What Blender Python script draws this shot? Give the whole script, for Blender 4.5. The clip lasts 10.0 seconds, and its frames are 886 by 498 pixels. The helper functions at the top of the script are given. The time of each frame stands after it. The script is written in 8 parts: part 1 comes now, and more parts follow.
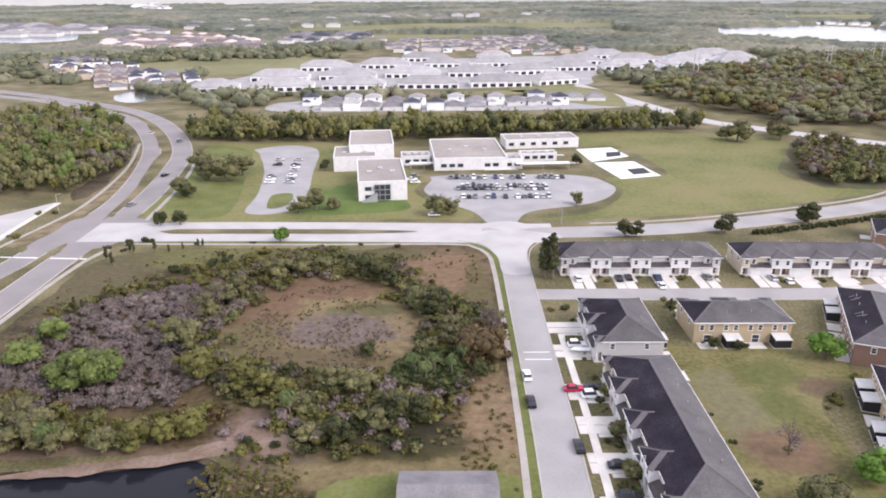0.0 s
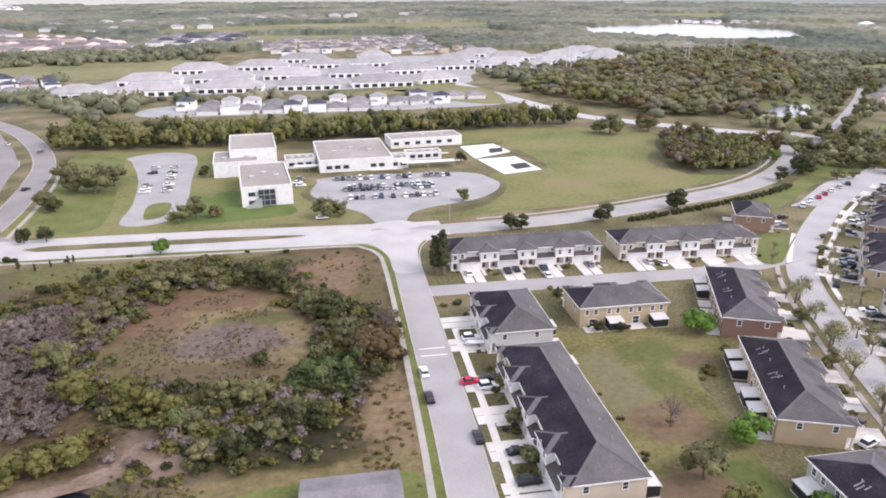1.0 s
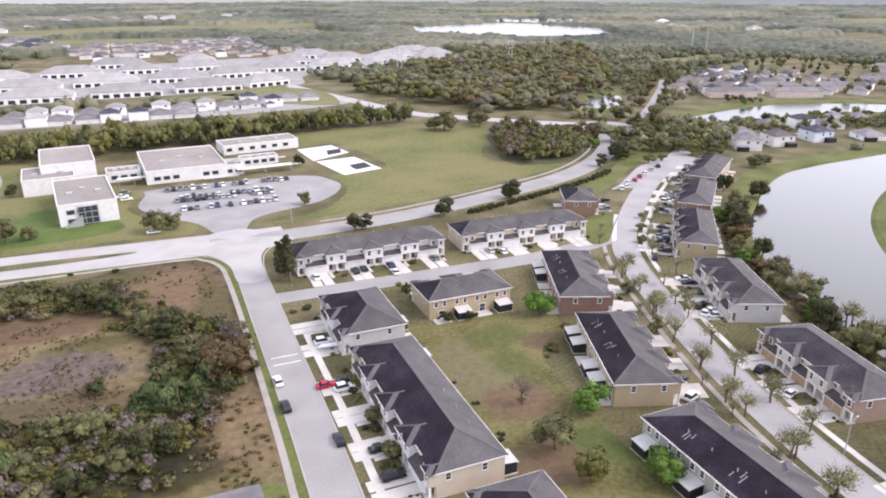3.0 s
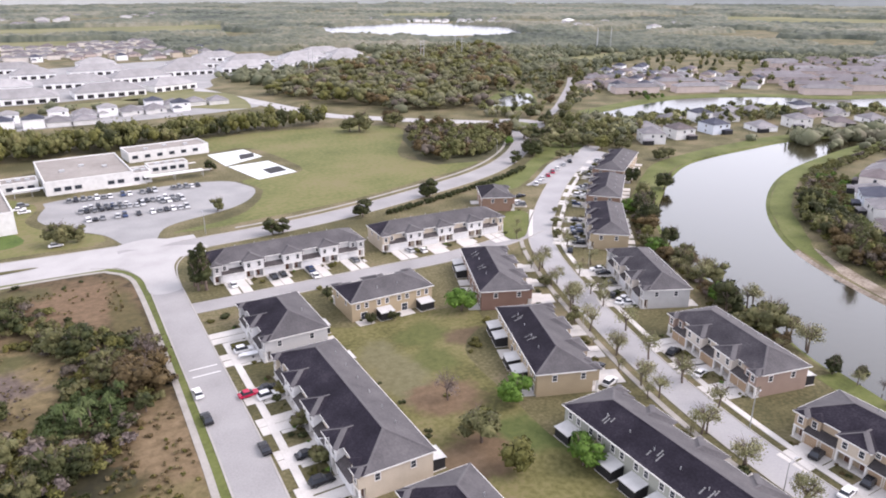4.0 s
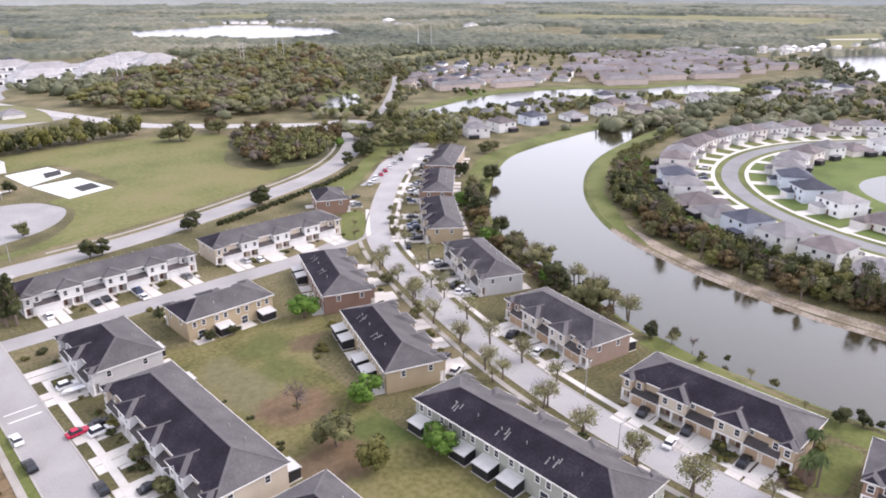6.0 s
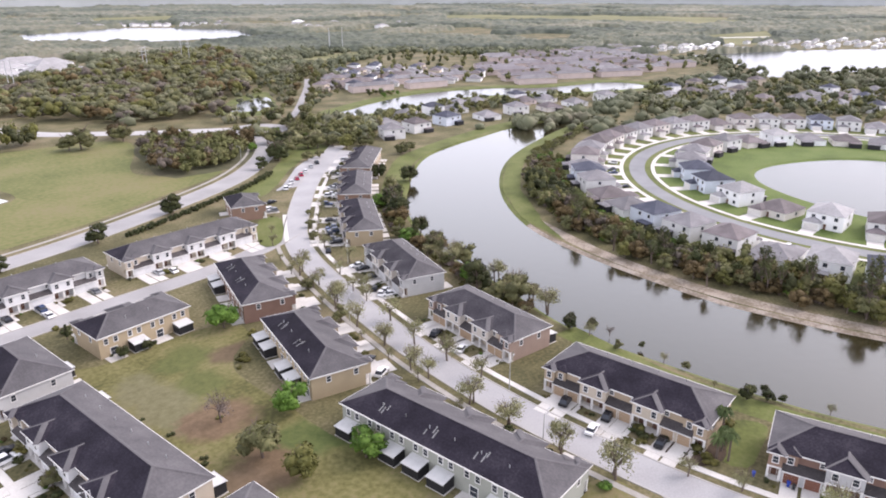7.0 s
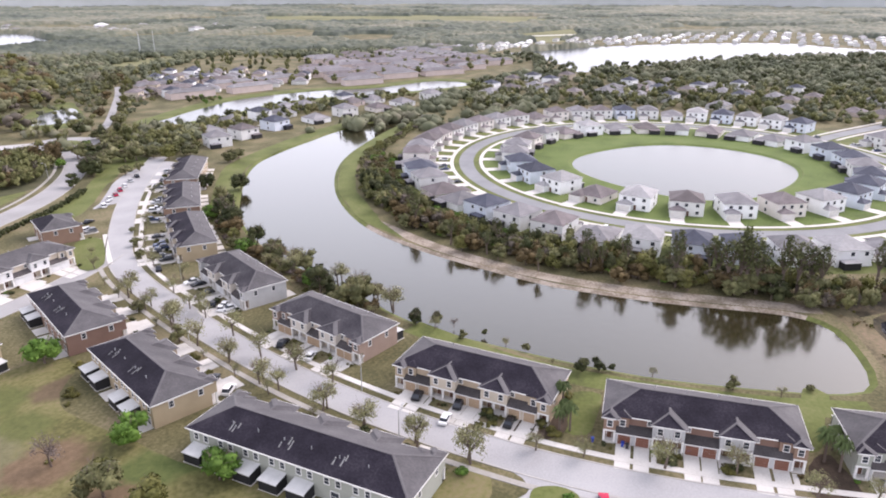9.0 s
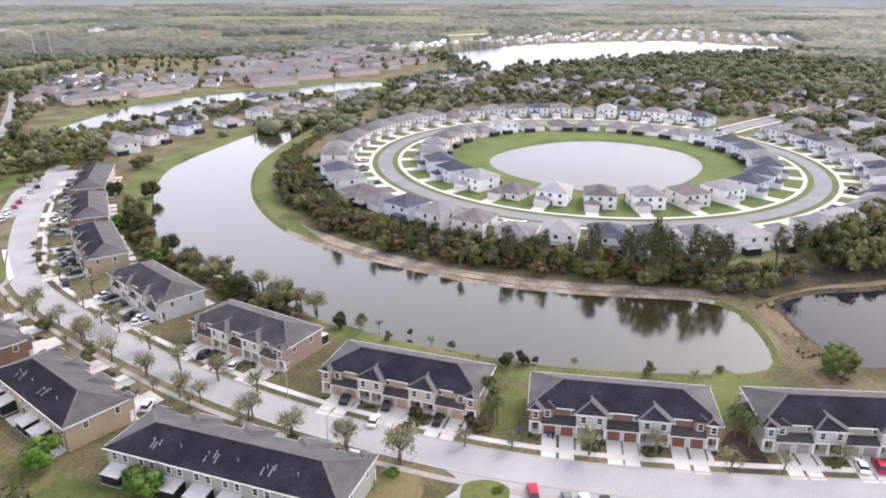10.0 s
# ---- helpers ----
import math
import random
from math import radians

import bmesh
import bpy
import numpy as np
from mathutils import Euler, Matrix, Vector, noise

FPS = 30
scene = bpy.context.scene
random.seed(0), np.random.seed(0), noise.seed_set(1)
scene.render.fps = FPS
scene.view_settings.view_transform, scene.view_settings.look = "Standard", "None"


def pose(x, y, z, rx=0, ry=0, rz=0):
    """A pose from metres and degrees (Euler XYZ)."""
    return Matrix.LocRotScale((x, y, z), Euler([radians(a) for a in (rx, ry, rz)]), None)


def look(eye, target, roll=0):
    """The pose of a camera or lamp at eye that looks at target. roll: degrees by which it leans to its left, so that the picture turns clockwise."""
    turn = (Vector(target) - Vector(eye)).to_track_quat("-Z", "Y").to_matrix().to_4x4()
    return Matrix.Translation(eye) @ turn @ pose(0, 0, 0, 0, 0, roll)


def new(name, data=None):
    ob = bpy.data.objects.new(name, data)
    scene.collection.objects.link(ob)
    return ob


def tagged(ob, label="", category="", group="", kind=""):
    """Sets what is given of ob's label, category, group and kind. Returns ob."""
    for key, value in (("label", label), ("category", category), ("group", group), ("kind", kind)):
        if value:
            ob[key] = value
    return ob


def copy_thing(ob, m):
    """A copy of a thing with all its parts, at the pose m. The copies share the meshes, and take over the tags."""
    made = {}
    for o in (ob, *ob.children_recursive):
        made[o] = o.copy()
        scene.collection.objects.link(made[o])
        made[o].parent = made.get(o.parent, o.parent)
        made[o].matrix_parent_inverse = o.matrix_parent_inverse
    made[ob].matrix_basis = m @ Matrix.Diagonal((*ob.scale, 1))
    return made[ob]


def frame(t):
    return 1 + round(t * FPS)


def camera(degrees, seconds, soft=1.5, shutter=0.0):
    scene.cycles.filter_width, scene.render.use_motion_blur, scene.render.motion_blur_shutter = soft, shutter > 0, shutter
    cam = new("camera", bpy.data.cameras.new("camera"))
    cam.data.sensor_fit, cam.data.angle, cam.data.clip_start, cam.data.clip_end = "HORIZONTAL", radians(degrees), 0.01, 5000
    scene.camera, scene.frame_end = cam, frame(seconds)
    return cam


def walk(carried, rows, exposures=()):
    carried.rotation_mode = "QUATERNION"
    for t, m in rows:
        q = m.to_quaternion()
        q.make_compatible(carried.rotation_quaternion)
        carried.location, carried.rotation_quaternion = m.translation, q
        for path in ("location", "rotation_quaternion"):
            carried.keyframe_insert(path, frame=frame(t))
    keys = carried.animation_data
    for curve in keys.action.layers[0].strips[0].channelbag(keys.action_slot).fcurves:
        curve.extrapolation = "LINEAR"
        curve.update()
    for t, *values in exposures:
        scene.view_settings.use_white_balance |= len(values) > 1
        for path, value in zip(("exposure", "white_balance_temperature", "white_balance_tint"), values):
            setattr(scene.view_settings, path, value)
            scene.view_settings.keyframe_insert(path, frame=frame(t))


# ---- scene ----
from mathutils.geometry import tessellate_polygon

cam = camera(64.49, 10.0, 1.9)
# seconds, eye x y z, yaw, pitch, lean to the right
ROWS = [
    (0, 0.00, 0.00, 84.00, 0.00, -20.77, 0.22),
    (0.5, 0.09, 0.04, 83.78, -3.35, -20.75, 0.12),
    (1, 0.17, -0.32, 83.98, -9.48, -20.79, 0.07),
    (1.5, 0.12, -0.66, 84.09, -12.93, -20.81, 0.07),
    (2, 0.10, -0.80, 84.03, -15.99, -20.81, 0.05),
    (2.5, 0.11, -0.86, 83.90, -19.40, -20.78, -0.02),
    (4, -0.05, -1.79, 83.98, -29.74, -20.71, -0.09),
    (4.5, 0.09, -2.10, 84.10, -33.26, -20.71, -0.01),
    (5, 0.12, -2.21, 84.12, -36.59, -20.71, 0.04),
    (5.5, 0.14, -2.49, 84.22, -40.09, -20.71, 0.06),
    (7, -0.35, -3.18, 84.59, -50.44, -20.64, 0.04),
    (7.5, -0.67, -3.40, 84.79, -54.08, -20.62, 0.05),
    (8, -0.89, -3.60, 85.00, -57.42, -20.64, 0.04),
    (8.5, -1.06, -3.72, 85.15, -60.97, -20.62, -0.01),
    (9, -1.42, -3.80, 85.35, -64.27, -20.60, -0.08),
    (9.5, -1.57, -3.94, 85.54, -67.78, -20.62, -0.11),
    (10, -1.86, -4.08, 85.78, -71.02, -20.62, -0.18),
]
walk(cam, [(t, pose(x, y, z, 90 + pitch, 0, yaw) @ pose(0, 0, 0, 0, 0, -lean)) for t, x, y, z, yaw, pitch, lean in ROWS],
     exposures=[(0.0, 0.36, 6300, 23), (4.0, 0.39, 6300, 23), (7.5, 0.45, 6300, 23), (10.0, 0.43, 6300, 23)])

# ---- light: a bright, thinly overcast sky, the sun veiled in the east ----
world = bpy.data.worlds.new("world")
scene.world = world
world.use_nodes = True
wn = world.node_tree
sky = wn.nodes.new("ShaderNodeTexSky")
sky.sky_type = "NISHITA"
sky.sun_disc = False
sky.sun_elevation = radians(40)
sky.sun_rotation = radians(118)
sky.air_density, sky.dust_density, sky.ozone_density = 1.0, 6.0, 1.0
veil = wn.nodes.new("ShaderNodeMix")
veil.data_type = "RGBA"
veil.inputs[0].default_value = 0.6
# the haze is whitest towards the horizon
towards = wn.nodes.new("ShaderNodeTexCoord")
height = wn.nodes.new("ShaderNodeSeparateXYZ")
wn.links.new(towards.outputs["Generated"], height.inputs[0])
haze = wn.nodes.new("ShaderNodeValToRGB")
steps = haze.color_ramp.elements
steps.new(0.35)
steps.new(0.58)
for step, (place, grey) in zip(steps, ((0.1, 0.95), (0.35, 0.9), (0.58, 0.52), (0.9, 0.41))):
    step.position, step.color = place, (grey * 0.99, grey * 1.035, grey * 1.07, 1)
wn.links.new(height.outputs[2], haze.inputs[0])
bright = wn.nodes.new("ShaderNodeVectorMath")
bright.operation = "SCALE"
bright.inputs["Scale"].default_value = 23.0
wn.links.new(haze.outputs[0], bright.inputs[0])
wn.links.new(bright.outputs[0], veil.inputs[7])
wn.links.new(sky.outputs[0], veil.inputs[6])
wn.links.new(veil.outputs[2], wn.nodes["Background"].inputs[0])
wn.nodes["Background"].inputs[1].default_value = 0.124
sun = new("sun", bpy.data.lights.new("sun", "SUN"))
sun.data.energy, sun.data.angle, sun.data.color = 2.1, radians(32), (1.0, 0.96, 0.9)
sun.matrix_world = look((0, 0, 300), (-0.88 * 330, 0.47 * 330, 0))

# ---- materials ----
def nodes_of(m):
    m.use_nodes = True
    t = m.node_tree
    return t, t.nodes, t.links, t.nodes["Principled BSDF"]


def surface(name, tones, coarse=0.15, fine=3.0, rough=0.85, bump=0.2, metal=0.0, local=False, vary=0.0, island=0.0, spec=0.3, spread=0.32):
    """A material whose colour wanders between its tones at two scales, with fine relief. local: pattern fixed to the object. vary, island: change of brightness from object to object, piece to piece."""
    m = bpy.data.materials.new(name)
    t, n, l, bsdf = nodes_of(m)
    if local:
        co = n.new("ShaderNodeTexCoord").outputs["Object"]
    else:
        co = n.new("ShaderNodeNewGeometry").outputs["Position"]
    big = n.new("ShaderNodeTexNoise")
    big.inputs["Scale"].default_value, big.inputs["Detail"].default_value = coarse, 5
    small = n.new("ShaderNodeTexNoise")
    small.inputs["Scale"].default_value, small.inputs["Detail"].default_value = fine, 4
    for k in (big, small):
        l.new(co, k.inputs["Vector"])
    mix = n.new("ShaderNodeMath")
    mix.operation = "MULTIPLY_ADD"
    mix.inputs[1].default_value = 0.62
    l.new(big.outputs[0], mix.inputs[0])
    half = n.new("ShaderNodeMath")
    half.operation = "MULTIPLY"
    half.inputs[1].default_value = 0.38
    l.new(small.outputs[0], half.inputs[0])
    l.new(half.outputs[0], mix.inputs[2])
    ramp = n.new("ShaderNodeValToRGB")
    l.new(mix.outputs[0], ramp.inputs[0])
    e = ramp.color_ramp.elements
    while len(e) < len(tones):
        e.new(0.5)
    for k, c in enumerate(tones):
        e[k].position = 0.5 + spread * (k / max(1, len(tones) - 1) - 0.5)
        e[k].color = (*c, 1)
    col = ramp.outputs[0]
    if vary or island:
        hsv = n.new("ShaderNodeHueSaturation")
        l.new(col, hsv.inputs["Color"])
        rng = n.new("ShaderNodeMapRange")
        src = n.new("ShaderNodeObjectInfo").outputs["Random"] if vary else n.new("ShaderNodeNewGeometry").outputs["Random Per Island"]
        l.new(src, rng.inputs[0])
        amount = vary or island
        rng.inputs[3].default_value, rng.inputs[4].default_value = 1 - amount, 1 + amount
        l.new(rng.outputs[0], hsv.inputs["Value"])
        if vary and island:
            hsv2 = n.new("ShaderNodeHueSaturation")
            l.new(hsv.outputs[0], hsv2.inputs["Color"])
            rng2 = n.new("ShaderNodeMapRange")
            l.new(n.new("ShaderNodeNewGeometry").outputs["Random Per Island"], rng2.inputs[0])
            rng2.inputs[3].default_value, rng2.inputs[4].default_value = 1 - island, 1 + island
            l.new(rng2.outputs[0], hsv2.inputs["Value"])
            hsv = hsv2
        col = hsv.outputs[0]
    l.new(col, bsdf.inputs["Base Color"])
    bsdf.inputs["Roughness"].default_value = rough
    bsdf.inputs["Metallic"].default_value = metal
    bsdf.inputs["Specular IOR Level"].default_value = spec
    if bump:
        b = n.new("ShaderNodeBump")
        b.inputs["Strength"].default_value = bump
        b.inputs["Distance"].default_value = 0.1
        l.new(small.outputs[0], b.inputs["Height"])
        l.new(b.outputs[0], bsdf.inputs["Normal"])
    return m


def zones(name, tones, patches, coarse=0.1, fine=0.8, bump=0.8):
    """Wild ground: noise between the tones, with soft ragged patches (x, y, half width, half depth, darker and lighter tone)."""
    m = surface(name, tones, coarse, fine, 0.95, bump, spread=0.22)
    t, n, l = m.node_tree, m.node_tree.nodes, m.node_tree.links
    bsdf = n["Principled BSDF"]
    col = bsdf.inputs["Base Color"].links[0].from_socket
    co = n.new("ShaderNodeNewGeometry").outputs["Position"]
    fray = n.new("ShaderNodeTexNoise")
    fray.inputs["Scale"].default_value, fray.inputs["Detail"].default_value = 0.16, 7
    fray.inputs["Roughness"].default_value = 0.65
    grain = n.new("ShaderNodeTexNoise")
    grain.inputs["Scale"].default_value, grain.inputs["Detail"].default_value = 0.5, 6
    grain.inputs["Roughness"].default_value = 0.7
    l.new(co, fray.inputs["Vector"])
    l.new(co, grain.inputs["Vector"])
    stretch = n.new("ShaderNodeMapRange")
    l.new(grain.outputs[0], stretch.inputs[0])
    stretch.inputs[1].default_value, stretch.inputs[2].default_value = 0.32, 0.68
    for x, y, rx, ry, dark, light in patches:
        d = n.new("ShaderNodeVectorMath")
        d.operation = "SUBTRACT"
        l.new(co, d.inputs[0])
        d.inputs[1].default_value = (x, y, 0)
        e = n.new("ShaderNodeVectorMath")
        e.operation = "MULTIPLY"
        l.new(d.outputs[0], e.inputs[0])
        e.inputs[1].default_value = (1 / rx, 1 / ry, 0)
        f = n.new("ShaderNodeVectorMath")
        f.operation = "LENGTH"
        l.new(e.outputs[0], f.inputs[0])
        g = n.new("ShaderNodeMath")
        g.operation = "MULTIPLY_ADD"
        l.new(fray.outputs[0], g.inputs[0])
        g.inputs[1].default_value = 1.7
        l.new(f.outputs["Value"], g.inputs[2])
        w = n.new("ShaderNodeMapRange")
        w.interpolation_type = "SMOOTHSTEP"
        l.new(g.outputs[0], w.inputs[0])
        w.inputs[1].default_value, w.inputs[2].default_value = 1.55, 2.15
        w.inputs[3].default_value, w.inputs[4].default_value = 0.95, 0.0
        tone = n.new("ShaderNodeMix")
        tone.data_type = "RGBA"
        l.new(stretch.outputs[0], tone.inputs[0])
        tone.inputs[6].default_value, tone.inputs[7].default_value = (*dark, 1), (*light, 1)
        over = n.new("ShaderNodeMix")
        over.data_type = "RGBA"
        l.new(w.outputs[0], over.inputs[0])
        l.new(col, over.inputs[6])
        l.new(tone.outputs[2], over.inputs[7])
        col = over.outputs[2]
    l.new(col, bsdf.inputs["Base Color"])
    return m


def leafy(name, tones, coarse=0.25, fine=1.5, island=0.22, vary=0.18, local=False):
    m = surface(name, tones, coarse, fine, 0.75, 0.0, 0, local, vary, island, 0.2)
    return m


def water(name, colour, rough=0.06, wave=0.35, ior=1.72, spec=0.5):
    m = bpy.data.materials.new(name)
    t, n, l, bsdf = nodes_of(m)
    bsdf.inputs["Base Color"].default_value = (*colour, 1)
    bsdf.inputs["Roughness"].default_value = rough
    bsdf.inputs["IOR"].default_value = ior
    bsdf.inputs["Specular IOR Level"].default_value = spec
    bsdf.inputs["Specular Tint"].default_value = (0.94, 1.0, 0.98, 1)
    co = n.new("ShaderNodeNewGeometry")
    w = n.new("ShaderNodeTexNoise")
    w.inputs["Scale"].default_value, w.inputs["Detail"].default_value = wave, 6
    l.new(co.outputs["Position"], w.inputs["Vector"])
    b = n.new("ShaderNodeBump")
    b.inputs["Strength"].default_value, b.inputs["Distance"].default_value = 0.06, 0.25
    l.new(w.outputs[0], b.inputs["Height"])
    l.new(b.outputs[0], bsdf.inputs["Normal"])
    return m


def plain(name, colour, rough=0.6, metal=0.0, vary=0.0):
    k = [tuple(c * f for c in colour) for f in (0.86, 1.0, 1.1)]
    return surface(name, k, 0.6, 9.0, rough, 0.05, metal, True, vary)


GRASS = surface("dry_lawn", [(0.06272, 0.05936, 0.02464), (0.112, 0.1008, 0.04704), (0.1736, 0.1445, 0.084)], 0.05, 1.2, 0.95, 0.5, spread=0.2)
LAWN = zones("court_lawn", [(0.072, 0.0705, 0.023), (0.112, 0.106, 0.0365), (0.148, 0.134, 0.056), (0.168, 0.14, 0.072)], [
    (74.7, 139.7, 7, 6, (0.064, 0.0735, 0.021), (0.104, 0.113, 0.036)), (71, 127, 6, 6, (0.064, 0.0735, 0.021), (0.104, 0.113, 0.036)),
    (61, 126, 6, 16, (0.0975, 0.0936, 0.0442), (0.156, 0.143, 0.0806)), (71.5, 92.5, 6, 7, (0.052, 0.0715, 0.0182), (0.091, 0.1105, 0.0325)), (77.5, 89.4, 4, 6, (0.052, 0.0715, 0.0182), (0.091, 0.1105, 0.0325)),
    (65.6, 111.5, 8, 7, (0.0975, 0.065, 0.0364), (0.169, 0.1144, 0.0715)), (62.7, 92, 5.5, 7, (0.0975, 0.065, 0.0364), (0.1625, 0.1105, 0.0676)), (57, 90, 5, 6, (0.104, 0.0728, 0.0416), (0.156, 0.1105, 0.0715)),
    (84, 134, 6, 4, (0.078, 0.0559, 0.0325), (0.1235, 0.0884, 0.0546))], 0.06, 0.9, 0.5)
FIELD = surface("school_field", [(0.085, 0.098, 0.03), (0.12, 0.128, 0.042), (0.15, 0.144, 0.056), (0.165, 0.145, 0.07)], 0.025, 0.5, 0.95, 0.4, spread=0.24)
FRESH = surface("fresh_grass", [(0.065, 0.075, 0.022), (0.1, 0.118, 0.032), (0.14, 0.145, 0.055)], 0.08, 1.0, 0.95, 0.4)
SCRUB = surface("scrub_ground", [(0.02, 0.0175, 0.0095), (0.042, 0.034, 0.018), (0.066, 0.05, 0.03), (0.085, 0.062, 0.042)], 0.07, 0.7, 0.95, 0.8, spread=0.2)
VACANT = zones("vacant_lot_ground", [(0.01995, 0.01666, 0.006314), (0.0419, 0.03234, 0.01263), (0.06583, 0.04802, 0.02255), (0.08778, 0.06174, 0.03247)], [
    (-70, 214, 60, 10, (0.064, 0.066, 0.021), (0.122, 0.118, 0.042)), (-104, 196, 12, 26, (0.05486, 0.049, 0.02165), (0.09975, 0.0833, 0.04059)),
    (-0.7, 203, 17, 17, (0.09975, 0.0686, 0.03608), (0.1795, 0.1176, 0.07216)), (-28, 216, 22, 6, (0.04987, 0.04704, 0.01714), (0.08977, 0.0784, 0.03247)),
    (-31.5, 164, 31, 34, (0.108, 0.086, 0.04), (0.21, 0.162, 0.085)), (-49, 178, 10, 18, (0.08479, 0.0539, 0.02977), (0.1446, 0.09114, 0.05683)), (-35, 188, 17, 7, (0.08479, 0.0539, 0.02977), (0.1446, 0.09114, 0.05683)),
    (-22, 174, 10, 5, (0.05486, 0.05488, 0.01804), (0.09975, 0.0931, 0.03788)), (-48, 158, 8, 10, (0.06982, 0.0637, 0.02526), (0.1247, 0.1029, 0.04961)), (-26.8, 162, 15, 10, (0.05985, 0.0441, 0.03608), (0.1496, 0.1176, 0.1037)),
    (-30, 147, 18, 6, (0.05985, 0.049, 0.02165), (0.1097, 0.0833, 0.0433)), (-37.5, 116.6, 8, 10, (0.08977, 0.0637, 0.0469), (0.1696, 0.1254, 0.09742)), (-65, 110, 26, 4, (0.08977, 0.06468, 0.04149), (0.1596, 0.1176, 0.08118)),
    (-30, 107, 11, 5, (0.06982, 0.05684, 0.03428), (0.1496, 0.1176, 0.08118)), (9.5, 119, 6.5, 27, (0.1097, 0.0784, 0.04059), (0.2095, 0.1519, 0.0902)), (-4.7, 106.5, 26, 5.5, (0.08977, 0.07644, 0.03157), (0.1795, 0.1421, 0.07216)),
    (-11, 114, 17, 5, (0.02194, 0.02156, 0.007216), (0.05486, 0.04704, 0.01533)), (10.5, 178, 4, 34, (0.05486, 0.049, 0.01804), (0.1097, 0.0882, 0.03788))])
DIRT = surface("clearing_ground", [(0.075, 0.065, 0.035), (0.125, 0.1, 0.058), (0.15, 0.12, 0.07), (0.19, 0.135, 0.09)], 0.09, 0.8, 0.95, 0.8, spread=0.2)
MULCH = surface("brown_mulch", [(0.03, 0.022, 0.015), (0.055, 0.038, 0.026), (0.085, 0.062, 0.045)], 0.3, 2.5, 0.95, 0.7)
SAND = surface("sandy_bank", [(0.15, 0.122, 0.085), (0.2, 0.165, 0.125), (0.29, 0.245, 0.2), (0.34, 0.3, 0.255)], 0.14, 1.2, 0.95, 0.5, spread=0.24)
PALEROAD = surface("pale_asphalt", [(0.3074, 0.3, 0.2957), (0.3657, 0.3583, 0.354), (0.4081, 0.4007, 0.3943)], 0.09, 2.5, 0.9, 0.15)
LAKEROAD = surface("bluish_pale_asphalt", [(0.27, 0.267, 0.27), (0.318, 0.315, 0.318), (0.355, 0.352, 0.352)], 0.09, 2.5, 0.9, 0.15)
FOREST_FLOOR = surface("forest_floor", [(0.040, 0.044, 0.021), (0.072, 0.072, 0.036), (0.104, 0.088, 0.057)], 0.02, 0.2, 0.95, 0.5)
ASPHALT = surface("bleached_asphalt", [(0.2332, 0.2277, 0.2266), (0.2816, 0.275, 0.2739), (0.3212, 0.3157, 0.3124)], 0.09, 2.5, 0.9, 0.15)
ARTERIAL = surface("arterial_asphalt", [(0.178, 0.168, 0.166), (0.211, 0.198, 0.199), (0.238, 0.228, 0.226)], 0.06, 2.0, 0.9, 0.15)
# ring street grey, with the bluish haze of distance put into the colour
RINGROAD = surface("haze_blue_asphalt", [(0.17, 0.174, 0.182), (0.205, 0.21, 0.218), (0.235, 0.24, 0.247)], 0.09, 2.0, 0.9, 0.15)
CONCRETE = surface("concrete", [(0.436, 0.4166, 0.3875), (0.5306, 0.5112, 0.482), (0.5878, 0.5684, 0.5393)], 0.2, 3.0, 0.85, 0.1)
WORN = surface("worn_concrete", [(0.25, 0.235, 0.21), (0.3, 0.285, 0.26), (0.34, 0.325, 0.3)], 0.3, 2.5, 0.9, 0.1)
KERB = surface("kerb_concrete", [(0.3, 0.288, 0.268), (0.38, 0.366, 0.345)], 0.3, 3.0, 0.85, 0.1)
PAINT = surface("road_paint", [(0.620, 0.620, 0.604), (0.800, 0.800, 0.784)], 0.6, 4.0, 0.7, 0.0)
# SHINGLE, SHINGLE_FADED: algae plus the shade away from the sun, in the colour
SHINGLE = surface("algae_and_shade_shingles", [(0.0105, 0.009, 0.0135), (0.0195, 0.017, 0.0245), (0.037, 0.033, 0.042)], 0.16, 2.6, 0.85, 0.35, 0, True, 0.12, 0, 0.12)
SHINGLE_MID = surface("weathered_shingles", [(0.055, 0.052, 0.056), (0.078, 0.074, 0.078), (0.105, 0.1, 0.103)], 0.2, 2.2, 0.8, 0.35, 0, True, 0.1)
PORCH_SHINGLE = surface("faded_porch_shingles", [(0.038, 0.034, 0.035), (0.056, 0.05, 0.051), (0.08, 0.071, 0.072)], 0.3, 2.4, 0.85, 0.3, 0, True, 0.2)
SHINGLE_FADED = surface("half_stained_shaded_shingles", [(0.024, 0.022, 0.027), (0.045, 0.042, 0.048), (0.075, 0.07, 0.076)], 0.14, 2.4, 0.85, 0.35, 0, True, 0.1, 0, 0.12)
CAP = surface("ridge_shingles", [(0.085, 0.08, 0.085), (0.12, 0.115, 0.118)], 0.4, 3.0, 0.8, 0.2, 0, True)
SHINGLE_GREY = surface("grey_shingles", [(0.125, 0.12, 0.126), (0.175, 0.17, 0.177), (0.225, 0.216, 0.222)], 0.2, 2.6, 0.85, 0.3, 0, True, 0.18)
SHINGLE_BROWN = surface("brown_shingles", [(0.094, 0.08, 0.082), (0.134, 0.116, 0.118), (0.178, 0.156, 0.158)], 0.2, 2.6, 0.85, 0.3, 0, True, 0.22)
SHINGLE_BLUE = surface("slate_blue_shingles", [(0.034, 0.038, 0.055), (0.053, 0.058, 0.08), (0.078, 0.084, 0.107)], 0.2, 2.6, 0.85, 0.3, 0, True, 0.2)
PALEROOF = surface("pale_grey_roof_tiles", [(0.2, 0.196, 0.198), (0.265, 0.26, 0.262), (0.33, 0.324, 0.326)], 0.1, 1.0, 0.9, 0.1, 0, True, 0.2)
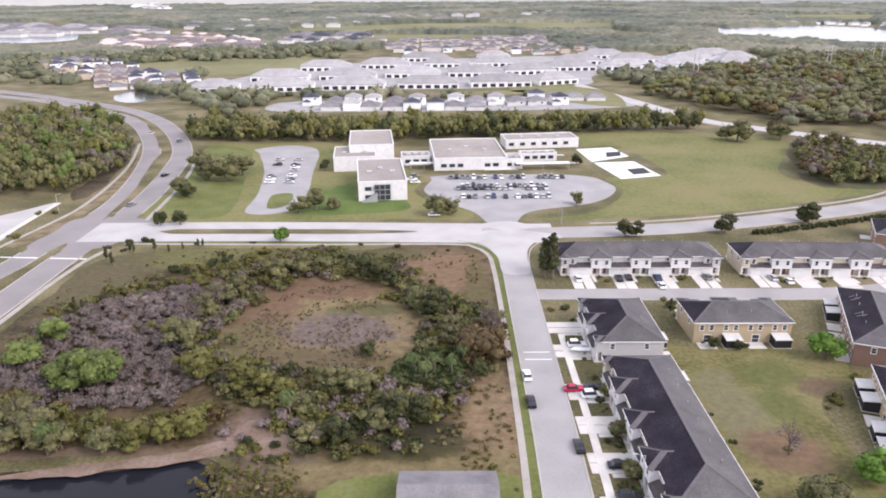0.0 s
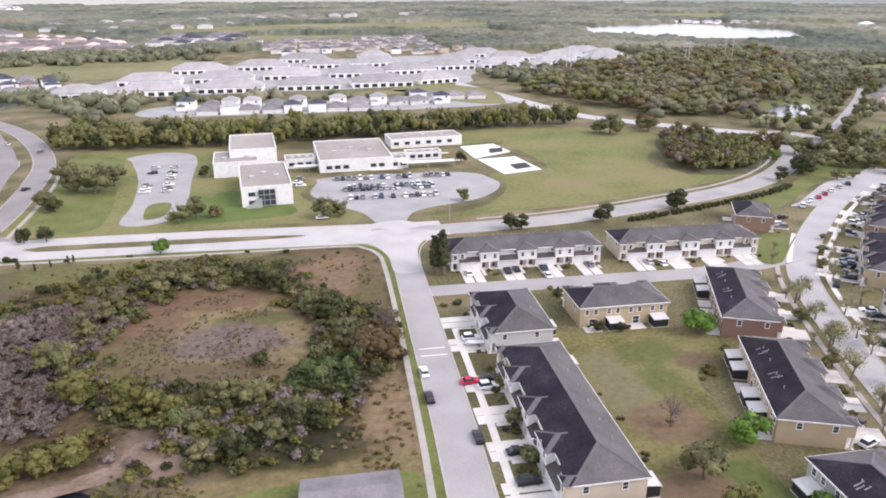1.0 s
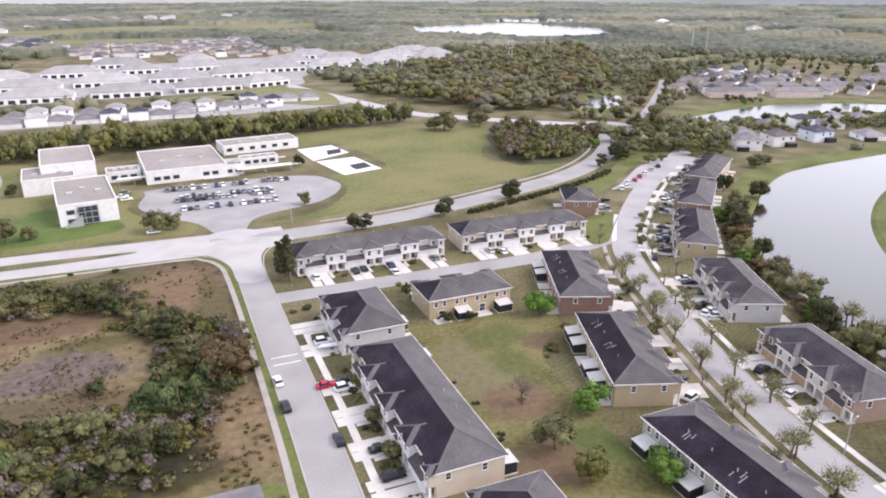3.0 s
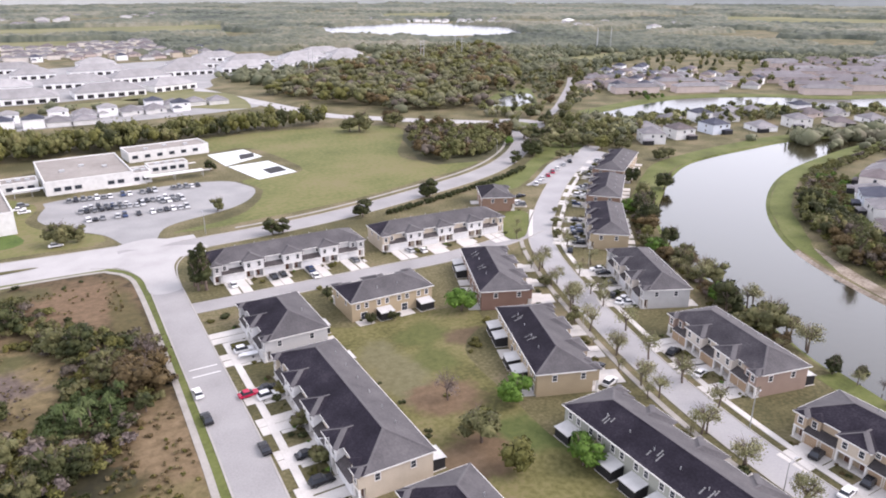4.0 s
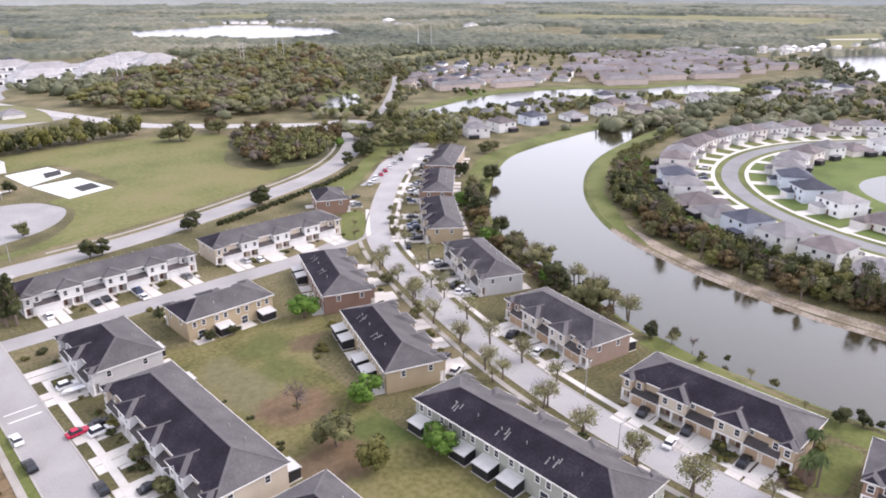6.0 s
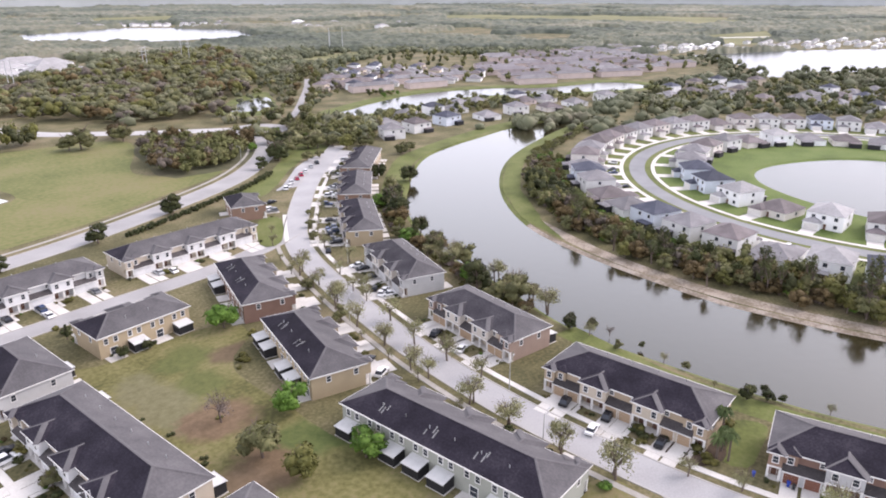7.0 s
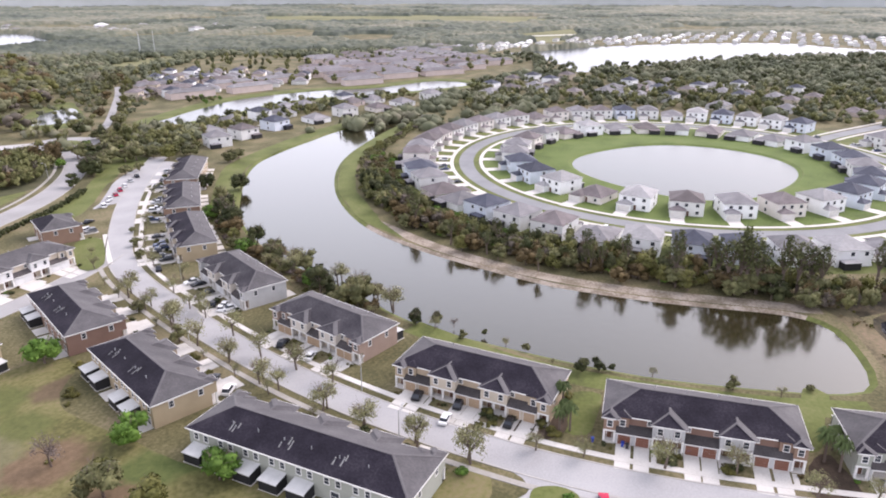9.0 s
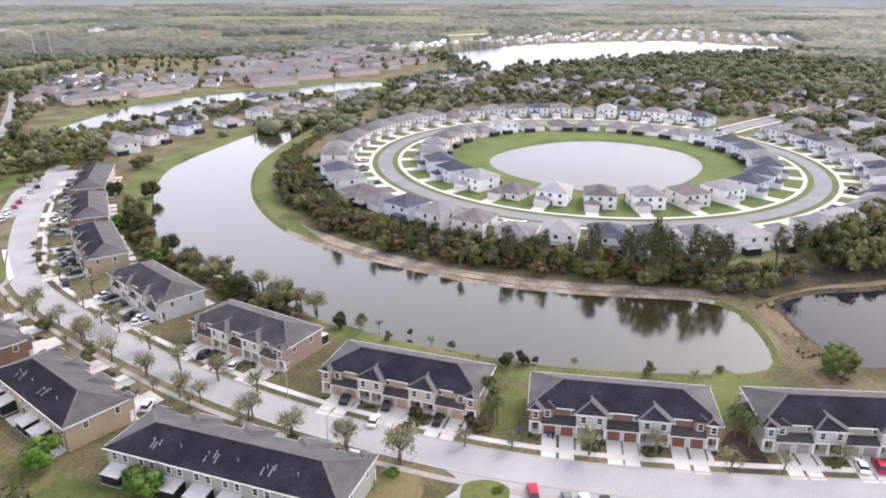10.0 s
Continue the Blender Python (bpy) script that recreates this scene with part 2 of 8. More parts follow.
MAUVEROOF = surface("mauve_grey_roof_tiles", [(0.118, 0.11, 0.118), (0.158, 0.148, 0.157), (0.205, 0.192, 0.2)], 0.1, 1.0, 0.9, 0.1, 0, True, 0.2)
TRIM = plain("white_trim", (0.7, 0.688, 0.665), 0.5)
GLASS = plain("window_glass", (0.035, 0.040, 0.050), 0.08)
SCREEN = plain("dark_screen", (0.020, 0.020, 0.022), 0.7)
MEMBRANE = surface("flat_roof_membrane", [(0.2083, 0.1885, 0.1699), (0.248, 0.2282, 0.2096), (0.2976, 0.2778, 0.2554)], 0.05, 0.6, 0.9, 0.1)
WHITEWALL = plain("white_stucco", (0.6, 0.6, 0.59), 0.8)
COURT = surface("pale_court_coating", [(0.52, 0.57, 0.56), (0.6, 0.64, 0.63), (0.66, 0.69, 0.68)], 0.1, 1.2, 0.8, 0.05)
BARK = plain("bark", (0.130, 0.100, 0.082), 0.95)
METAL = plain("galvanised_metal", (0.450, 0.460, 0.470), 0.45, 0.6)
TYRE = plain("tyre_rubber", (0.025, 0.025, 0.025), 0.8)
OLIVE = leafy("olive_leaves", [(0.046, 0.047, 0.0125), (0.082, 0.078, 0.021), (0.128, 0.112, 0.033)])
SOFTGREEN = leafy("soft_green_leaves", [(0.058, 0.085, 0.02), (0.09, 0.122, 0.032), (0.125, 0.155, 0.05)])
PINE = leafy("pine_needles", [(0.046, 0.055, 0.021), (0.08, 0.089, 0.034), (0.122, 0.125, 0.054)])
GREEN = leafy("green_leaves", [(0.036, 0.075, 0.011), (0.066, 0.125, 0.018), (0.105, 0.168, 0.032)])
OAK = leafy("oak_leaves", [(0.062, 0.066, 0.027), (0.098, 0.099, 0.042), (0.148, 0.136, 0.062)])
DARKG = leafy("dark_leaves", [(0.01936, 0.0268, 0.0092), (0.03864, 0.0452, 0.016), (0.0644, 0.0664, 0.0256)])
YELLOWG = leafy("yellow_green_leaves", [(0.06, 0.062, 0.016), (0.09, 0.09, 0.025), (0.125, 0.117, 0.038)], island=0.12)
GREYTWIG = leafy("bare_twigs", [(0.085, 0.069, 0.062), (0.132, 0.108, 0.099), (0.185, 0.152, 0.14)], island=0.1, vary=0.08)
RUST = leafy("rusty_leaves", [(0.052, 0.038, 0.0165), (0.086, 0.062, 0.027), (0.118, 0.086, 0.04)])
SPRING = leafy("spring_leaves", [(0.1408, 0.1455, 0.06944), (0.2159, 0.2121, 0.1051), (0.2909, 0.2721, 0.152)])
PALM = leafy("palmetto_leaves", [(0.038, 0.058, 0.018), (0.064, 0.09, 0.03), (0.1, 0.125, 0.048)])
WOODS = leafy("mixed_woods", [(0.0291, 0.0355, 0.0155), (0.0549, 0.0614, 0.0252), (0.0904, 0.0904, 0.0401), (0.1098, 0.0808, 0.0491)], 0.06, 0.5, 0.3, 0.0)
# paler and bluer with distance: haze put into the leaf colours
HAZED_FARWOODS = leafy("hazed_far_woods", [(0.0369, 0.04592, 0.0369), (0.0697, 0.082, 0.06068), (0.1066, 0.1164, 0.08364), (0.164, 0.1615, 0.1148), (0.205, 0.1935, 0.1476)], 0.0035, 0.045, 0.0, 0.0)
HAZED_MIDWOODS = leafy("hazed_middle_woods", [(0.0575, 0.0667, 0.04025), (0.092, 0.1012, 0.0598), (0.1323, 0.138, 0.0828), (0.161, 0.1495, 0.1035)], 0.012, 0.1, 0.2, 0.0)
LAGOON = water("lagoon_water", (0.026, 0.0215, 0.0105), 0.11, 0.35, 1.68, 0.66)
POND = water("pond_water", (0.06, 0.065, 0.06), 0.16, 0.35, 1.3)
MURK = water("murky_water", (0.012, 0.013, 0.018), 0.06, 0.35, 1.33, 0.3)
LAKE = water("lake_water", (0.08, 0.088, 0.096), 0.2, 0.35, 1.3, 0.25)
DRYGRASS = surface("straw_grass", [(0.085, 0.068, 0.034), (0.1445, 0.1148, 0.0638), (0.1955, 0.1573, 0.0978)], 0.2, 1.6, 0.95, 0.9, spread=0.2)
BOG = surface("wet_ground", [(0.0196, 0.0182, 0.0091), (0.035, 0.0315, 0.014), (0.0595, 0.0525, 0.021)], 0.15, 0.9, 0.8, 0.6)
PINKSOIL = surface("bare_reddish_soil", [(0.119, 0.085, 0.0595), (0.17, 0.1232, 0.0935), (0.221, 0.17, 0.136)], 0.15, 1.2, 0.95, 0.6)
GREENLAWN = surface("bright_lawn", [(0.05, 0.082, 0.016), (0.08, 0.12, 0.026), (0.11, 0.138, 0.042)], 0.08, 1.0, 0.95, 0.4)
LOT = surface("car_park_asphalt", [(0.22, 0.22, 0.22), (0.27, 0.27, 0.27), (0.32, 0.315, 0.31)], 0.08, 1.5, 0.9, 0.1)
PASTURE = surface("pale_pasture", [(0.096, 0.1, 0.04), (0.144, 0.144, 0.064), (0.192, 0.18, 0.096)], 0.01, 0.1, 0.95, 0.0)
BELT = leafy("belt_leaves", [(0.052, 0.058, 0.019), (0.09, 0.094, 0.033), (0.13, 0.13, 0.05), (0.15, 0.128, 0.062)], 0.05, 0.4, 0.18, 0.0)
PALEWOOD = leafy("pale_wood_leaves", [(0.08, 0.082, 0.044), (0.122, 0.122, 0.066), (0.165, 0.158, 0.092)], 0.05, 0.4, 0.14, 0.0)
BELT_DARK = leafy("belt_dark_leaves", [(0.0252, 0.03024, 0.01152), (0.0432, 0.04896, 0.01872), (0.0648, 0.0648, 0.0288)], 0.05, 0.4, 0.3, 0.0)
BELT_TWIG = leafy("belt_twigs", [(0.07, 0.06, 0.045), (0.105, 0.088, 0.07), (0.14, 0.115, 0.095)], 0.05, 0.4, 0.3, 0.0)
RINGGRASS = surface("ring_grass", [(0.06, 0.085, 0.02), (0.092, 0.13, 0.03), (0.12, 0.145, 0.045)], 0.06, 1.0, 0.95, 0.4)

# ---- mesh helpers ----
class Shape:
    """Collects faces with a material each."""

    def __init__(self):
        self.v, self.f, self.m = [], [], []

    def poly(self, pts, mi=0):
        k = len(self.v)
        self.v += [tuple(p) for p in pts]
        self.f.append(tuple(range(k, k + len(pts))))
        self.m.append(mi)

    def box(self, x0, x1, y0, y1, z0, z1, mi=0, bottom=True):
        c = [(x0, y0), (x1, y0), (x1, y1), (x0, y1)]
        k = len(self.v)
        self.v += [(x, y, z0) for x, y in c] + [(x, y, z1) for x, y in c]
        fs = [(4, 5, 6, 7), (0, 1, 5, 4), (1, 2, 6, 5), (2, 3, 7, 6), (3, 0, 4, 7)] + ([(3, 2, 1, 0)] if bottom else [])
        self.f += [tuple(k + i for i in q) for q in fs]
        self.m += [mi] * len(fs)

    def tube(self, a, b, r0, r1, n=6, mi=0):
        a, b = Vector(a), Vector(b)
        q = (b - a).to_track_quat("Z", "Y")
        k = len(self.v)
        for p, r in ((a, r0), (b, r1)):
            for i in range(n):
                w = q @ Vector((r * math.cos(i * math.tau / n), r * math.sin(i * math.tau / n), 0)) + p
                self.v.append(tuple(w))
        for i in range(n):
            j = (i + 1) % n
            self.f.append((k + i, k + j, k + n + j, k + n + i))
            self.m.append(mi)
        self.f.append(tuple(k + n + i for i in range(n)))
        self.m.append(mi)

    def data(self, name, *mats, smooth=False):
        me = bpy.data.meshes.new(name)
        me.from_pydata(self.v, [], self.f)
        for m in mats:
            me.materials.append(m)
        me.polygons.foreach_set("material_index", self.m)
        if smooth:
            me.polygons.foreach_set("use_smooth", [True] * len(self.f))
        me.update()
        return me


def part(name, mesh, parent, at=None, label=""):
    ob = new(name, mesh)
    ob.parent = parent
    if at is not None:
        ob.matrix_local = at
    return tagged(ob, label)


def soup(name, verts, faces, *mats, mat_of=None, smooth=False):
    """A mesh from arrays: verts (n,3), faces (k,3 or 4)."""
    me = bpy.data.meshes.new(name)
    k, w = faces.shape
    me.vertices.add(len(verts))
    me.vertices.foreach_set("co", verts.astype(np.float32).ravel())
    me.loops.add(k * w)
    me.loops.foreach_set("vertex_index", faces.astype(np.int32).ravel())
    me.polygons.add(k)
    me.polygons.foreach_set("loop_start", np.arange(0, k * w, w, dtype=np.int32))
    for m in mats:
        me.materials.append(m)
    if mat_of is not None:
        me.polygons.foreach_set("material_index", mat_of.astype(np.int32))
    if smooth:
        me.polygons.foreach_set("use_smooth", np.ones(k, dtype=bool))
    me.update(calc_edges=True)
    me.validate()
    return me


def spline(pts, step=3.0, closed=False):
    """A smooth line through the points, with a point about every step metres."""
    p = [np.array(q, float) for q in pts]
    n = len(p)
    out = []
    for i in range(n if closed else n - 1):
        a, b, c, d = (p[(i + k) % n] if closed else p[min(max(i + k, 0), n - 1)] for k in (-1, 0, 1, 2))
        m = max(2, int(np.linalg.norm(c - b) / step))
        for s in range(m):
            t = s / m
            out.append(0.5 * (2 * b + (c - a) * t + (2 * a - 5 * b + 4 * c - d) * t * t + (3 * b - a - 3 * c + d) * t ** 3))
    if not closed:
        out.append(p[-1])
    return np.array(out)


def offset(line, d):
    """The line shifted d metres to its left."""
    t = np.gradient(line, axis=0)
    t /= np.linalg.norm(t, axis=1)[:, None] + 1e-9
    return line + d * np.stack([-t[:, 1], t[:, 0]], 1)


def ribbon(name, line, w, z, mat, thick=0.0, label="", category="", side=0.0):
    """A strip of road, path or kerb along a line; with thick, it has sides."""
    a, b = offset(line, w / 2 + side), offset(line, -w / 2 + side)
    s = Shape()
    n = len(line)
    for i in range(n - 1):
        s.poly([(*b[i], z), (*b[i + 1], z), (*a[i + 1], z), (*a[i], z)])
        if thick:
            for q, f in ((a, 1), (b, -1)):
                e = [(*q[i], z - thick), (*q[i], z), (*q[i + 1], z), (*q[i + 1], z - thick)]
                s.poly(e if f > 0 else e[::-1])
    return tagged(new(name, s.data(name, mat)), label, category, kind="structure")


def inside(x, y, loop):
    """Which of the points x, y lie inside the closed loop."""
    r = np.zeros(len(x), bool)
    q = np.roll(loop, -1, axis=0)
    for (x0, y0), (x1, y1) in zip(loop, q):
        c = (y0 > y) != (y1 > y)
        r ^= c & (x < (x1 - x0) * (y - y0) / (y1 - y0 + 1e-12) + x0)
    return r


def rough_edge(loop, amount, seed=0):
    rng = np.random.default_rng(seed)
    d = np.convolve(np.tile(rng.normal(0, 1, len(loop)), 3), np.ones(3) / 2, "same")[len(loop):2 * len(loop)]
    return offset(loop, 0) + (offset(loop, 1) - loop) * (d * amount)[:, None]


def sheet(name, loops, z, mat, label="", category="ground"):
    """Flat ground inside the first loop and outside the others."""
    ls = [[Vector((x, y, 0)) for x, y in l] for l in loops]
    flat = [(v.x, v.y, z) for l in ls for v in l]
    tris = tessellate_polygon(ls)
    s = Shape()
    s.v = flat
    for t in tris:
        a, b, c = (Vector(flat[i]) for i in t)
        s.f.append(tuple(t) if (b - a).cross(c - a).z > 0 else tuple(t[::-1]))
        s.m.append(0)
    return tagged(new(name, s.data(name, mat)), label, category, kind="structure")

# ---- ground, water, roads ----
LAG = spline([(443, 226), (382, 243.6), (334, 243.2), (274, 234), (218, 196.7), (191, 170), (173, 140.4), (161, 105.8), (150, 77), (147.8, 45),
              (149, 16), (155, -9.5), (161, -26), (167.5, -31), (180, -29.4), (193, -24.6), (198, -18), (198, -9), (194.3, 7.6), (191.3, 24), (189.8, 42), (190.2, 59), (199.7, 103),
              (216.3, 137.6), (253, 173.5), (305, 202), (377, 219)], 5, True)[::-1]
RING = (368.0, 40.0)
PONDLINE = np.array([(362 + 55 * math.cos(a) - 4 * math.sin(2 * a), 38 + 52 * math.sin(a) + 3 * math.cos(3 * a)) for a in np.linspace(0, math.tau, 60, endpoint=False)])
EASTPOND = spline([(250, -100), (226, -67), (216, -48), (205, -37), (195, -38.5), (183, -43), (173, -50), (178, -64), (200, -100), (235, -125)], 4, True)[::-1]
SWPOND = spline([(-120, 98), (-95, 103), (-80, 105), (-61, 107), (-47, 110), (-41, 103), (-45, 88), (-90, 78), (-125, 85)], 4, True)[::-1]
CANAL = spline([(335.6, 371.7), (353.2, 375.5), (391.1, 384.8), (447.4, 388.4), (507.7, 362.8), (546.7, 327.0), (614.5, 299.8), (599.9, 259.0), (516.4, 303.0), (472.2, 337.3), (432.1, 351.7), (377.9, 349.3), (343.0, 353.7), (325.2, 356.0)], 8, True)[::-1]


def wound(loop):
    a = np.sum(loop[:, 0] * np.roll(loop[:, 1], -1) - np.roll(loop[:, 0], -1) * loop[:, 1])
    return loop if a > 0 else loop[::-1]


POOLS = [("lagoon", wound(LAG), 2.0, LAGOON, FRESH), ("ring_pond", wound(PONDLINE), 2.5, POND, RINGGRASS), ("east_pond", wound(EASTPOND), 2.5, MURK, SCRUB),
         ("scrub_pond", wound(SWPOND), 1.5, MURK, SCRUB), ("canal", wound(CANAL), 2.0, POND, FRESH)]
rim = [(5600 * math.cos(a), 5600 * math.sin(a)) for a in np.linspace(0, math.tau, 72, endpoint=False)]
holes = []
for pname, loop, bank, wmat, bmat in POOLS:
    outer = offset(loop, -bank)
    holes.append(outer)
    s = Shape()
    n = len(loop)
    for i in range(n):
        j = (i + 1) % n
        sandy = pname == "lagoon" and -19 < loop[i][1] < 132 and loop[i][0] > 185
        s.poly([(*outer[i], 0), (*outer[j], 0), (*loop[j], -0.75), (*loop[i], -0.75)], int(sandy))
    tagged(new("bank", s.data("bank", bmat, SAND)), "sloping grassy bank round the water", "bank", kind="structure")
    sheet("water", [offset(loop, -0.4)], -0.62, wmat, "still grey-brown water reflecting the sky", "water")
sheet("ground", [rim] + holes, 0, GRASS, "flat ground of dry grass reaching the horizon")


def patch(name, pts, z, mat, label, step=4, wobble=0.5, seed=1, smooth=True):
    loop = spline(pts, step, True) if smooth else np.array(pts, float)
    return sheet(name, [rough_edge(wound(loop), wobble, seed)], z, mat, label)


patch("scrub_land", [(12.5, 221), (-30, 221), (-95, 222), (-112, 205), (-116, 160), (-130, 112), (-60, 111.5), (-40, 113), (-37, 88), (-20, 84), (12, 90)], 0.02, VACANT, "overgrown vacant lot of brown grass and scrub", 5, 1.0)
patch("bare_soil", [(-92, 104.6), (-80.9, 106), (-73, 107.2), (-66.9, 109), (-52, 111.4), (-42.5, 115.5), (-40.7, 112.5), (-49, 109), (-60, 106.4), (-67, 105), (-80, 104.4)], 0.035, PINKSOIL, "bare pinkish soil along the pond", 2, 0.5, 61)
patch("bare_soil", [(-43, 116.7), (-40, 122.4), (-34, 121.4), (-29, 114), (-33, 111)], 0.036, PINKSOIL, "bare pinkish soil between the thickets", 1.5, 0.7, 62)
patch("wet_hollow", [(-28, 119), (-26, 124), (-10, 125), (2, 122), (3, 114), (-9, 112), (-24, 112)], 0.036, BOG, "dark wet hollow of rank grass", 1.5, 0.7, 63)
patch("house_lawn", [(-19, 103.6), (14.2, 103.6), (13.6, 70), (-24, 70), (-22, 92)], 0.03, FRESH, "mown lawn round the house", 3, 0.15, 14)
patch("lawn", [(133.5, 29), (135.5, 23.2), (127, 21.8), (119.5, 22.2), (118.6, 27), (126, 28.2)], 0.022, FRESH, "mown grass between two townhouse rows", 2, 0.2, 71)
patch("lawn", [(158, -17.6), (157.4, -22.6), (145, -21.6), (134, -20.4), (134, -17.4), (146, -17.4)], 0.022, FRESH, "mown grass between two townhouse rows", 2, 0.2, 72)
patch("court_lawn", [(54, 88), (54, 150), (60, 152), (90, 150), (93, 140), (80, 128), (77, 98), (78, 60), (70, 40), (54, 50)], 0.02, LAWN, "worn common lawn between the townhouse rows", 4, 0.6, 5)
patch("school_field", [(34, 252), (60, 262), (78, 292), (74, 312), (105, 318), (96, 378), (75, 380), (84, 416), (190, 398), (158, 318), (186, 290), (96, 258)], 0.02, FIELD, "open mown school playing field", 6, 0.5, 6)
patch("school_grounds", [(-110, 254), (-20, 254), (8, 252), (12, 262), (-4, 276), (-12, 292), (-8, 312), (-18, 330), (-60, 388), (-104, 388), (-128, 384), (-118, 310)], 0.012, FIELD, "rough grass round the school", 5, 0.4, 56)
patch("school_lawn", [(-58, 262), (-46, 300), (-38, 300), (-36, 282), (-18, 280), (-16, 264)], 0.02, GREENLAWN, "bright green lawn beside the school", 3, 0.4, 7)
patch("school_lawn", [(-108, 262), (-84, 262), (-92, 320), (-104, 372), (-128, 380), (-118, 310)], 0.02, FRESH, "green lawn under trees beside the car park", 4, 0.4, 8)
patch("woodland_floor", [(163, 306), (176, 294), (200, 294), (242, 332), (236, 350), (206, 390), (186, 370)], 0.03, FOREST_FLOOR, "shaded woodland floor", 6, 1, 9)
ringl = np.array([(RING[0] + 100 * math.cos(a), RING[1] + 100 * math.sin(a)) for a in np.linspace(0, math.tau, 60, endpoint=False)])
ringo = np.array([(RING[0] + 147 * math.cos(a), RING[1] + 147 * math.sin(a)) for a in np.linspace(0, math.tau, 72, endpoint=False)])
sheet("ring_gardens", [ringo, ringl], 0.018, FRESH, "mown gardens round the ring of houses")
sheet("ring_lawn", [ringl, offset(wound(PONDLINE), -2.6)], 0.02, RINGGRASS, "bright green mown lawn round the pond")
cl = np.concatenate([wound(CANAL), wound(CANAL)[:1]])
ribbon("grass_bank", cl, 11, 0.03, FRESH, 0, "bright mown grass along the canal", "bank", -7.8)
ribbon("grass_bank", spline([(196, 181), (218, 199), (246, 221), (274, 237), (334, 246.5), (382, 247), (443, 229.5)], 4), 11, 0.03, FRESH, 0, "bright mown grass along the water", "bank", 5)
# the eroded east bank: sand above the waterline
ebank = spline([(205.5, -22), (204, -16), (203, -8), (199.6, 8), (196.7, 24), (195.2, 42), (195.6, 60), (199.6, 82), (205.5, 102), (219.5, 134)], 4)
ribbon("sandy_bank", ebank, 5.4, 0.03, SAND, 0, "eroded sandy shore below the trees", "bank")
ribbon("sandy_bank", spline([(212, -22), (205, -28), (193, -33.2), (181, -36.6), (167, -40.3), (156, -46)], 3), 6.4, 0.035, DIRT, 0, "sandy spit of dry grass between the ponds", "bank")
shoreline = spline([(205, 113), (216.3, 137.6), (234, 156.5), (253, 173.5), (305, 202), (377, 219), (425, 223)], 4)
wide = 1.8 + 8 * np.minimum(1, np.arange(len(shoreline)) / 7)[:, None]
sheet("grass_bank", [wound(np.concatenate([offset(shoreline, -1.9), (shoreline + (offset(shoreline, -1) - shoreline) * wide)[::-1]]))], 0.034, FRESH, "bright mown grass along the water", "bank")
ribbon("grass_bank", spline([(150, 76), (144, 45), (145.5, 16), (151, -10), (158, -30)], 4), 7, 0.03, FRESH, 0, "bright mown grass along the water", "bank", -3.5)

MAIN = spline([(23.3, 236), (23, 205), (22.6, 160), (22.3, 123), (21.7, 100), (20.5, 60), (19, -30)], 4)
WEST = spline([(-128, 240), (-60, 240), (14, 237.5), (40, 237.5)], 4)
EAST = spline([(14, 237.5), (40, 237.5), (86, 242), (133, 254.5), (180, 272), (216, 298), (243, 330), (252, 350)], 4)
LEFTWAY = spline([(-152, 100), (-145, 150), (-138.3, 202.6), (-136.8, 219.2), (-135, 240), (-133.6, 271.9), (-138.4, 306), (-147.3, 343), (-157.5, 375), (-174.5, 413), (-198, 453), (-228, 487), (-305, 545), (-420, 600)], 5)
RIGHTWAY = spline([(-126, 60), (-125, 140), (-124.2, 178.6), (-124.2, 209), (-123.3, 228), (-122.4, 247), (-123.8, 283.8), (-129.6, 326), (-136.6, 361.5), (-150, 397), (-172, 439), (-194, 471), (-214.7, 494), (-240, 516), (-289, 549), (-330, 575), (-420, 625)], 5)
CROSS = spline([(20, 184.5), (50, 184), (80, 184), (110, 184), (135, 188), (150, 193)], 4)
LAKEST = spline([(262, 290), (248, 280), (226, 263), (193, 235), (167, 209), (150, 190), (138, 170), (127.5, 143), (117.5, 112), (111.5, 88), (108, 66), (106.5, 46), (106.5, 25), (109, 3), (114, -20), (121, -46), (130, -80)], 4)
ribbon("road", MAIN, 8.4, 0.05, ASPHALT, 0, "sun-bleached grey residential street", "road")
ribbon("road", WEST, 20.5, 0.042, PALEROAD, 0, "bleached divided collector road", "road")
ribbon("road", EAST, 10.6, 0.046, ASPHALT, 0, "bleached curving collector road", "road")
ribbon("road", LEFTWAY, 8.6, 0.038, ARTERIAL, 0, "left carriageway of worn pinkish asphalt", "road")
ribbon("road", RIGHTWAY, 9.6, 0.039, ARTERIAL, 0, "right carriageway of worn pinkish asphalt", "road")
patch("junction", [(-141, 223), (-118, 223), (-112, 232), (-108, 248), (-116, 256), (-139, 256), (-141, 240)], 0.0405, ARTERIAL, "open junction on the arterial road", 3, 0, 33)
ribbon("road", CROSS, 7.2, 0.054, ASPHALT, 0, "short bleached residential street", "road")
ribbon("road", LAKEST, 8.2, 0.058, LAKEROAD, 0, "curving bleached residential street", "road")
circle = np.array([(RING[0] + 109 * math.cos(a), RING[1] + 109 * math.sin(a)) for a in np.linspace(0, math.tau, 121)])
ribbon("road", circle, 7.4, 0.05, RINGROAD, 0, "grey street ringing the pond", "road")
for r in (101.5, 116.5):
    ribbon("pavement", np.array([(RING[0] + r * math.cos(a), RING[1] + r * math.sin(a)) for a in np.linspace(0, math.tau, 121)]), 1.8, 0.14, CONCRETE, 0.14, "pale concrete footpath", "pavement")
patch("car_park", [(103, 33), (99, 27), (88, 27), (82, -10), (92, -16), (108, -8), (106, 10), (103.5, 22)], 0.056, LAKEROAD, "pale apron with parking bays beside the street", 2, 0, 42)
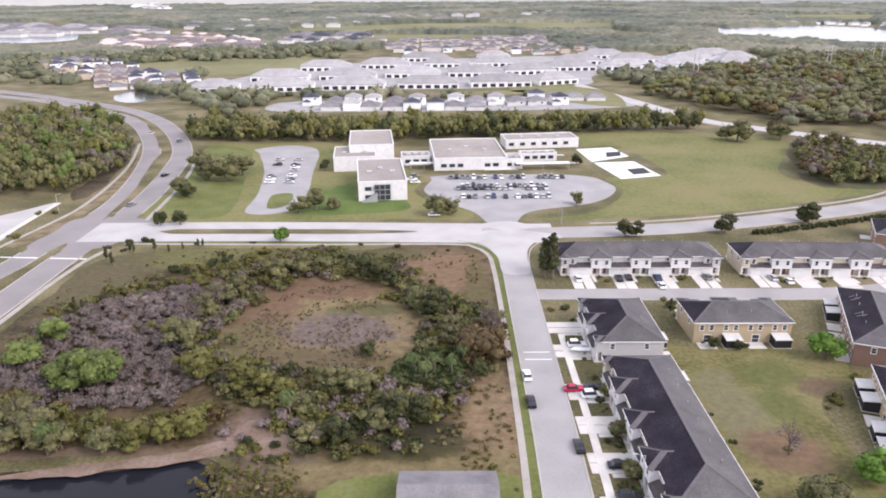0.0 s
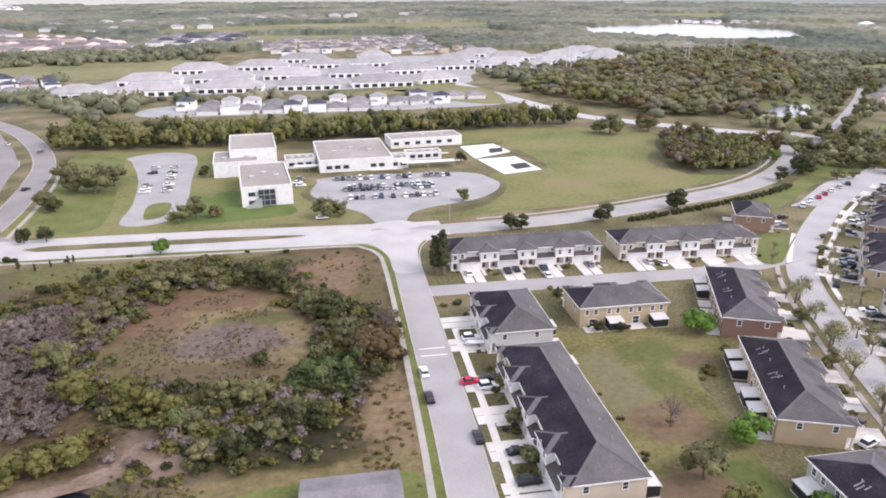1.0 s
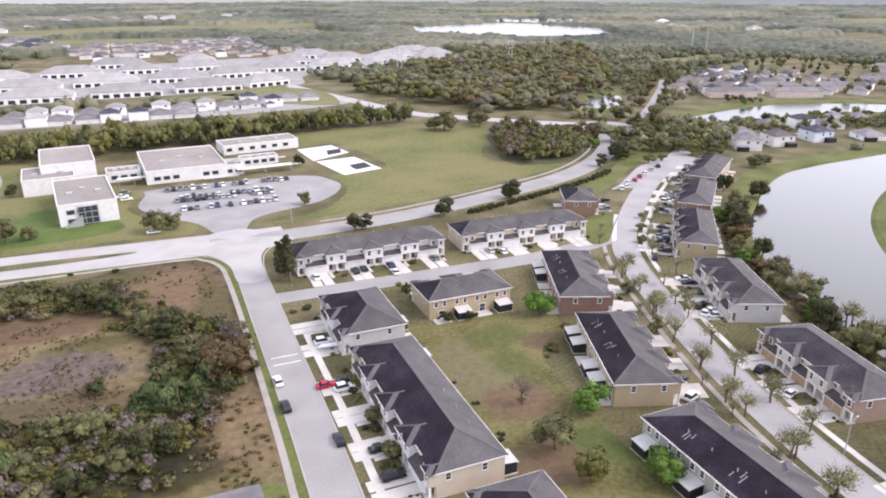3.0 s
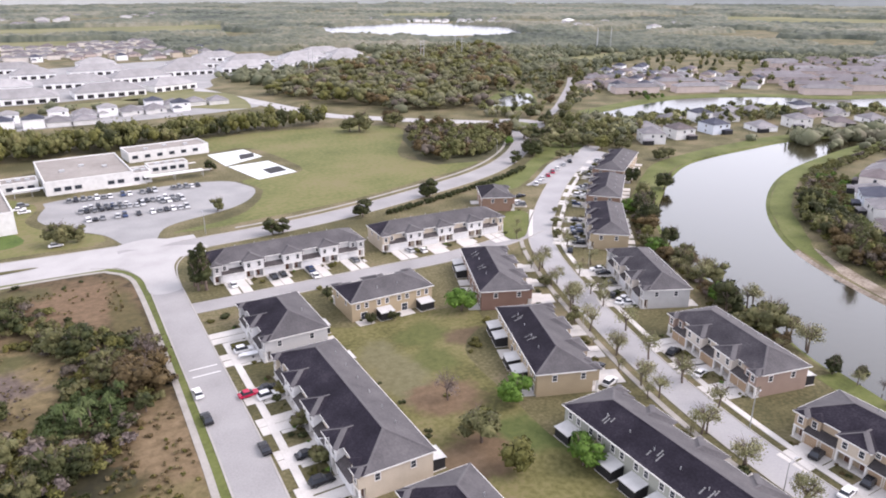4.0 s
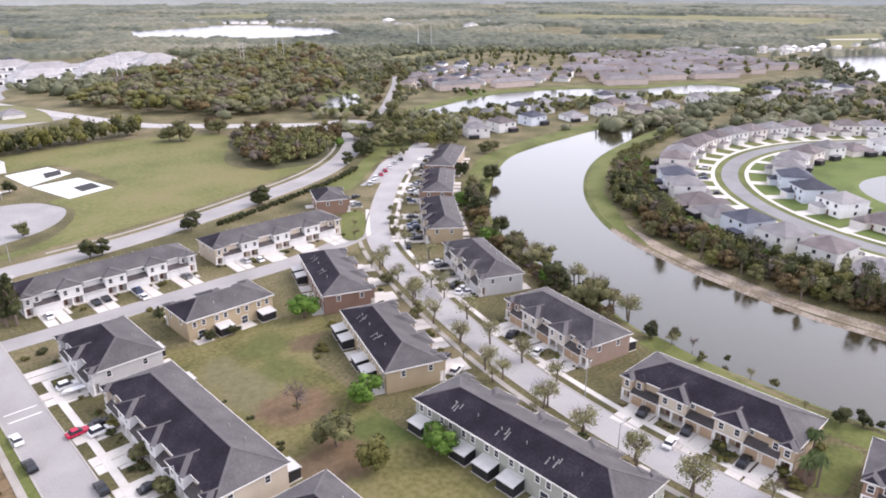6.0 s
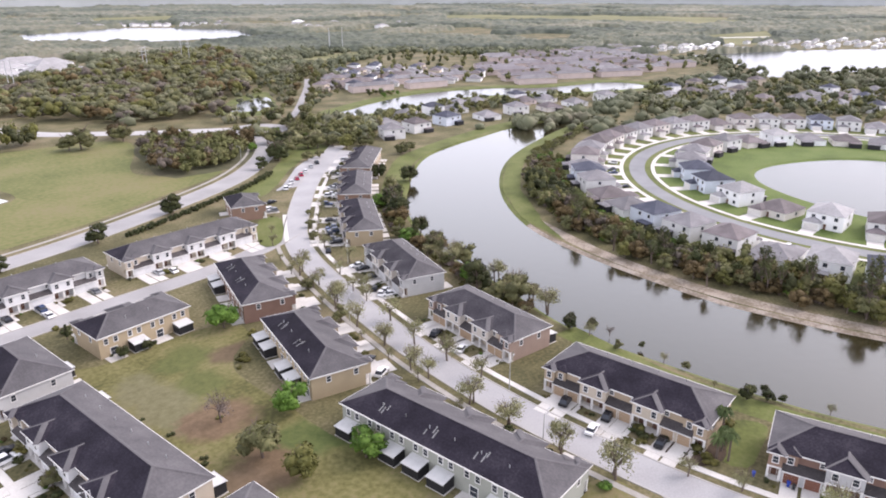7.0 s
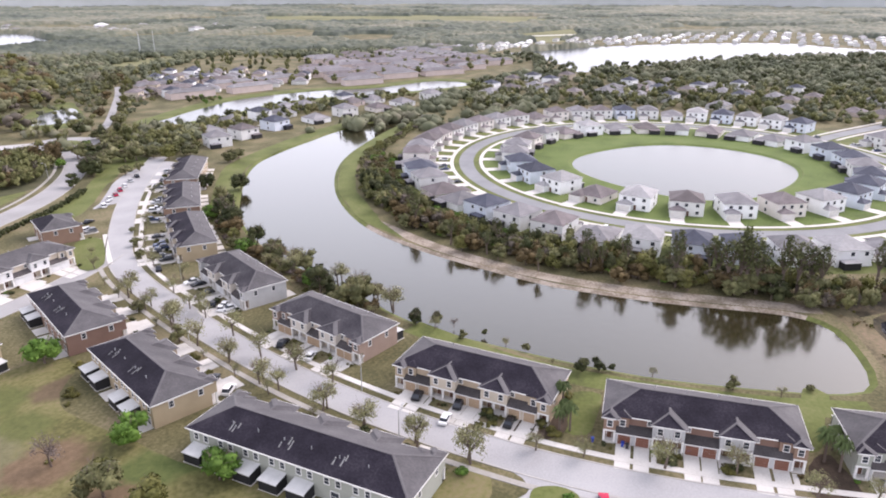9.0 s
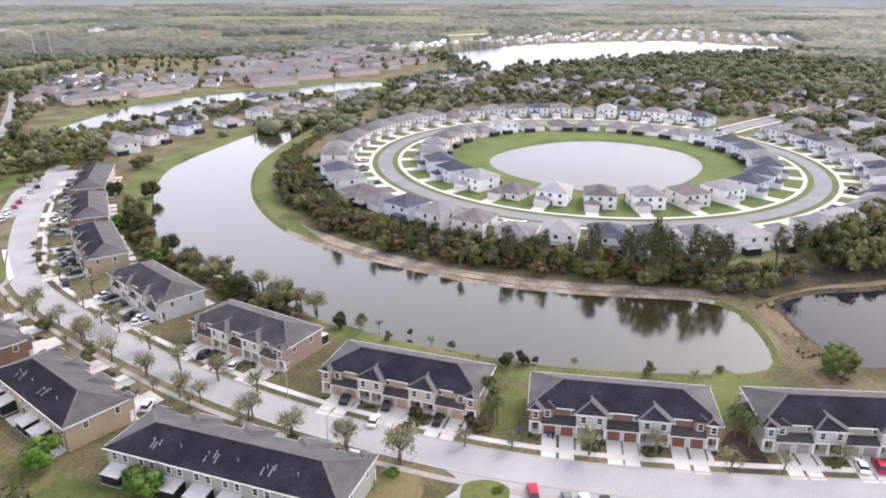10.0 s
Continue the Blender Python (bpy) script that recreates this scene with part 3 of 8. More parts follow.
patch("island", [(95.5, 26), (99.2, 26.3), (101.6, 22.5), (100.9, 18.6), (97, 17.6), (92, 18), (91, 25)], 0.16, FRESH, "small grass island with a concrete edge", 1, 0.02, 43)
patch("island", [(97.2, 42.7), (100.6, 39.6), (100.2, 36), (97.6, 34), (93, 32.6), (88, 36), (89.5, 42.6)], 0.1, LAWN, "planted island at the end of the townhouse row", 1.5, 0.05, 44)
patch("car_park", [(182, 242), (200, 241), (218, 250), (231, 251), (255, 269), (254, 281), (236, 279.5), (217, 270), (200, 256), (188, 246)], 0.0565, LAKEROAD, "pale parking bays at the street's end", 3, 0.05, 45)
patch("lawn", [(158, 240), (172, 240), (186, 248), (216, 272), (236, 283), (252, 284), (258, 300), (246, 312), (232, 299), (212, 280), (186, 261), (164, 251)], 0.021, FRESH, "mown slope beside the parking bays", 3, 0.3, 57)
patch("lawn", [(151.5, 213.5), (158.6, 209.2), (141.5, 187.6), (135.5, 191.3)], 0.14, FRESH, "small lawn framed by footpaths", 2, 0.05, 46)
ribbon("pavement", np.array([(162.5, 212), (152.5, 199), (143, 186)]), 1.5, 0.13, CONCRETE, 0.13, "pale concrete footpath", "pavement")
SIDEST = spline([(462, -24), (488, -37), (547, -72), (620, -112), (720, -150)], 6)
ribbon("road", SIDEST, 8.4, 0.047, RINGROAD, 0, "grey side street leaving the ring", "road")
for d in (-7, 7):
    ribbon("pavement", SIDEST[2:], 1.8, 0.13, CONCRETE, 0.13, "pale concrete footpath of the side street", "pavement", d)
CAUSEWAY = spline([(1180, 480), (1330, 360), (1468, 244), (1730, 36), (2000, -220), (2268, -484)], 30)
ribbon("road", CAUSEWAY, 16, 0.07, CONCRETE, 0, "pale causeway road far beyond the lake", "road")
for line, w in ((MAIN, 8.4), (CROSS, 7.2), (EAST, 10.6), (LAKEST, 8.2)):
    for sgn in (1, -1):
        a = 8 if line is MAIN else 5 if line is not LAKEST else 0
        ribbon("kerb", line[a:], 0.35, 0.13, KERB, 0.13, "pale concrete kerb", "kerb", sgn * (w / 2 + 0.15))
ribbon("kerb", WEST[8:36], 0.4, 0.13, KERB, 0.13, "pale concrete kerb", "kerb", 10.3)
ribbon("kerb", WEST[8:32], 0.4, 0.13, KERB, 0.13, "pale concrete kerb", "kerb", -10.3)
PATH = spline([(-110, 227.5), (-46, 226.2), (2, 226), (10, 223.5), (14.5, 217), (15.8, 205), (16, 170), (15.3, 120), (14.7, 100), (13.3, 60), (12, -20)], 3)
ribbon("pavement", PATH, 1.4, 0.1, WORN, 0.1, "pale concrete footpath beside the scrub", "pavement")
ribbon("pavement", PATH, 3.2, 0.035, FRESH, 0, "green verge along the footpath", "verge", 2.0)
ribbon("pavement", MAIN[18:], 1.6, 0.12, CONCRETE, 0.12, "pale concrete footpath crossing driveways", "pavement", 7.4)
ribbon("pavement", EAST[10:], 1.3, 0.12, WORN, 0.12, "pale concrete footpath along the field", "pavement", 9.2)
ribbon("pavement", LAKEST[13:], 1.5, 0.12, CONCRETE, 0.12, "pale concrete footpath crossing driveways", "pavement", 7.0)
ribbon("pavement", LAKEST[30:], 1.4, 0.12, WORN, 0.12, "pale concrete footpath", "pavement", -7.0)
ribbon("pavement", spline([(-118.5, 140), (-117.6, 172.5), (-117.6, 190), (-116, 211.4), (-113, 222)], 4), 1.6, 0.12, WORN, 0.12, "pale concrete footpath beside the arterial road", "pavement")
ribbon("pavement", spline([(-112.5, 253), (-113.6, 268), (-114.8, 284), (-116.6, 301), (-121.2, 331), (-130, 368)], 4), 1.6, 0.12, WORN, 0.12, "pale concrete footpath beside the arterial road", "pavement")
ribbon("pavement", spline([(-156, 180), (-151.5, 223.7), (-147, 252.6), (-145.6, 272), (-149, 306), (-156, 343), (-170, 390)], 4), 1.5, 0.12, WORN, 0.12, "pale concrete footpath beside the arterial road", "pavement")
for way_line, d in ((LEFTWAY, 4.5), (LEFTWAY, -4.5), (RIGHTWAY, 5.0), (RIGHTWAY, -5.0)):
    ribbon("kerb", way_line[way_line[:, 1] > 259], 0.4, 0.13, KERB, 0.13, "pale concrete kerb", "kerb", d)
    ribbon("kerb", way_line[way_line[:, 1] < 221], 0.4, 0.13, KERB, 0.13, "pale concrete kerb", "kerb", d)
ribbon("road_marking", np.array([(-145.7, 215.4), (-130.6, 214.4), (-116.1, 213.4)]), 0.7, 0.049, PAINT, 0, "white crossing painted over the arterial road", "marking")
patch("median", [(-98, 238), (-60, 237.4), (-30, 237.2), (-9, 239), (-30, 241.4), (-60, 242.2), (-98, 242.2)], 0.16, GRASS, "raised grass median", 3, 0.1, 10)
patch("median", [(-132.4, 170), (-129.6, 208), (-129.2, 226), (-131.2, 226), (-133, 208), (-138, 170)], 0.16, GRASS, "grass median of the arterial road", 3, 0.1, 34)
patch("median", [(-129.2, 254), (-129.6, 288), (-135.4, 330), (-143.5, 366), (-149.5, 376), (-146.5, 350), (-141.0, 325), (-133.4, 290)], 0.16, GRASS, "grass median of the arterial road", 3, 0.1, 35)
patch("median", [(-197, 466), (-176.5, 431), (-155, 386), (-154, 377), (-166, 404), (-185, 440)], 0.16, GRASS, "grass median of the arterial road", 3, 0.1, 36)
patch("dirt_verge", [(-158, 285), (-150, 285), (-152, 308), (-159, 345), (-172, 388), (-176, 385), (-166, 345)], 0.02, SCRUB, "bare brown verge below the wood", 4, 0.6, 37)
patch("verge", [(-150, 225), (-142, 232), (-139.5, 272), (-143, 306), (-153, 345), (-164, 378), (-154, 343), (-148, 306), (-144.5, 272), (-146, 252)], 0.022, DRYGRASS, "dry grass strip between road and footpath", 4, 0.2, 38)
patch("roundabout", [(262 + 19 * math.cos(a), 364 + 19 * math.sin(a)) for a in np.linspace(0, math.tau, 24, endpoint=False)], 0.06, ASPHALT, "roundabout of bleached asphalt", 3, 0)
patch("roundabout_island", [(262 + 9 * math.cos(a), 364 + 9 * math.sin(a)) for a in np.linspace(0, math.tau, 24, endpoint=False)], 0.16, FRESH, "round grass island", 3, 0)
BOULEVARD = spline([(252, 350), (262, 364), (240, 385), (215, 405), (190, 430), (168, 455), (150, 510), (112, 645), (90, 760)], 8)
ribbon("road", BOULEVARD, 13, 0.048, PALEROAD, 0, "pale boulevard beyond the field", "road")
NORTHST = spline([(268, 358), (288, 368), (322, 399), (371, 450), (410, 492), (446, 534)], 8)
ribbon("road", NORTHST, 5.0, 0.05, ASPHALT, 0, "distant residential street", "road")
# school car parks and drive
patch("car_park", [(-5, 309), (0, 318), (60, 318), (74, 303), (73, 288), (60, 273), (34, 262), (26, 246), (18, 246), (12, 262), (0, 276), (-8, 292)], 0.05, LOT, "pale asphalt school car park", 3, 0.1, 11)
patch("car_park", [(-101, 374), (-84, 384), (-67, 372), (-62, 330), (-58, 290), (-61, 264), (-77, 262), (-79, 290), (-86, 330), (-97, 365)], 0.05, LOT, "pale loop of the school drop-off car park", 3, 0.1, 12)
patch("island", [(-70, 268), (-63, 272), (-64, 288), (-72, 286)], 0.16, FRESH, "small grass island", 2, 0.05, 13)
patch("court", [(71.7, 372), (91.5, 376), (96, 355), (74.3, 343)], 0.07, COURT, "white sport court", 60, 0, 1, False)
patch("court", [(74.9, 341.5), (95.6, 344.2), (101.2, 315.8), (81.3, 310.3)], 0.07, COURT, "white sport court", 60, 0, 1, False)
patch("court_dark_square", [(84, 353), (92, 356), (94, 366), (86, 364)], 0.09, SCREEN, "dark square on the court", 60, 0, 1, False)
patch("court_dark_square", [(89, 318), (98, 321), (97, 331), (88, 328)], 0.09, SCREEN, "dark square on the court", 60, 0, 1, False)
# far lakes
for pts in ([(452, 1150), (600, 1092), (785, 1085), (872, 1273), (762, 1480), (610, 1430), (510, 1395)],
            [(902, 343), (890, 306), (821, 247), (735, 192), (778, 184), (848, 137), (935, 81), (993, 15), (1087, -94), (1134, -142), (1189, -125), (1210, -63), (1264, 22), (1188, 150), (1062, 259), (958, 314)],
            [(-784.5, 1086.2), (-626.5, 1120.6), (-591.0, 1175.6), (-617.9, 1266.6), (-745.2, 1378.1), (-965.2, 1343.8)]):
    sheet("lake", [wound(spline(pts, 20, True))], 0.1, LAKE, "wide pale lake under the bright sky", "water")

# added ring wall beyond the land, the horizon's haze put into its colour
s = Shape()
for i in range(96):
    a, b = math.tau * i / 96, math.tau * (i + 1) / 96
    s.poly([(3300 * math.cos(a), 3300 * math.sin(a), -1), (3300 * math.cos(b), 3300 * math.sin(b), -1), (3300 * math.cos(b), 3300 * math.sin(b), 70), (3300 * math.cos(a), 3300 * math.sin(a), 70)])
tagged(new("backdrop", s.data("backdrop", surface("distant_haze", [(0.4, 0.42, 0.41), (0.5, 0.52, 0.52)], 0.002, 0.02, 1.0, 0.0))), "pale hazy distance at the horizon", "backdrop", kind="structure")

for y in (150.5, 147.0):
    ribbon("road_marking", np.array([(19.4, y), (25.8, y)]), 0.32, 0.062, PAINT, 0, "white bar painted across the street", "marking")
patch("estate_ground", [(-205, 590), (-60, 596), (60, 610), (130, 632), (160, 705), (330, 748), (350, 860), (180, 880), (60, 870), (-130, 790), (-190, 690)], 0.045, LOT, "pale paving and drives between the apartment blocks", 12, 0.8, 47)
patch("estate_ground", [(-120, 496), (-30, 492), (70, 497), (138, 512), (140, 560), (100, 572), (20, 545), (-110, 538)], 0.044, LOT, "pale street and drives of the new houses", 8, 0.5, 48)
PASTURES = ([(-378, 803), (-203, 858), (-154, 890), (-130, 741), (-249, 698), (-290, 678)], [(88, 628), (130, 592), (132, 507), (92, 533), (72, 577)], [(-305, 1466), (-28, 1645), (378, 1623), (310, 1333), (-25, 1338), (-263, 1253)], [(571, 690), (681, 704), (627, 648), (526, 625)], [(940, 2004), (1174, 1970), (948, 1642), (770, 1648)], [(1698, 1389), (2018, 841), (1812, 447), (1551, 789), (1444, 1183)], [(-183, 1299), (114, 1254), (184, 1092), (-67, 1053)])
for k, loop in enumerate(PASTURES):
    patch("pasture", loop, 0.06, PASTURE, "pale open pasture among the woods", 20, 2.0, 40 + k)

patch("mulch_bed", [(131.0, -19.4), (133.3, -22.3), (125.1, -27.1), (121.4, -27.9), (118.6, -20.5), (123.9, -18.4)], 0.03, MULCH, "brown mulch bed between the townhouse rows", 1.5, 0.3, 51)
patch("mulch_bed", [(128.1, 32.7), (126.1, 27.7), (119.0, 26.4), (112.2, 31.2), (113.1, 37.7), (120.1, 35.9)], 0.03, MULCH, "brown mulch bed between the townhouse rows", 1.5, 0.3, 52)
patch("pasture", [(55.6, 593.5), (90.5, 656.9), (116.5, 627.3), (86.6, 582.6)], 0.05, PASTURE, "yellow-green lawn before the apartment blocks", 4, 0.5, 53)
patch("pasture", [(-0.2, 580.9), (55.6, 593.5), (78.9, 593.9), (46.5, 569.2)], 0.05, PASTURE, "yellow-green lawn before the apartment blocks", 4, 0.5, 54)
patch("junction", [(6, 231.5), (12, 227), (16, 221), (18.3, 211), (18.8, 200), (26.8, 200), (27.5, 212), (29, 222), (34, 230), (42, 233.5), (30, 240), (15, 240)], 0.062, PALEROAD, "flared junction of bleached asphalt", 2, 0, 31)
patch("junction", [(13, 246), (20, 250), (27, 250), (33, 244), (24, 240)], 0.064, PALEROAD, "flared mouth of the school drive", 2, 0, 32)
ribbon("kerb", spline([(18.2, 204), (18.0, 213), (15.4, 221.5), (11, 226.8), (5, 230)], 1.5), 0.35, 0.13, KERB, 0.13, "pale concrete kerb", "kerb")
ribbon("kerb", spline([(27.4, 204), (28.0, 213), (30, 222), (35, 229), (44, 232.6)], 1.5), 0.35, 0.13, KERB, 0.13, "pale concrete kerb", "kerb")

patch("building_plot", [(-157, 224), (-157.6, 250), (-157.8, 277), (-172, 260), (-190, 246), (-190, 224)], 0.03, PALEROAD, "pale unfinished concrete plot beside the arterial road", 4, 0.2, 39)
ribbon("kerb", np.array([(-156.6, 222), (-157.2, 250), (-157.4, 276)]), 1.8, 0.2, CONCRETE, 0.2, "pale concrete edge of the plot", "kerb")
sheet("lake", [wound(spline([(-252, 547), (-232, 536), (-218, 570), (-230, 608), (-263, 583)], 6, True))], 0.09, POND, "small pale pond by the road", "water")
patch("grass_bank", [(279, 431), (328, 482), (367, 495), (345, 455), (320, 417), (301, 400)], 0.06, FRESH, "mown grass round the small pond", 5, 0.4, 41)
NORTHPOND = spline([(290, 431), (306, 450), (325, 466), (348, 469), (336, 445), (314, 421), (296, 425)], 5, True)
sheet("lake", [wound(NORTHPOND)], 0.09, POND, "small grey pond beside the street", "water")
ribbon("scrub_shore", spline([(205, -30), (222, -48), (236, -70), (262, -100)], 4), 14, 0.025, SCRUB, 0, "brown scrubby shore of the dark pond", "bank", 6)

# ---- townhouse rows ----
def window_mesh(w, h):
    f, g = Shape(), Shape()
    t = 0.13
    f.box(-w / 2 - t, w / 2 + t, -0.09, 0.0, h, h + t)
    f.box(-w / 2 - t, w / 2 + t, -0.12, 0.0, -t, 0)
    f.box(-w / 2 - t, -w / 2, -0.09, 0.0, 0, h)
    f.box(w / 2, w / 2 + t, -0.09, 0.0, 0, h)
    f.box(-w / 2, w / 2, -0.07, -0.01, h / 2 - 0.03, h / 2 + 0.03)
    g.box(-w / 2, w / 2, -0.05, -0.01, 0, h)
    return f.data("window", TRIM), g.data("pane", GLASS)


def door_mesh(w, h, mat, n=4):
    s = Shape()
    s.box(-w / 2 - 0.1, w / 2 + 0.1, -0.05, 0, 0, h + 0.1, 1)
    for i in range(n):
        z = h * i / n
        s.box(-w / 2, w / 2, -0.1, -0.05, z + 0.02, z + h / n - 0.02, 0)
    return s.data("door", mat, TRIM)


WINDOWS = {k: window_mesh(*k) for k in ((0.95, 1.35), (0.8, 0.9), (1.7, 2.05), (1.3, 1.3))}


def put_window(house, k, x, y, z, turn=0):
    w = part("window", WINDOWS[k][0], house, pose(x, y, z, 0, 0, turn))
    part("pane", WINDOWS[k][1], w)
    return w


def hip(s, x0, x1, y0, y1, z, slope, mi=0):
    """A hipped roof over a rectangle, ridge along its longer side."""
    if x1 - x0 >= y1 - y0:
        h = (y1 - y0) / 2
        a, b = (x0 + h, (y0 + y1) / 2, z + h * slope), (x1 - h, (y0 + y1) / 2, z + h * slope)
        s.poly([(x0, y0, z), (x1, y0, z), b, a], mi)
        s.poly([(x1, y1, z), (x0, y1, z), a, b], mi)
        s.poly([(x0, y1, z), (x0, y0, z), a], mi)
        s.poly([(x1, y0, z), (x1, y1, z), b], mi)
    else:
        h = (x1 - x0) / 2
        a, b = ((x0 + x1) / 2, y0 + h, z + h * slope), ((x0 + x1) / 2, y1 - h, z + h * slope)
        s.poly([(x1, y0, z), (x1, y1, z), b, a], mi)
        s.poly([(x0, y1, z), (x0, y0, z), a, b], mi)
        s.poly([(x0, y0, z), (x1, y0, z), a], mi)
        s.poly([(x1, y1, z), (x0, y1, z), b], mi)
    return a, b


def strip(s, a, b, w, lift=0.05, mi=0):
    """A flat band of ridge tiles from a to b."""
    a, b = Vector(a), Vector(b)
    d = (b - a).normalized()
    side = Vector((-d.y, d.x, 0)).normalized() * w / 2
    up = Vector((0, 0, lift))
    s.poly([a - side, b - side, b + up, a + up], mi)
    s.poly([a + up, b + up, b + side, a + side], mi)


AWNING = plain("weathered_white_panel", (0.5, 0.5, 0.49), 0.6)
GARAGE = {}
FRONTS = []
STREAK = plain("pale_streak", (0.2, 0.2, 0.2), 0.8)
post = Shape()
post.box(-0.2, 0.2, -0.2, 0.2, 0, 2.46)
POST = post.data("porch_post", TRIM)


def townhouse_row(cx, cy, turn, length, depth, walls, bays, ends, garage, label, pairs=None, patios=(), drive=8.0, streaks=False, eave=5.7, dark=None):
    """A row of two-storey townhouses round (cx, cy); its front looks along -y before the turn."""
    house = tagged(new("townhouse_row"), label, "townhouse", "townhouse rows")
    house.matrix_world = pose(cx, cy, 0, 0, 0, turn)
    L, D = length / 2, depth / 2
    o, slope = 0.45, 0.42
    ym = -D + 1.7
    n = pairs or max(2, round(length / 12.2))
    cell = length / n
    body, roof, cap, edge = Shape(), Shape(), Shape(), Shape()
    body.box(-L, L, ym, D, 0, eave)
    for x in (-L - 0.012, L):
        s = Shape()
        s.box(x, x + 0.012, ym, D - 0.02, 0, eave - 0.01)
        part("end_wall", s.data("end_wall", ends), house)
    a, b = hip(roof, -L - o, L + o, ym - o, D + o, eave, slope)
    main_faces = len(roof.f)
    roof.poly([(-L - o, ym - o, eave - 0.02), (-L - o, D + o, eave - 0.02), (L + o, D + o, eave - 0.02), (L + o, ym - o, eave - 0.02)])
    for c, e in ((a, (-L - o, ym - o, eave)), (a, (-L - o, D + o, eave)), (b, (L + o, ym - o, eave)), (b, (L + o, D + o, eave)), (a, b)):
        strip(cap, c, e, 0.5)
    for x0, x1, y0, y1 in ((-L - o - 0.06, L + o + 0.06, D + o, D + o + 0.1), (-L - o - 0.06, -L - o, ym - o, D + o), (L + o, L + o + 0.06, ym - o, D + o), (-L - o, L + o, ym - o - 0.06, ym - o)):
        edge.box(x0, x1, y0, y1, eave - 0.2, eave + 0.02)
    # bays: one at each end, one between each two garage pairs
    half = 3.0
    spans = [(-L, -L + 2.4)] + [(-L + cell * i - half, -L + cell * i + half) for i in range(1, n)] + [(L - 2.4, L)]
    for k, (x0, x1) in enumerate(spans):
        end = k in (0, n)
        f = -D + (0.35 if end else 0)
        bay, trim = Shape(), Shape()
        bay.box(x0, x1, f, ym - 0.002, 2.75, eave, 1 if end else 0)
        w = (x1 - x0) / 2 + o
        m = (x0 + x1) / 2
        top, reach = eave + w * slope, ym - o + w
        z = 0.015
        fl, fr, ap, bk = (m - w, f - o, eave + z), (m + w, f - o, eave + z), (m, f - o + w, top + z), (m, reach + 0.05, top + z)
        roof.poly([fl, fr, ap])
        roof.poly([fr, (m + w, ym - o, eave + z), bk, ap])
        roof.poly([(m - w, ym - o, eave + z), fl, ap, bk])
        strip(cap, ap, fl, 0.45)
        strip(cap, ap, fr, 1.15)
        strip(cap, ap, bk, 0.45)
        trim.box(m - w - 0.05, m + w + 0.05, f - o - 0.06, f - o, eave - 0.2, eave + 0.02)
        # porch posts and beam below the bay
        posts = (x0 + 0.2, x1 - 0.2) if end else (x0 + 0.2, m, x1 - 0.2)
        for x in posts:
            part("porch_post", POST, house, pose(x, f + 0.22, 0))
        beam = Shape()
        beam.box(x0 - 0.02, x1 + 0.02, f - 0.03, f + 0.3, 2.45, 2.78)
        part("porch_beam", beam.data("porch_beam", TRIM), house)
        porch = Shape()
        porch.box(x0, x1, f - 0.4, ym, 0, 0.1)
        part("porch", porch.data("porch", CONCRETE), house)
        doors = ((m,) if end else (m - 1.5, m + 1.5))
        for x in doors:
            part("door", ENTRY, house, pose(x, ym, 0.1))
        for x in ((m,) if end else (m - 1.6, m + 1.6)):
            put_window(house, (0.95, 1.35), x, f, 3.6)
        # stepped end: a narrower, lower hip beside the bay
        if end:
            sx = x1 if k == 0 else x0 - 2.4
            bay.box(sx, sx + 2.4, f + 0.8, ym - 0.003, 2.75, eave - 0.001, 1)
            put_window(house, (0.95, 1.35), sx + 1.2, f + 0.8, 3.6)
            w2, m2 = 1.2 + o, sx + 1.2
            q = eave + 0.03
            roof.poly([(m2 - w2, f + 0.8 - o, q), (m2 + w2, f + 0.8 - o, q), (m2, f + 0.8 - o + w2, q + w2 * slope)])
            roof.poly([(m2 + w2, f + 0.8 - o, q), (m2 + w2, ym - o, q), (m2, ym - o + w2 + 0.05, q + w2 * slope), (m2, f + 0.8 - o + w2, q + w2 * slope)])
            roof.poly([(m2 - w2, ym - o, q), (m2 - w2, f + 0.8 - o, q), (m2, f + 0.8 - o + w2, q + w2 * slope), (m2, ym - o + w2 + 0.05, q + w2 * slope)])
        part("bay", bay.data("bay", bays, ends), house)
        part("bay_trim", trim.data("bay_trim", TRIM), house)
    # garage blocks with low roofs between the bays
    for k in range(n):
        x0, x1 = spans[k][1], spans[k + 1][0]
        c = (x0 + x1) / 2
        gap = min(1.75, (x1 - x0) / 4 + 0.02)
        f = -D + 0.15
        s = Shape()
        s.box(x0, x1, f, ym - 0.004, 0, 2.75)
        part("garage_wall", s.data("garage_wall", bays), house)
        low = Shape()
        low.poly([(x0, f - 0.5, 2.72), (x1, f - 0.5, 2.72), (x1, ym + 0.01, 3.75), (x0, ym + 0.01, 3.75)])
        low.poly([(x0, f - 0.5, 2.66), (x0, ym, 2.66), (x1, ym, 2.66), (x1, f - 0.5, 2.66)])
        low.poly([(x0, f - 0.5, 2.72), (x0, ym, 3.74), (x0, ym, 2.66), (x0, f - 0.5, 2.66)])
        low.poly([(x1, f - 0.5, 2.66), (x1, ym, 2.66), (x1, ym, 3.74), (x1, f - 0.5, 2.72)])
        low.box(x0, x1, f - 0.56, f - 0.5, 2.6, 2.74, 1)
        part("porch_roof", low.data("porch_roof", PORCH_SHINGLE, TRIM), house)
        for x in (c - gap, c + gap):
            part("garage_door", GARAGE[garage], house, pose(x, f, 0.03))
        for x in (x0 + 0.6, x1 - 0.6):
            if k not in (0, n - 1) or (k == 0) != (x < c):
                put_window(house, (0.8, 0.9), x, ym, 4.2)
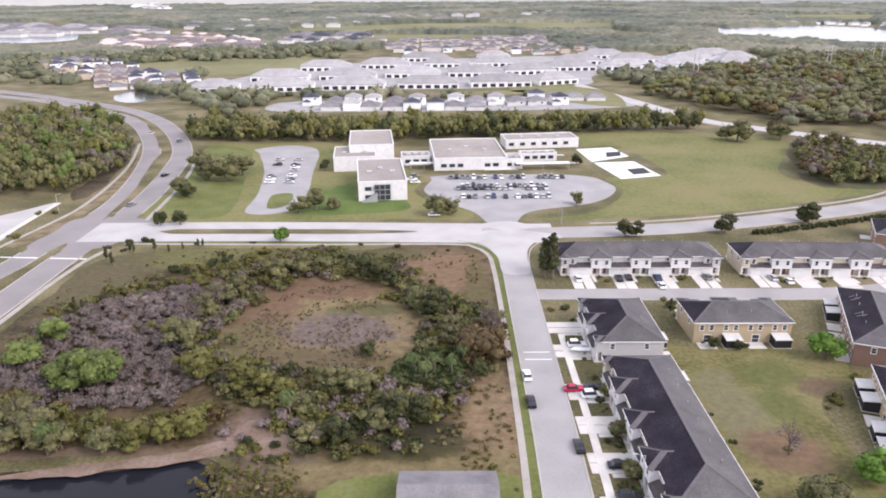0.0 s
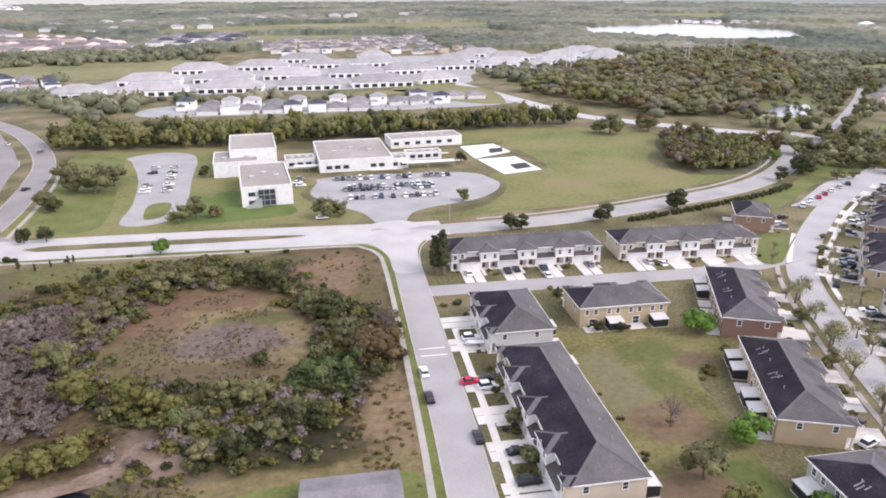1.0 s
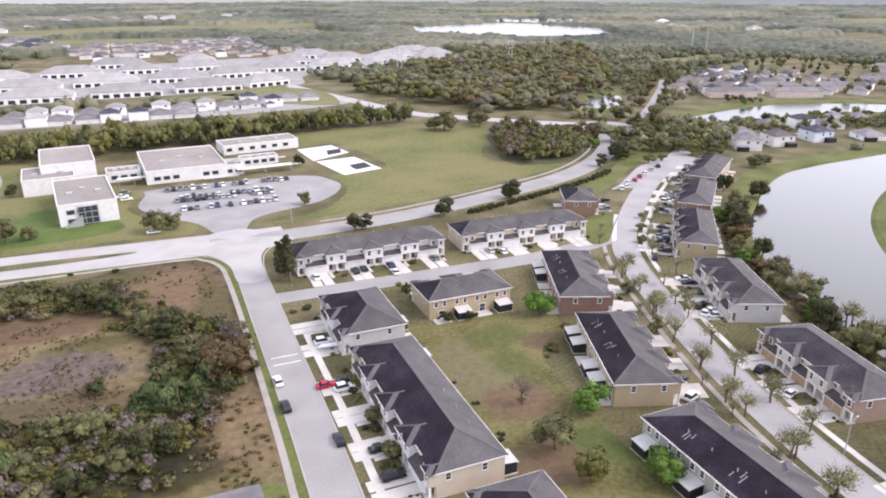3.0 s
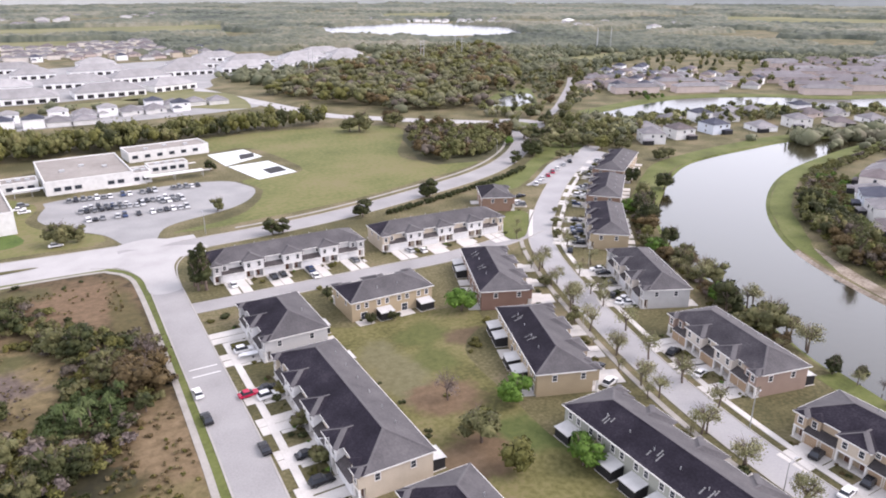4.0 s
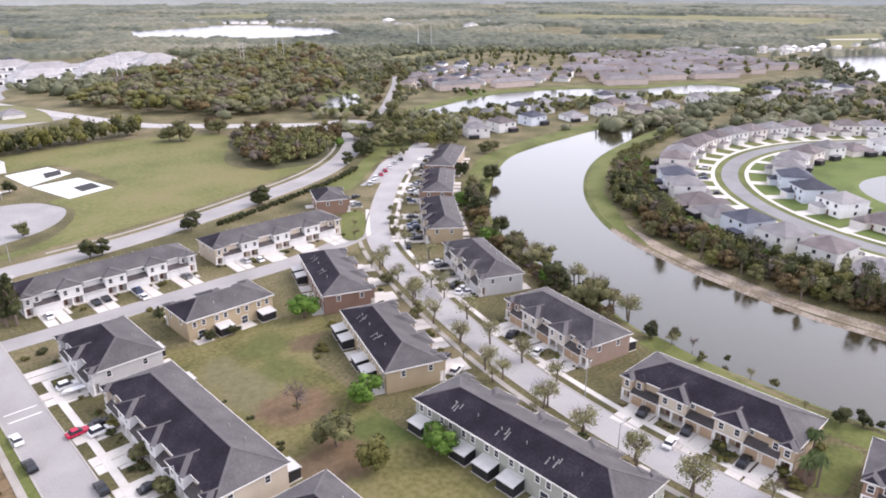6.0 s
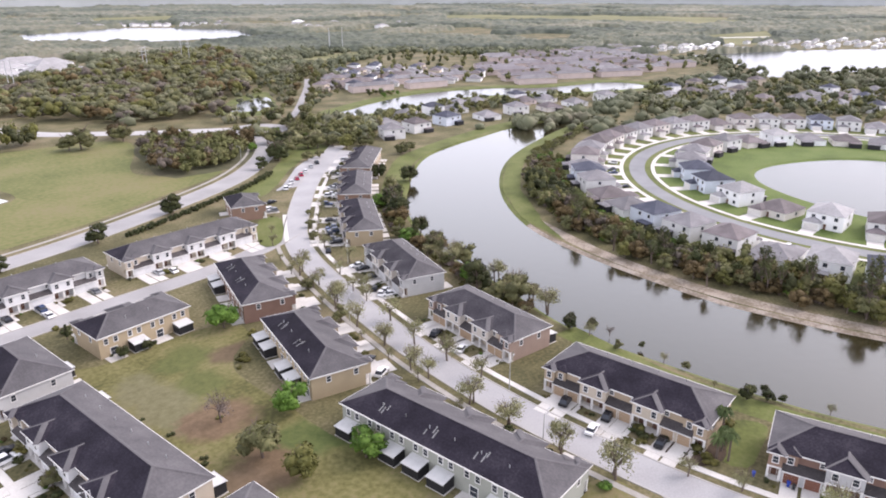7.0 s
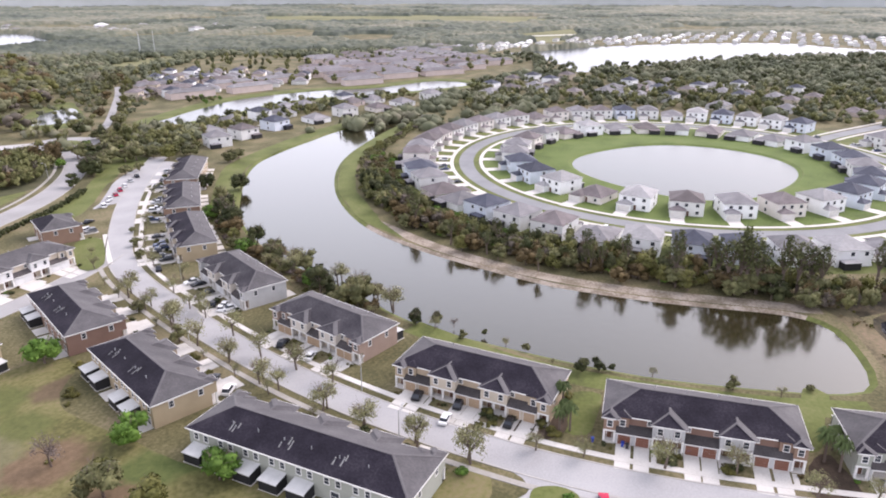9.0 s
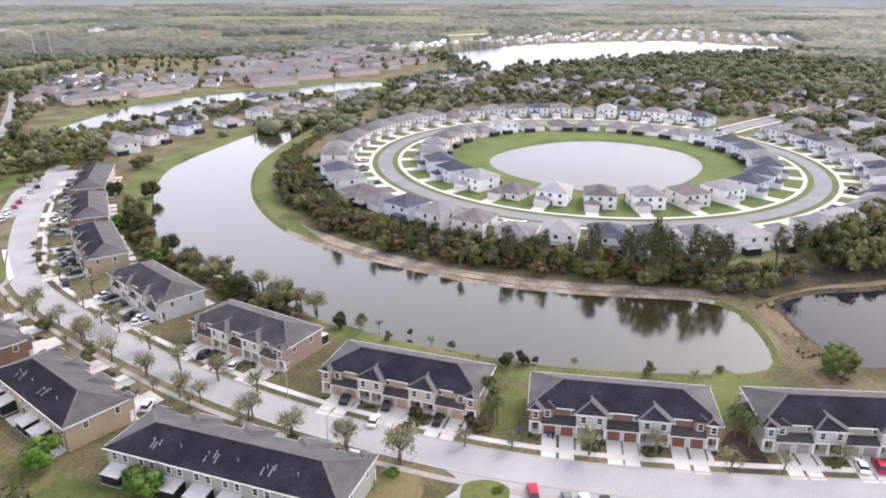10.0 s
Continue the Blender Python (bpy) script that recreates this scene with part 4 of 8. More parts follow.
        if drive:
            for x in (c - gap, c + gap):
                s = Shape()
                s.box(-1.45, 1.45, -drive, 0, -0.1, 0.075)
                d = tagged(new("driveway", s.data("driveway", CONCRETE)), "pale concrete driveway", "driveway", kind="structure")
                d.matrix_world = house.matrix_world @ pose(x, f - 0.02, 0)
            s = Shape()
            s.box(-0.5, 0.5, -4.5, 0, -0.1, 0.07)
            d = tagged(new("footpath", s.data("footpath", CONCRETE)), "narrow concrete path to a front door", "path", kind="structure")
            d.matrix_world = house.matrix_world @ pose(spans[k + 1][0] + 0.6, -D - 0.4, 0)
    if drive:
        FRONTS.append((house.matrix_world.copy(), spans, D))
    # rear: windows, sliding doors, patios
    units = 2 * n
    for u in range(units):
        x = -L + length * (u + 0.5) / units
        for dx in (-1.2, 1.2):
            put_window(house, (0.95, 1.35), x + dx, D, 3.5, 180)
        put_window(house, (1.7, 2.05), x - 0.4, D, 0.15, 180)
        s = Shape()
        s.box(x - 2.2, x + 2.2, D, D + 3.2, -0.05, 0.09)
        part("patio", s.data("patio", CONCRETE), house)
        if u in patios:
            s = Shape()
            s.poly([(x - 2.1, D + 3.3, 2.35), (x - 2.1, D, 2.75), (x + 2.1, D, 2.75), (x + 2.1, D + 3.3, 2.35)])
            s.box(x - 2.15, x + 2.15, D + 3.2, D + 3.35, 2.22, 2.4)
            part("awning", s.data("awning", AWNING), house, label="white patio roof")
            s = Shape()
            s.box(x - 2.0, x + 2.0, D + 0.02, D + 3.1, 0.1, 2.25)
            part("screen", s.data("screen", SCREEN), house, label="dark insect screen")
    for x, turn2 in ((-L - 0.012, -90), (L + 0.012, 90)):
        for y in (-D + 4.0, D - 4.0):
            put_window(house, (0.95, 1.35), x, y, 3.6, turn2)
    # vents on the rear slope
    for u in range(units):
        x = -L + length * (u + 0.35) / units
        if abs(x) < L - D:
            y = D * 0.45
            zz = eave + (D + o - y) * slope
            s = Shape()
            s.tube((x + 1.2, y + 1.0, zz - 0.6), (x + 1.2, y + 1.0, zz + 0.2), 0.1, 0.09)
            part("roof_vent", s.data("roof_vent", METAL), house)
            if streaks and u % 2 == 0:
                for k, (dx, dy) in enumerate(((-0.9 + (u * 7 % 5) * 0.3, 0.3 + (u * 3 % 4) * 0.2), (0.4 - (u * 5 % 3) * 0.5, 1.3 - (u % 3) * 0.5), (2.3 - (u * 3 % 5) * 0.4, 0.8 + (u * 2 % 3) * 0.4))):
                    t = Shape()
                    yy, ll = y + dy, 0.9 + 0.35 * ((u + k) % 3)
                    z0, z1 = eave + (D + o - yy) * slope + 0.03, eave + (D + o - yy - ll) * slope + 0.03
                    t.box(x + dx - 0.12, x + dx + 0.12, yy - 0.12, yy + 0.12, z0 - 0.1, z0 + 0.16)
                    t.poly([(x + dx - 0.1, yy, z0), (x + dx + 0.1, yy, z0), (x + dx + 0.16, yy + ll, z1), (x + dx - 0.16, yy + ll, z1)][::-1])
                    part("roof_flashing", t.data("roof_flashing", STREAK), house, label="small vent with a pale streak below it")
    part("wall", body.data("wall", walls), house)
    # slopes facing north-west, away from the sun: algae and shade go into the colour
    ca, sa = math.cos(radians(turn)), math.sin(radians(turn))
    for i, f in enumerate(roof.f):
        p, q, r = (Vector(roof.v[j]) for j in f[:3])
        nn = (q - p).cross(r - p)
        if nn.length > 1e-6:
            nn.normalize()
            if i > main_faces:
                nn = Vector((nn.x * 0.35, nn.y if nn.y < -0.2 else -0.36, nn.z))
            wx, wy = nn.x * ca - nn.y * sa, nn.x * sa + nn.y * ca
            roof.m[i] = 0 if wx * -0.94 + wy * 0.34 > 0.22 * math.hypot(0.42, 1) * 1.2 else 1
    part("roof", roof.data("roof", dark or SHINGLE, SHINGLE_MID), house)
    part("ridge_cap", cap.data("ridge_cap", CAP), house)
    part("fascia", edge.data("fascia", TRIM), house)
    return house


def siding(name, c):
    return surface(name, [tuple(v * f for v in c) for f in (0.88, 1.0, 1.08)], 0.25, 6.0, 0.85, 0.1, 0, True)


CREAM, TAN, YELLOW, GREY, PALE, SAGE, BROWN, BRICKY, BEIGE, COCOA = (siding(n, c) for n, c in (
    ("cream_siding", (0.46, 0.4, 0.32)), ("tan_siding", (0.37, 0.295, 0.21)), ("ochre_siding", (0.36, 0.29, 0.19)), ("grey_siding", (0.42, 0.42, 0.42)),
    ("pale_siding", (0.6, 0.6, 0.6)), ("sage_siding", (0.3, 0.31, 0.27)), ("brown_siding", (0.23, 0.15, 0.11)), ("brick_red_siding", (0.19, 0.118, 0.092)), ("beige_siding", (0.5, 0.455, 0.4)), ("cocoa_siding", (0.29, 0.215, 0.175))))
ENTRY = door_mesh(0.95, 2.05, plain("entry_door", (0.12, 0.06, 0.04)), 2)
for key, colour in (("tan", (0.36, 0.26, 0.17)), ("red", (0.17, 0.075, 0.05)), ("white", (0.6, 0.6, 0.6)), ("sage", (0.26, 0.24, 0.22))):
    GARAGE[key] = door_mesh(2.45, 2.15, plain(key + "_garage_door", colour))


def along(p, q, depth):
    """Centre, turn and length of a row whose front ground line runs from p to q, with the house to the line's left."""
    dx, dy = q[0] - p[0], q[1] - p[1]
    l = math.hypot(dx, dy)
    return (p[0] + q[0]) / 2 - dy / l * depth / 2, (p[1] + q[1]) / 2 + dx / l * depth / 2, math.degrees(math.atan2(dy, dx)), l


def row(p, q, depth, *colours, **more):
    cx, cy, turn, l = along(p, q, depth)
    return townhouse_row(cx, cy, turn, l, depth, *colours, **more)


row((35.6, 138.5), (35.6, 90.3), 15, CREAM, PALE, CREAM, "white", "cream two-storey townhouse row under dark shingles on the street", patios=(0, 7), drive=8.6)
row((35.6, 169), (35.6, 145.5), 16, GREY, PALE, GREY, "white", "pale grey townhouse row with white trim and dark roof", patios=(2,), drive=8.6)
row((40, 83.5), (40, 60), 14, CREAM, PALE, GREY, "white", "townhouse row with a grey shingle roof", drive=0)
row((86, 169), (62, 169), 14, YELLOW, TAN, YELLOW, "tan", "ochre townhouse row with white rear patio roofs", patios=(0, 2), drive=8)
row((36, 198), (84.5, 198), 13.5, GREY, PALE, GREY, "white", "light grey townhouse row with hipped bays and garages", drive=10)
row((91, 197.5), (138, 195.8), 13.5, CREAM, PALE, CREAM, "white", "cream townhouse row with hipped bays and garages", drive=9)
row((156, 214), (163, 229), 13, BROWN, TAN, BROWN, "tan", "brown end townhouse with a grey hipped roof", drive=6, pairs=1)
row((109, 139), (121.5, 170), 14.5, BROWN, TAN, BRICKY, "tan", "brick-brown townhouse row with a black roof", patios=(4, 5), drive=7.5, streaks=True)
row((96.3, 97.3), (107.5, 129), 14.5, YELLOW, TAN, YELLOW, "tan", "ochre townhouse row with rear patios and black roof", patios=(1, 2, 4, 5), drive=7.5, streaks=True)
row((95, 42), (95, 90), 14.5, SAGE, TAN, SAGE, "sage", "sage-grey townhouse row with a long black roof", patios=(1, 3, 4, 5, 7), drive=7, streaks=True)
row((246, 260), (213, 235), 14, TAN, CREAM, BROWN, "tan", "brown townhouse row with a dark roof by the water", drive=9.5)
row((207.5, 228), (182, 203), 13.5, TAN, CREAM, BROWN, "tan", "brown townhouse row with a dark roof by the water", drive=10.8)
row((176, 195.5), (153, 167), 13, TAN, CREAM, YELLOW, "tan", "tan townhouse row with a dark roof by the water", drive=12)
row((147.5, 152.5), (134.5, 123.5), 13.5, CREAM, BEIGE, GREY, "white", "beige townhouse row with white bays by the water", drive=10.4, dark=SHINGLE_FADED)
row((129.5, 109.5), (123, 78.5), 14, CREAM, BEIGE, COCOA, "tan", "beige townhouse row with tan end wall by the water", patios=(5,), drive=8.6, dark=SHINGLE_FADED)
row((118.3, 66), (118.3, 30), 14.5, TAN, CREAM, TAN, "tan", "tan townhouse row with hipped bays and tan garages", patios=(5,), drive=8)
row((118.6, 18.7), (125, -17.8), 14.5, BRICKY, GREY, BROWN, "red", "red-brown townhouse row with grey bays and brown garages", drive=8)
row((127.5, -26), (137, -62), 14.5, SAGE, GREY, SAGE, "sage", "sage-grey townhouse row with hipped bays", patios=(0,), drive=8)

# ---- trees and woods ----
def blob(rng, lumps=0.25, level=1):
    """A lumpy low ball: verts on about the unit sphere, and faces."""
    bm = bmesh.new()
    bmesh.ops.create_icosphere(bm, subdivisions=level, radius=1)
    v = np.array([x.co for x in bm.verts])
    f = np.array([[x.index for x in q.verts] for q in bm.faces])
    bm.free()
    v *= 1 + rng.uniform(-lumps, lumps, (len(v), 1))
    return v, f


SMALL = [blob(np.random.default_rng(20 + k), 0.3, 1) for k in range(6)]


def leaves(rng, centres, radii, count, size, flat=0.75, fill=0.7):
    """Many small leaf sprays over lumps: verts and quads."""
    k = rng.integers(0, len(centres), count)
    d = rng.normal(0, 1, (count, 3))
    d /= np.linalg.norm(d, axis=1)[:, None]
    if fill > 0.5:
        d[:, 2] = np.abs(d[:, 2]) * 0.8 + d[:, 2] * 0.2
    r = radii[k][:, None] * rng.uniform(fill, 1.12, (count, 1))
    p = centres[k] + d * r * np.array([1, 1, flat])
    a = d + rng.normal(0, 0.55, (count, 3))
    a /= np.linalg.norm(a, axis=1)[:, None]
    u = np.cross(a, rng.normal(0, 1, (count, 3)))
    u /= np.linalg.norm(u, axis=1)[:, None]
    w = np.cross(a, u)
    s = size * rng.uniform(0.6, 1.3, (count, 1))
    q = np.stack([p - u * s, p + w * s * 0.6, p + u * s, p - w * s * 0.6], 1).reshape(-1, 3)
    return q, np.arange(count * 4).reshape(-1, 4)


def limbs(rng, height, crown, thick, bare=0):
    s = Shape()
    bend = Vector((rng.uniform(-0.3, 0.3), rng.uniform(-0.3, 0.3), height * 0.45))
    s.tube((0, 0, -0.2), bend, thick, thick * 0.7, 7)
    tips = []
    for i in range(5 + bare):
        a = math.tau * i / (5 + bare) + rng.uniform(-0.4, 0.4)
        e = Vector((math.cos(a) * crown * rng.uniform(0.45, 0.75), math.sin(a) * crown * rng.uniform(0.45, 0.75), height * rng.uniform(0.6, 0.88)))
        s.tube(bend * rng.uniform(0.75, 1.0), e, thick * 0.45, thick * 0.12, 5)
        tips.append(e)
        for j in range(2):
            t = e + Vector((rng.uniform(-1, 1), rng.uniform(-1, 1), rng.uniform(0.2, 0.9))) * crown * 0.35
            s.tube(bend.lerp(e, 0.6), t, thick * 0.2, thick * 0.05, 4)
    return s, tips


def tree_model(seed, height, crown, leaf, count=420, size=0.42, core=True, shape="round", lumps=12, base=0.1):
    """Meshes of a trunk and a crown."""
    rng = np.random.default_rng(seed)
    trunk, tips = limbs(rng, height, crown, 0.035 * height, 0 if core else 4)
    if shape == "pine":
        zs = np.linspace(0.54, 0.98, lumps)
        ra = crown * (0.35 + 0.75 * np.sin(math.pi * (zs - 0.42) / 0.66)) * rng.uniform(0.6, 1.2, lumps)
        ang = rng.uniform(0, math.tau, lumps)
        off = ra * rng.uniform(0.1, 0.8, lumps)
        centres = np.stack([off * np.cos(ang), off * np.sin(ang), zs * height], 1)
        radii = np.maximum(0.4, ra * rng.uniform(0.36, 0.62, lumps))
    elif shape == "tall":
        zs = np.linspace(0.25, 0.92, lumps)
        ang = rng.uniform(0, math.tau, lumps)
        off = crown * 0.35 * rng.uniform(0, 1, lumps)
        centres = np.stack([off * np.cos(ang), off * np.sin(ang), zs * height], 1)
        radii = crown * (1.15 - 0.8 * zs) * rng.uniform(0.6, 0.9, lumps)
    else:
        ang = rng.uniform(0, math.tau, lumps)
        off = crown * 0.68 * np.sqrt(rng.uniform(0, 1, lumps))
        zz = height * (base + (0.8 - base) * np.sqrt(np.clip(1 - (off / crown) ** 2, 0, 1)) * rng.uniform(0.25, 1.0, lumps))
        centres = np.stack([off * np.cos(ang), off * np.sin(ang), zz], 1)
        radii = crown * rng.uniform(0.34, 0.52, lumps)
    q, f = leaves(rng, centres, radii, int(count * 0.84), size * 1.07, 0.75 if core else 1.0, 0.7 if core else 0.15)
    vs, fs = [q], [np.stack([f[:, 0], f[:, 1], f[:, 2]], 1), np.stack([f[:, 0], f[:, 2], f[:, 3]], 1)]
    n = len(q)
    if core:
        for i, (c, r) in enumerate(zip(centres, radii)):
            bv, bf = SMALL[i % 6]
            vs.append(c + bv * r * np.array([0.8, 0.8, 0.62]))
            fs.append(bf + n)
            n += len(bv)
    return trunk.data("trunk", BARK), soup("crown", np.concatenate(vs), np.concatenate(fs), leaf, smooth=True)


def bush_model(seed, leaf, count=260, lumps=7, size=0.26):
    rng = np.random.default_rng(seed)
    ang = rng.uniform(0, math.tau, lumps)
    off = 0.6 * np.sqrt(rng.uniform(0, 1, lumps))
    centres = np.stack([off * np.cos(ang), off * np.sin(ang), rng.uniform(0.3, 0.65, lumps)], 1)
    radii = rng.uniform(0.32, 0.55, lumps)
    q, f = leaves(rng, centres, radii, count, size * 0.5, 0.8)
    vs, fs = [q], [f[:, [0, 1, 2]], f[:, [0, 2, 3]]]
    n = len(q)
    for i, (c, r) in enumerate(zip(centres, radii)):
        bv, bf = SMALL[i % 6]
        vs.append(c + bv * r * np.array([0.85, 0.85, 0.75]))
        fs.append(bf + n)
        n += len(bv)
    return soup("bush", np.concatenate(vs), np.concatenate(fs), leaf, smooth=True)


def palm_model(seed, height, fronds=34, length=1.55):
    rng = np.random.default_rng(seed)
    t = Shape()
    t.tube((0, 0, -0.2), (0.15, 0.1, height), 0.2, 0.15, 7)
    s = Shape()
    for i in range(fronds):
        a = math.tau * i / fronds + rng.uniform(-0.2, 0.2)
        up = rng.uniform(-0.5, 1.3)
        d = Vector((math.cos(a), math.sin(a), 0))
        w = Vector((-d.y, d.x, 0))
        p = Vector((0.15, 0.1, height))
        mid = p + d * length * 0.5 + Vector((0, 0, up * 0.7))
        tip = p + d * length + Vector((0, 0, up * 0.7 - 0.9))
        s.poly([p, mid - w * 0.2, tip, mid + w * 0.2])
        s.poly([p, mid + w * 0.2 + Vector((0, 0, -0.25)), tip + w * 0.3, mid + Vector((0, 0, 0.05))])
    return t.data("trunk", BARK), s.data("crown", PALM)


TREES = {
    "oak": [tree_model(k, 7.0, 3.6, OAK, 900, 0.3, lumps=15) for k in (1, 2, 3)],
    "green": [tree_model(k, 5.2, 2.9, GREEN, 1200, 0.24, lumps=18) for k in (4, 5)],
    "dark": [tree_model(k, 7.5, 3.4, DARKG, 900, 0.31, lumps=15) for k in (6, 7)],
    "spring": [tree_model(k, 5.6, 2.5, SPRING, 1000, 0.13, False, lumps=16, base=0.36) for k in (8, 9, 10)],
    "bare": [tree_model(k, 5.5, 2.8, GREYTWIG, 700, 0.13, False, base=0.3) for k in (11, 12)],
    "pine": [tree_model(k, 8.0, 2.0, PINE, 760, 0.18, False, "pine", 18) for k in (13, 14)],
    "tall": [tree_model(k, 8.0, 1.7, DARKG, 700, 0.25, True, "tall", 10) for k in (15, 16)],
    "yellow": [tree_model(k, 5.5, 3.0, YELLOWG, 1000, 0.26, lumps=15) for k in (17, 18)],
    "palm": [palm_model(k, 4.5) for k in (19, 20)],
    "soft": [tree_model(k, 5.2, 2.9, SOFTGREEN, 1300, 0.22, lumps=18) for k in (23, 24)],
    "rust": [tree_model(k, 5.5, 3.4, RUST, 1000, 0.26, lumps=15) for k in (21, 22)],
}
BUSHES = {n: [bush_model(30 + 3 * i + k, m) for k in range(3)] for i, (n, m) in enumerate(
    (("olive", OLIVE), ("dark", DARKG), ("green", GREEN), ("twig", GREYTWIG), ("rust", RUST), ("yellow", YELLOWG), ("palmetto", PALM)))}
DRYTUFT = leafy("dry_tufts", [(0.1, 0.078, 0.038), (0.145, 0.115, 0.06), (0.195, 0.155, 0.088)])
TREE_LABEL = {"oak": "live oak with dull olive foliage", "green": "dense round bright green tree", "dark": "dark green broadleaf tree", "spring": "young street tree in thin spring leaf",
              "bare": "almost leafless grey-brown tree", "pine": "slender pine with ragged dark crown", "tall": "narrow upright dark green tree", "yellow": "yellow-green spreading tree",
              "palm": "cabbage palm with a ragged crown", "rust": "tree with rusty brown spring foliage", "soft": "broad willow-like tree with soft pale green leaves"}
BUSH_LABEL = {"olive": "dull olive shrub", "dark": "dark green clipped shrub", "green": "bright green shrub", "twig": "leafless grey-brown thicket shrub", "rust": "rusty brown shrub",
              "yellow": "yellow-green willowy shrub", "palmetto": "saw palmetto clump with fan leaves"}
grow = random.Random(5)


def tree(kind, x, y, size=1.0, z=0.0, group=""):
    trunk, crown = grow.choice(TREES[kind])
    ob = tagged(new("tree" if kind != "palm" else "palm_tree"), TREE_LABEL[kind] + " standing in grass", "tree", group or kind + " trees")
    ob.matrix_world = pose(x, y, z, 0, 0, grow.uniform(0, 360)) @ Matrix.Diagonal((size * grow.uniform(0.92, 1.08), size, size * grow.uniform(0.92, 1.1), 1))
    part("trunk", trunk, ob)
    part("crown", crown, ob)
    return ob


def bush(kind, x, y, w=1.5, h=None, z=0.0):
    ob = tagged(new("shrub", grow.choice(BUSHES[kind])), BUSH_LABEL[kind] + " growing from the ground", "shrub", kind + " shrubs")
    ob.matrix_world = pose(x, y, z - 0.1, 0, 0, grow.uniform(0, 360)) @ Matrix.Diagonal((w, w * grow.uniform(0.85, 1.15), h or w * 0.9, 1))
    return ob


def woods(name, loop, spacing, size, mats, label, seed=0, sprays=110, avoid=(), low=False, spray=0.5, tallness=(1.8, 3.0), clump=0.0, core=0.0):
    """A wood or thicket as one mass: crowns of several lobes set with leaf sprays, scattered inside a loop."""
    sprays, spray = int(sprays * 0.82), spray * 1.08
    rng = np.random.default_rng(seed)
    loop = np.array(loop, float)
    x0, y0 = loop.min(0)
    x1, y1 = loop.max(0)
    gx, gy = np.meshgrid(np.arange(x0, x1, spacing), np.arange(y0, y1, spacing))
    x = gx.ravel() + rng.uniform(-0.6, 0.6, gx.size) * spacing
    y = gy.ravel() + rng.uniform(-0.6, 0.6, gx.size) * spacing
    keep = inside(x, y, loop)
    for a in avoid:
        keep &= ~inside(x, y, np.array(a, float))
    x, y = x[keep], y[keep]
    if clump:
        dense = np.array([noise.noise((a / clump, b / clump, seed * 1.7)) + 0.5 * noise.noise((a * 2.7 / clump, b * 2.7 / clump, seed * 0.9)) > 0.12 for a, b in zip(x, y)], bool)
        x, y = x[dense], y[dense]
    vs, fs, ms, n = [], [], [], 0
    for px, py in zip(x, y):
        r = size * rng.uniform(0.6, 1.35)
        h = r * (rng.uniform(0.8, 1.4) if low else rng.uniform(*tallness))
        mi = int(rng.integers(0, len(mats)))
        lobes = 5
        a = rng.uniform(0, math.tau, lobes)
        d = r * 0.6 * np.sqrt(rng.uniform(0.1, 1, lobes))
        c = np.stack([px + d * np.cos(a), py + d * np.sin(a), h * rng.uniform(0.35, 0.72, lobes)], 1)
        c[0] = (px, py, h * 0.68)
        lr = r * rng.uniform(0.4, 0.62, lobes)
        tall = h * 0.3
        for k in range(lobes):
            bv, bf = SMALL[int(rng.integers(0, 6))]
            s = bv * np.array([lr[k], lr[k], tall]) * (core or (0.6 if low else 0.72)) + c[k]
            vs.append(s)
            fs.append(bf + n)
            ms.append(np.full(len(bf), mi))
            n += len(s)
        k = rng.integers(0, lobes, sprays)
        u = rng.normal(0, 1, (sprays, 3))
        u /= np.linalg.norm(u, axis=1)[:, None]
        u[:, 2] = np.abs(u[:, 2]) * 0.7 + u[:, 2] * 0.3
        p = c[k] + u * np.stack([lr[k], lr[k], np.full(sprays, tall)], 1) * rng.uniform(0.55 if low else 0.6, 1.25, (sprays, 1))
        q = u + rng.normal(0, 0.5, (sprays, 3))
        e = np.cross(q, rng.normal(0, 1, (sprays, 3)))
        e /= np.linalg.norm(e, axis=1)[:, None] + 1e-9
        f = np.cross(q / (np.linalg.norm(q, axis=1)[:, None] + 1e-9), e)
        w = spray * rng.uniform(0.6, 1.4, (sprays, 1))
        vs.append(np.stack([p - e * w, p + e * w * 0.3 + f * w, p + e * w - f * w * 0.4], 1).reshape(-1, 3))
        fs.append(np.arange(sprays * 3).reshape(-1, 3) + n)
        ms.append(np.full(sprays, mi))
        n += sprays * 3
    if not vs:
        return None
    me = soup(name, np.concatenate(vs), np.concatenate(fs), *mats, mat_of=np.concatenate(ms), smooth=True)
    return tagged(new(name, me), label, "woods", kind="stuff")


woods("woodland", [(-150, 400), (-122, 393), (-60, 392), (-5, 396), (60, 408), (120, 420), (158, 424), (160, 436), (100, 440), (-10, 432), (-90, 430), (-155, 436)], 4.8, 4.0, [BELT, BELT, BELT_DARK, BELT, YELLOWG], "belt of mixed olive trees behind the school", 1, 100, spray=0.67)
woods("woodland", [(163, 310), (174, 298), (198, 298), (238, 332), (234, 346), (206, 385), (188, 368)], 4.2, 3.4, [BELT, BELT_TWIG, BELT, BELT, RUST], "island of mixed wood beside the field", 2, 120, spray=0.64, tallness=(1.4, 2.4))
woods("woodland", [(-330, 286), (-176, 284), (-156, 292), (-152, 312), (-156, 340), (-170, 375), (-192, 420), (-225, 470), (-330, 470)], 5.2, 3.8, [BELT, OAK, YELLOWG, BELT_TWIG, OAK, SOFTGREEN, BELT], "mixed woodland beside the arterial road", 3, 70, spray=0.66)
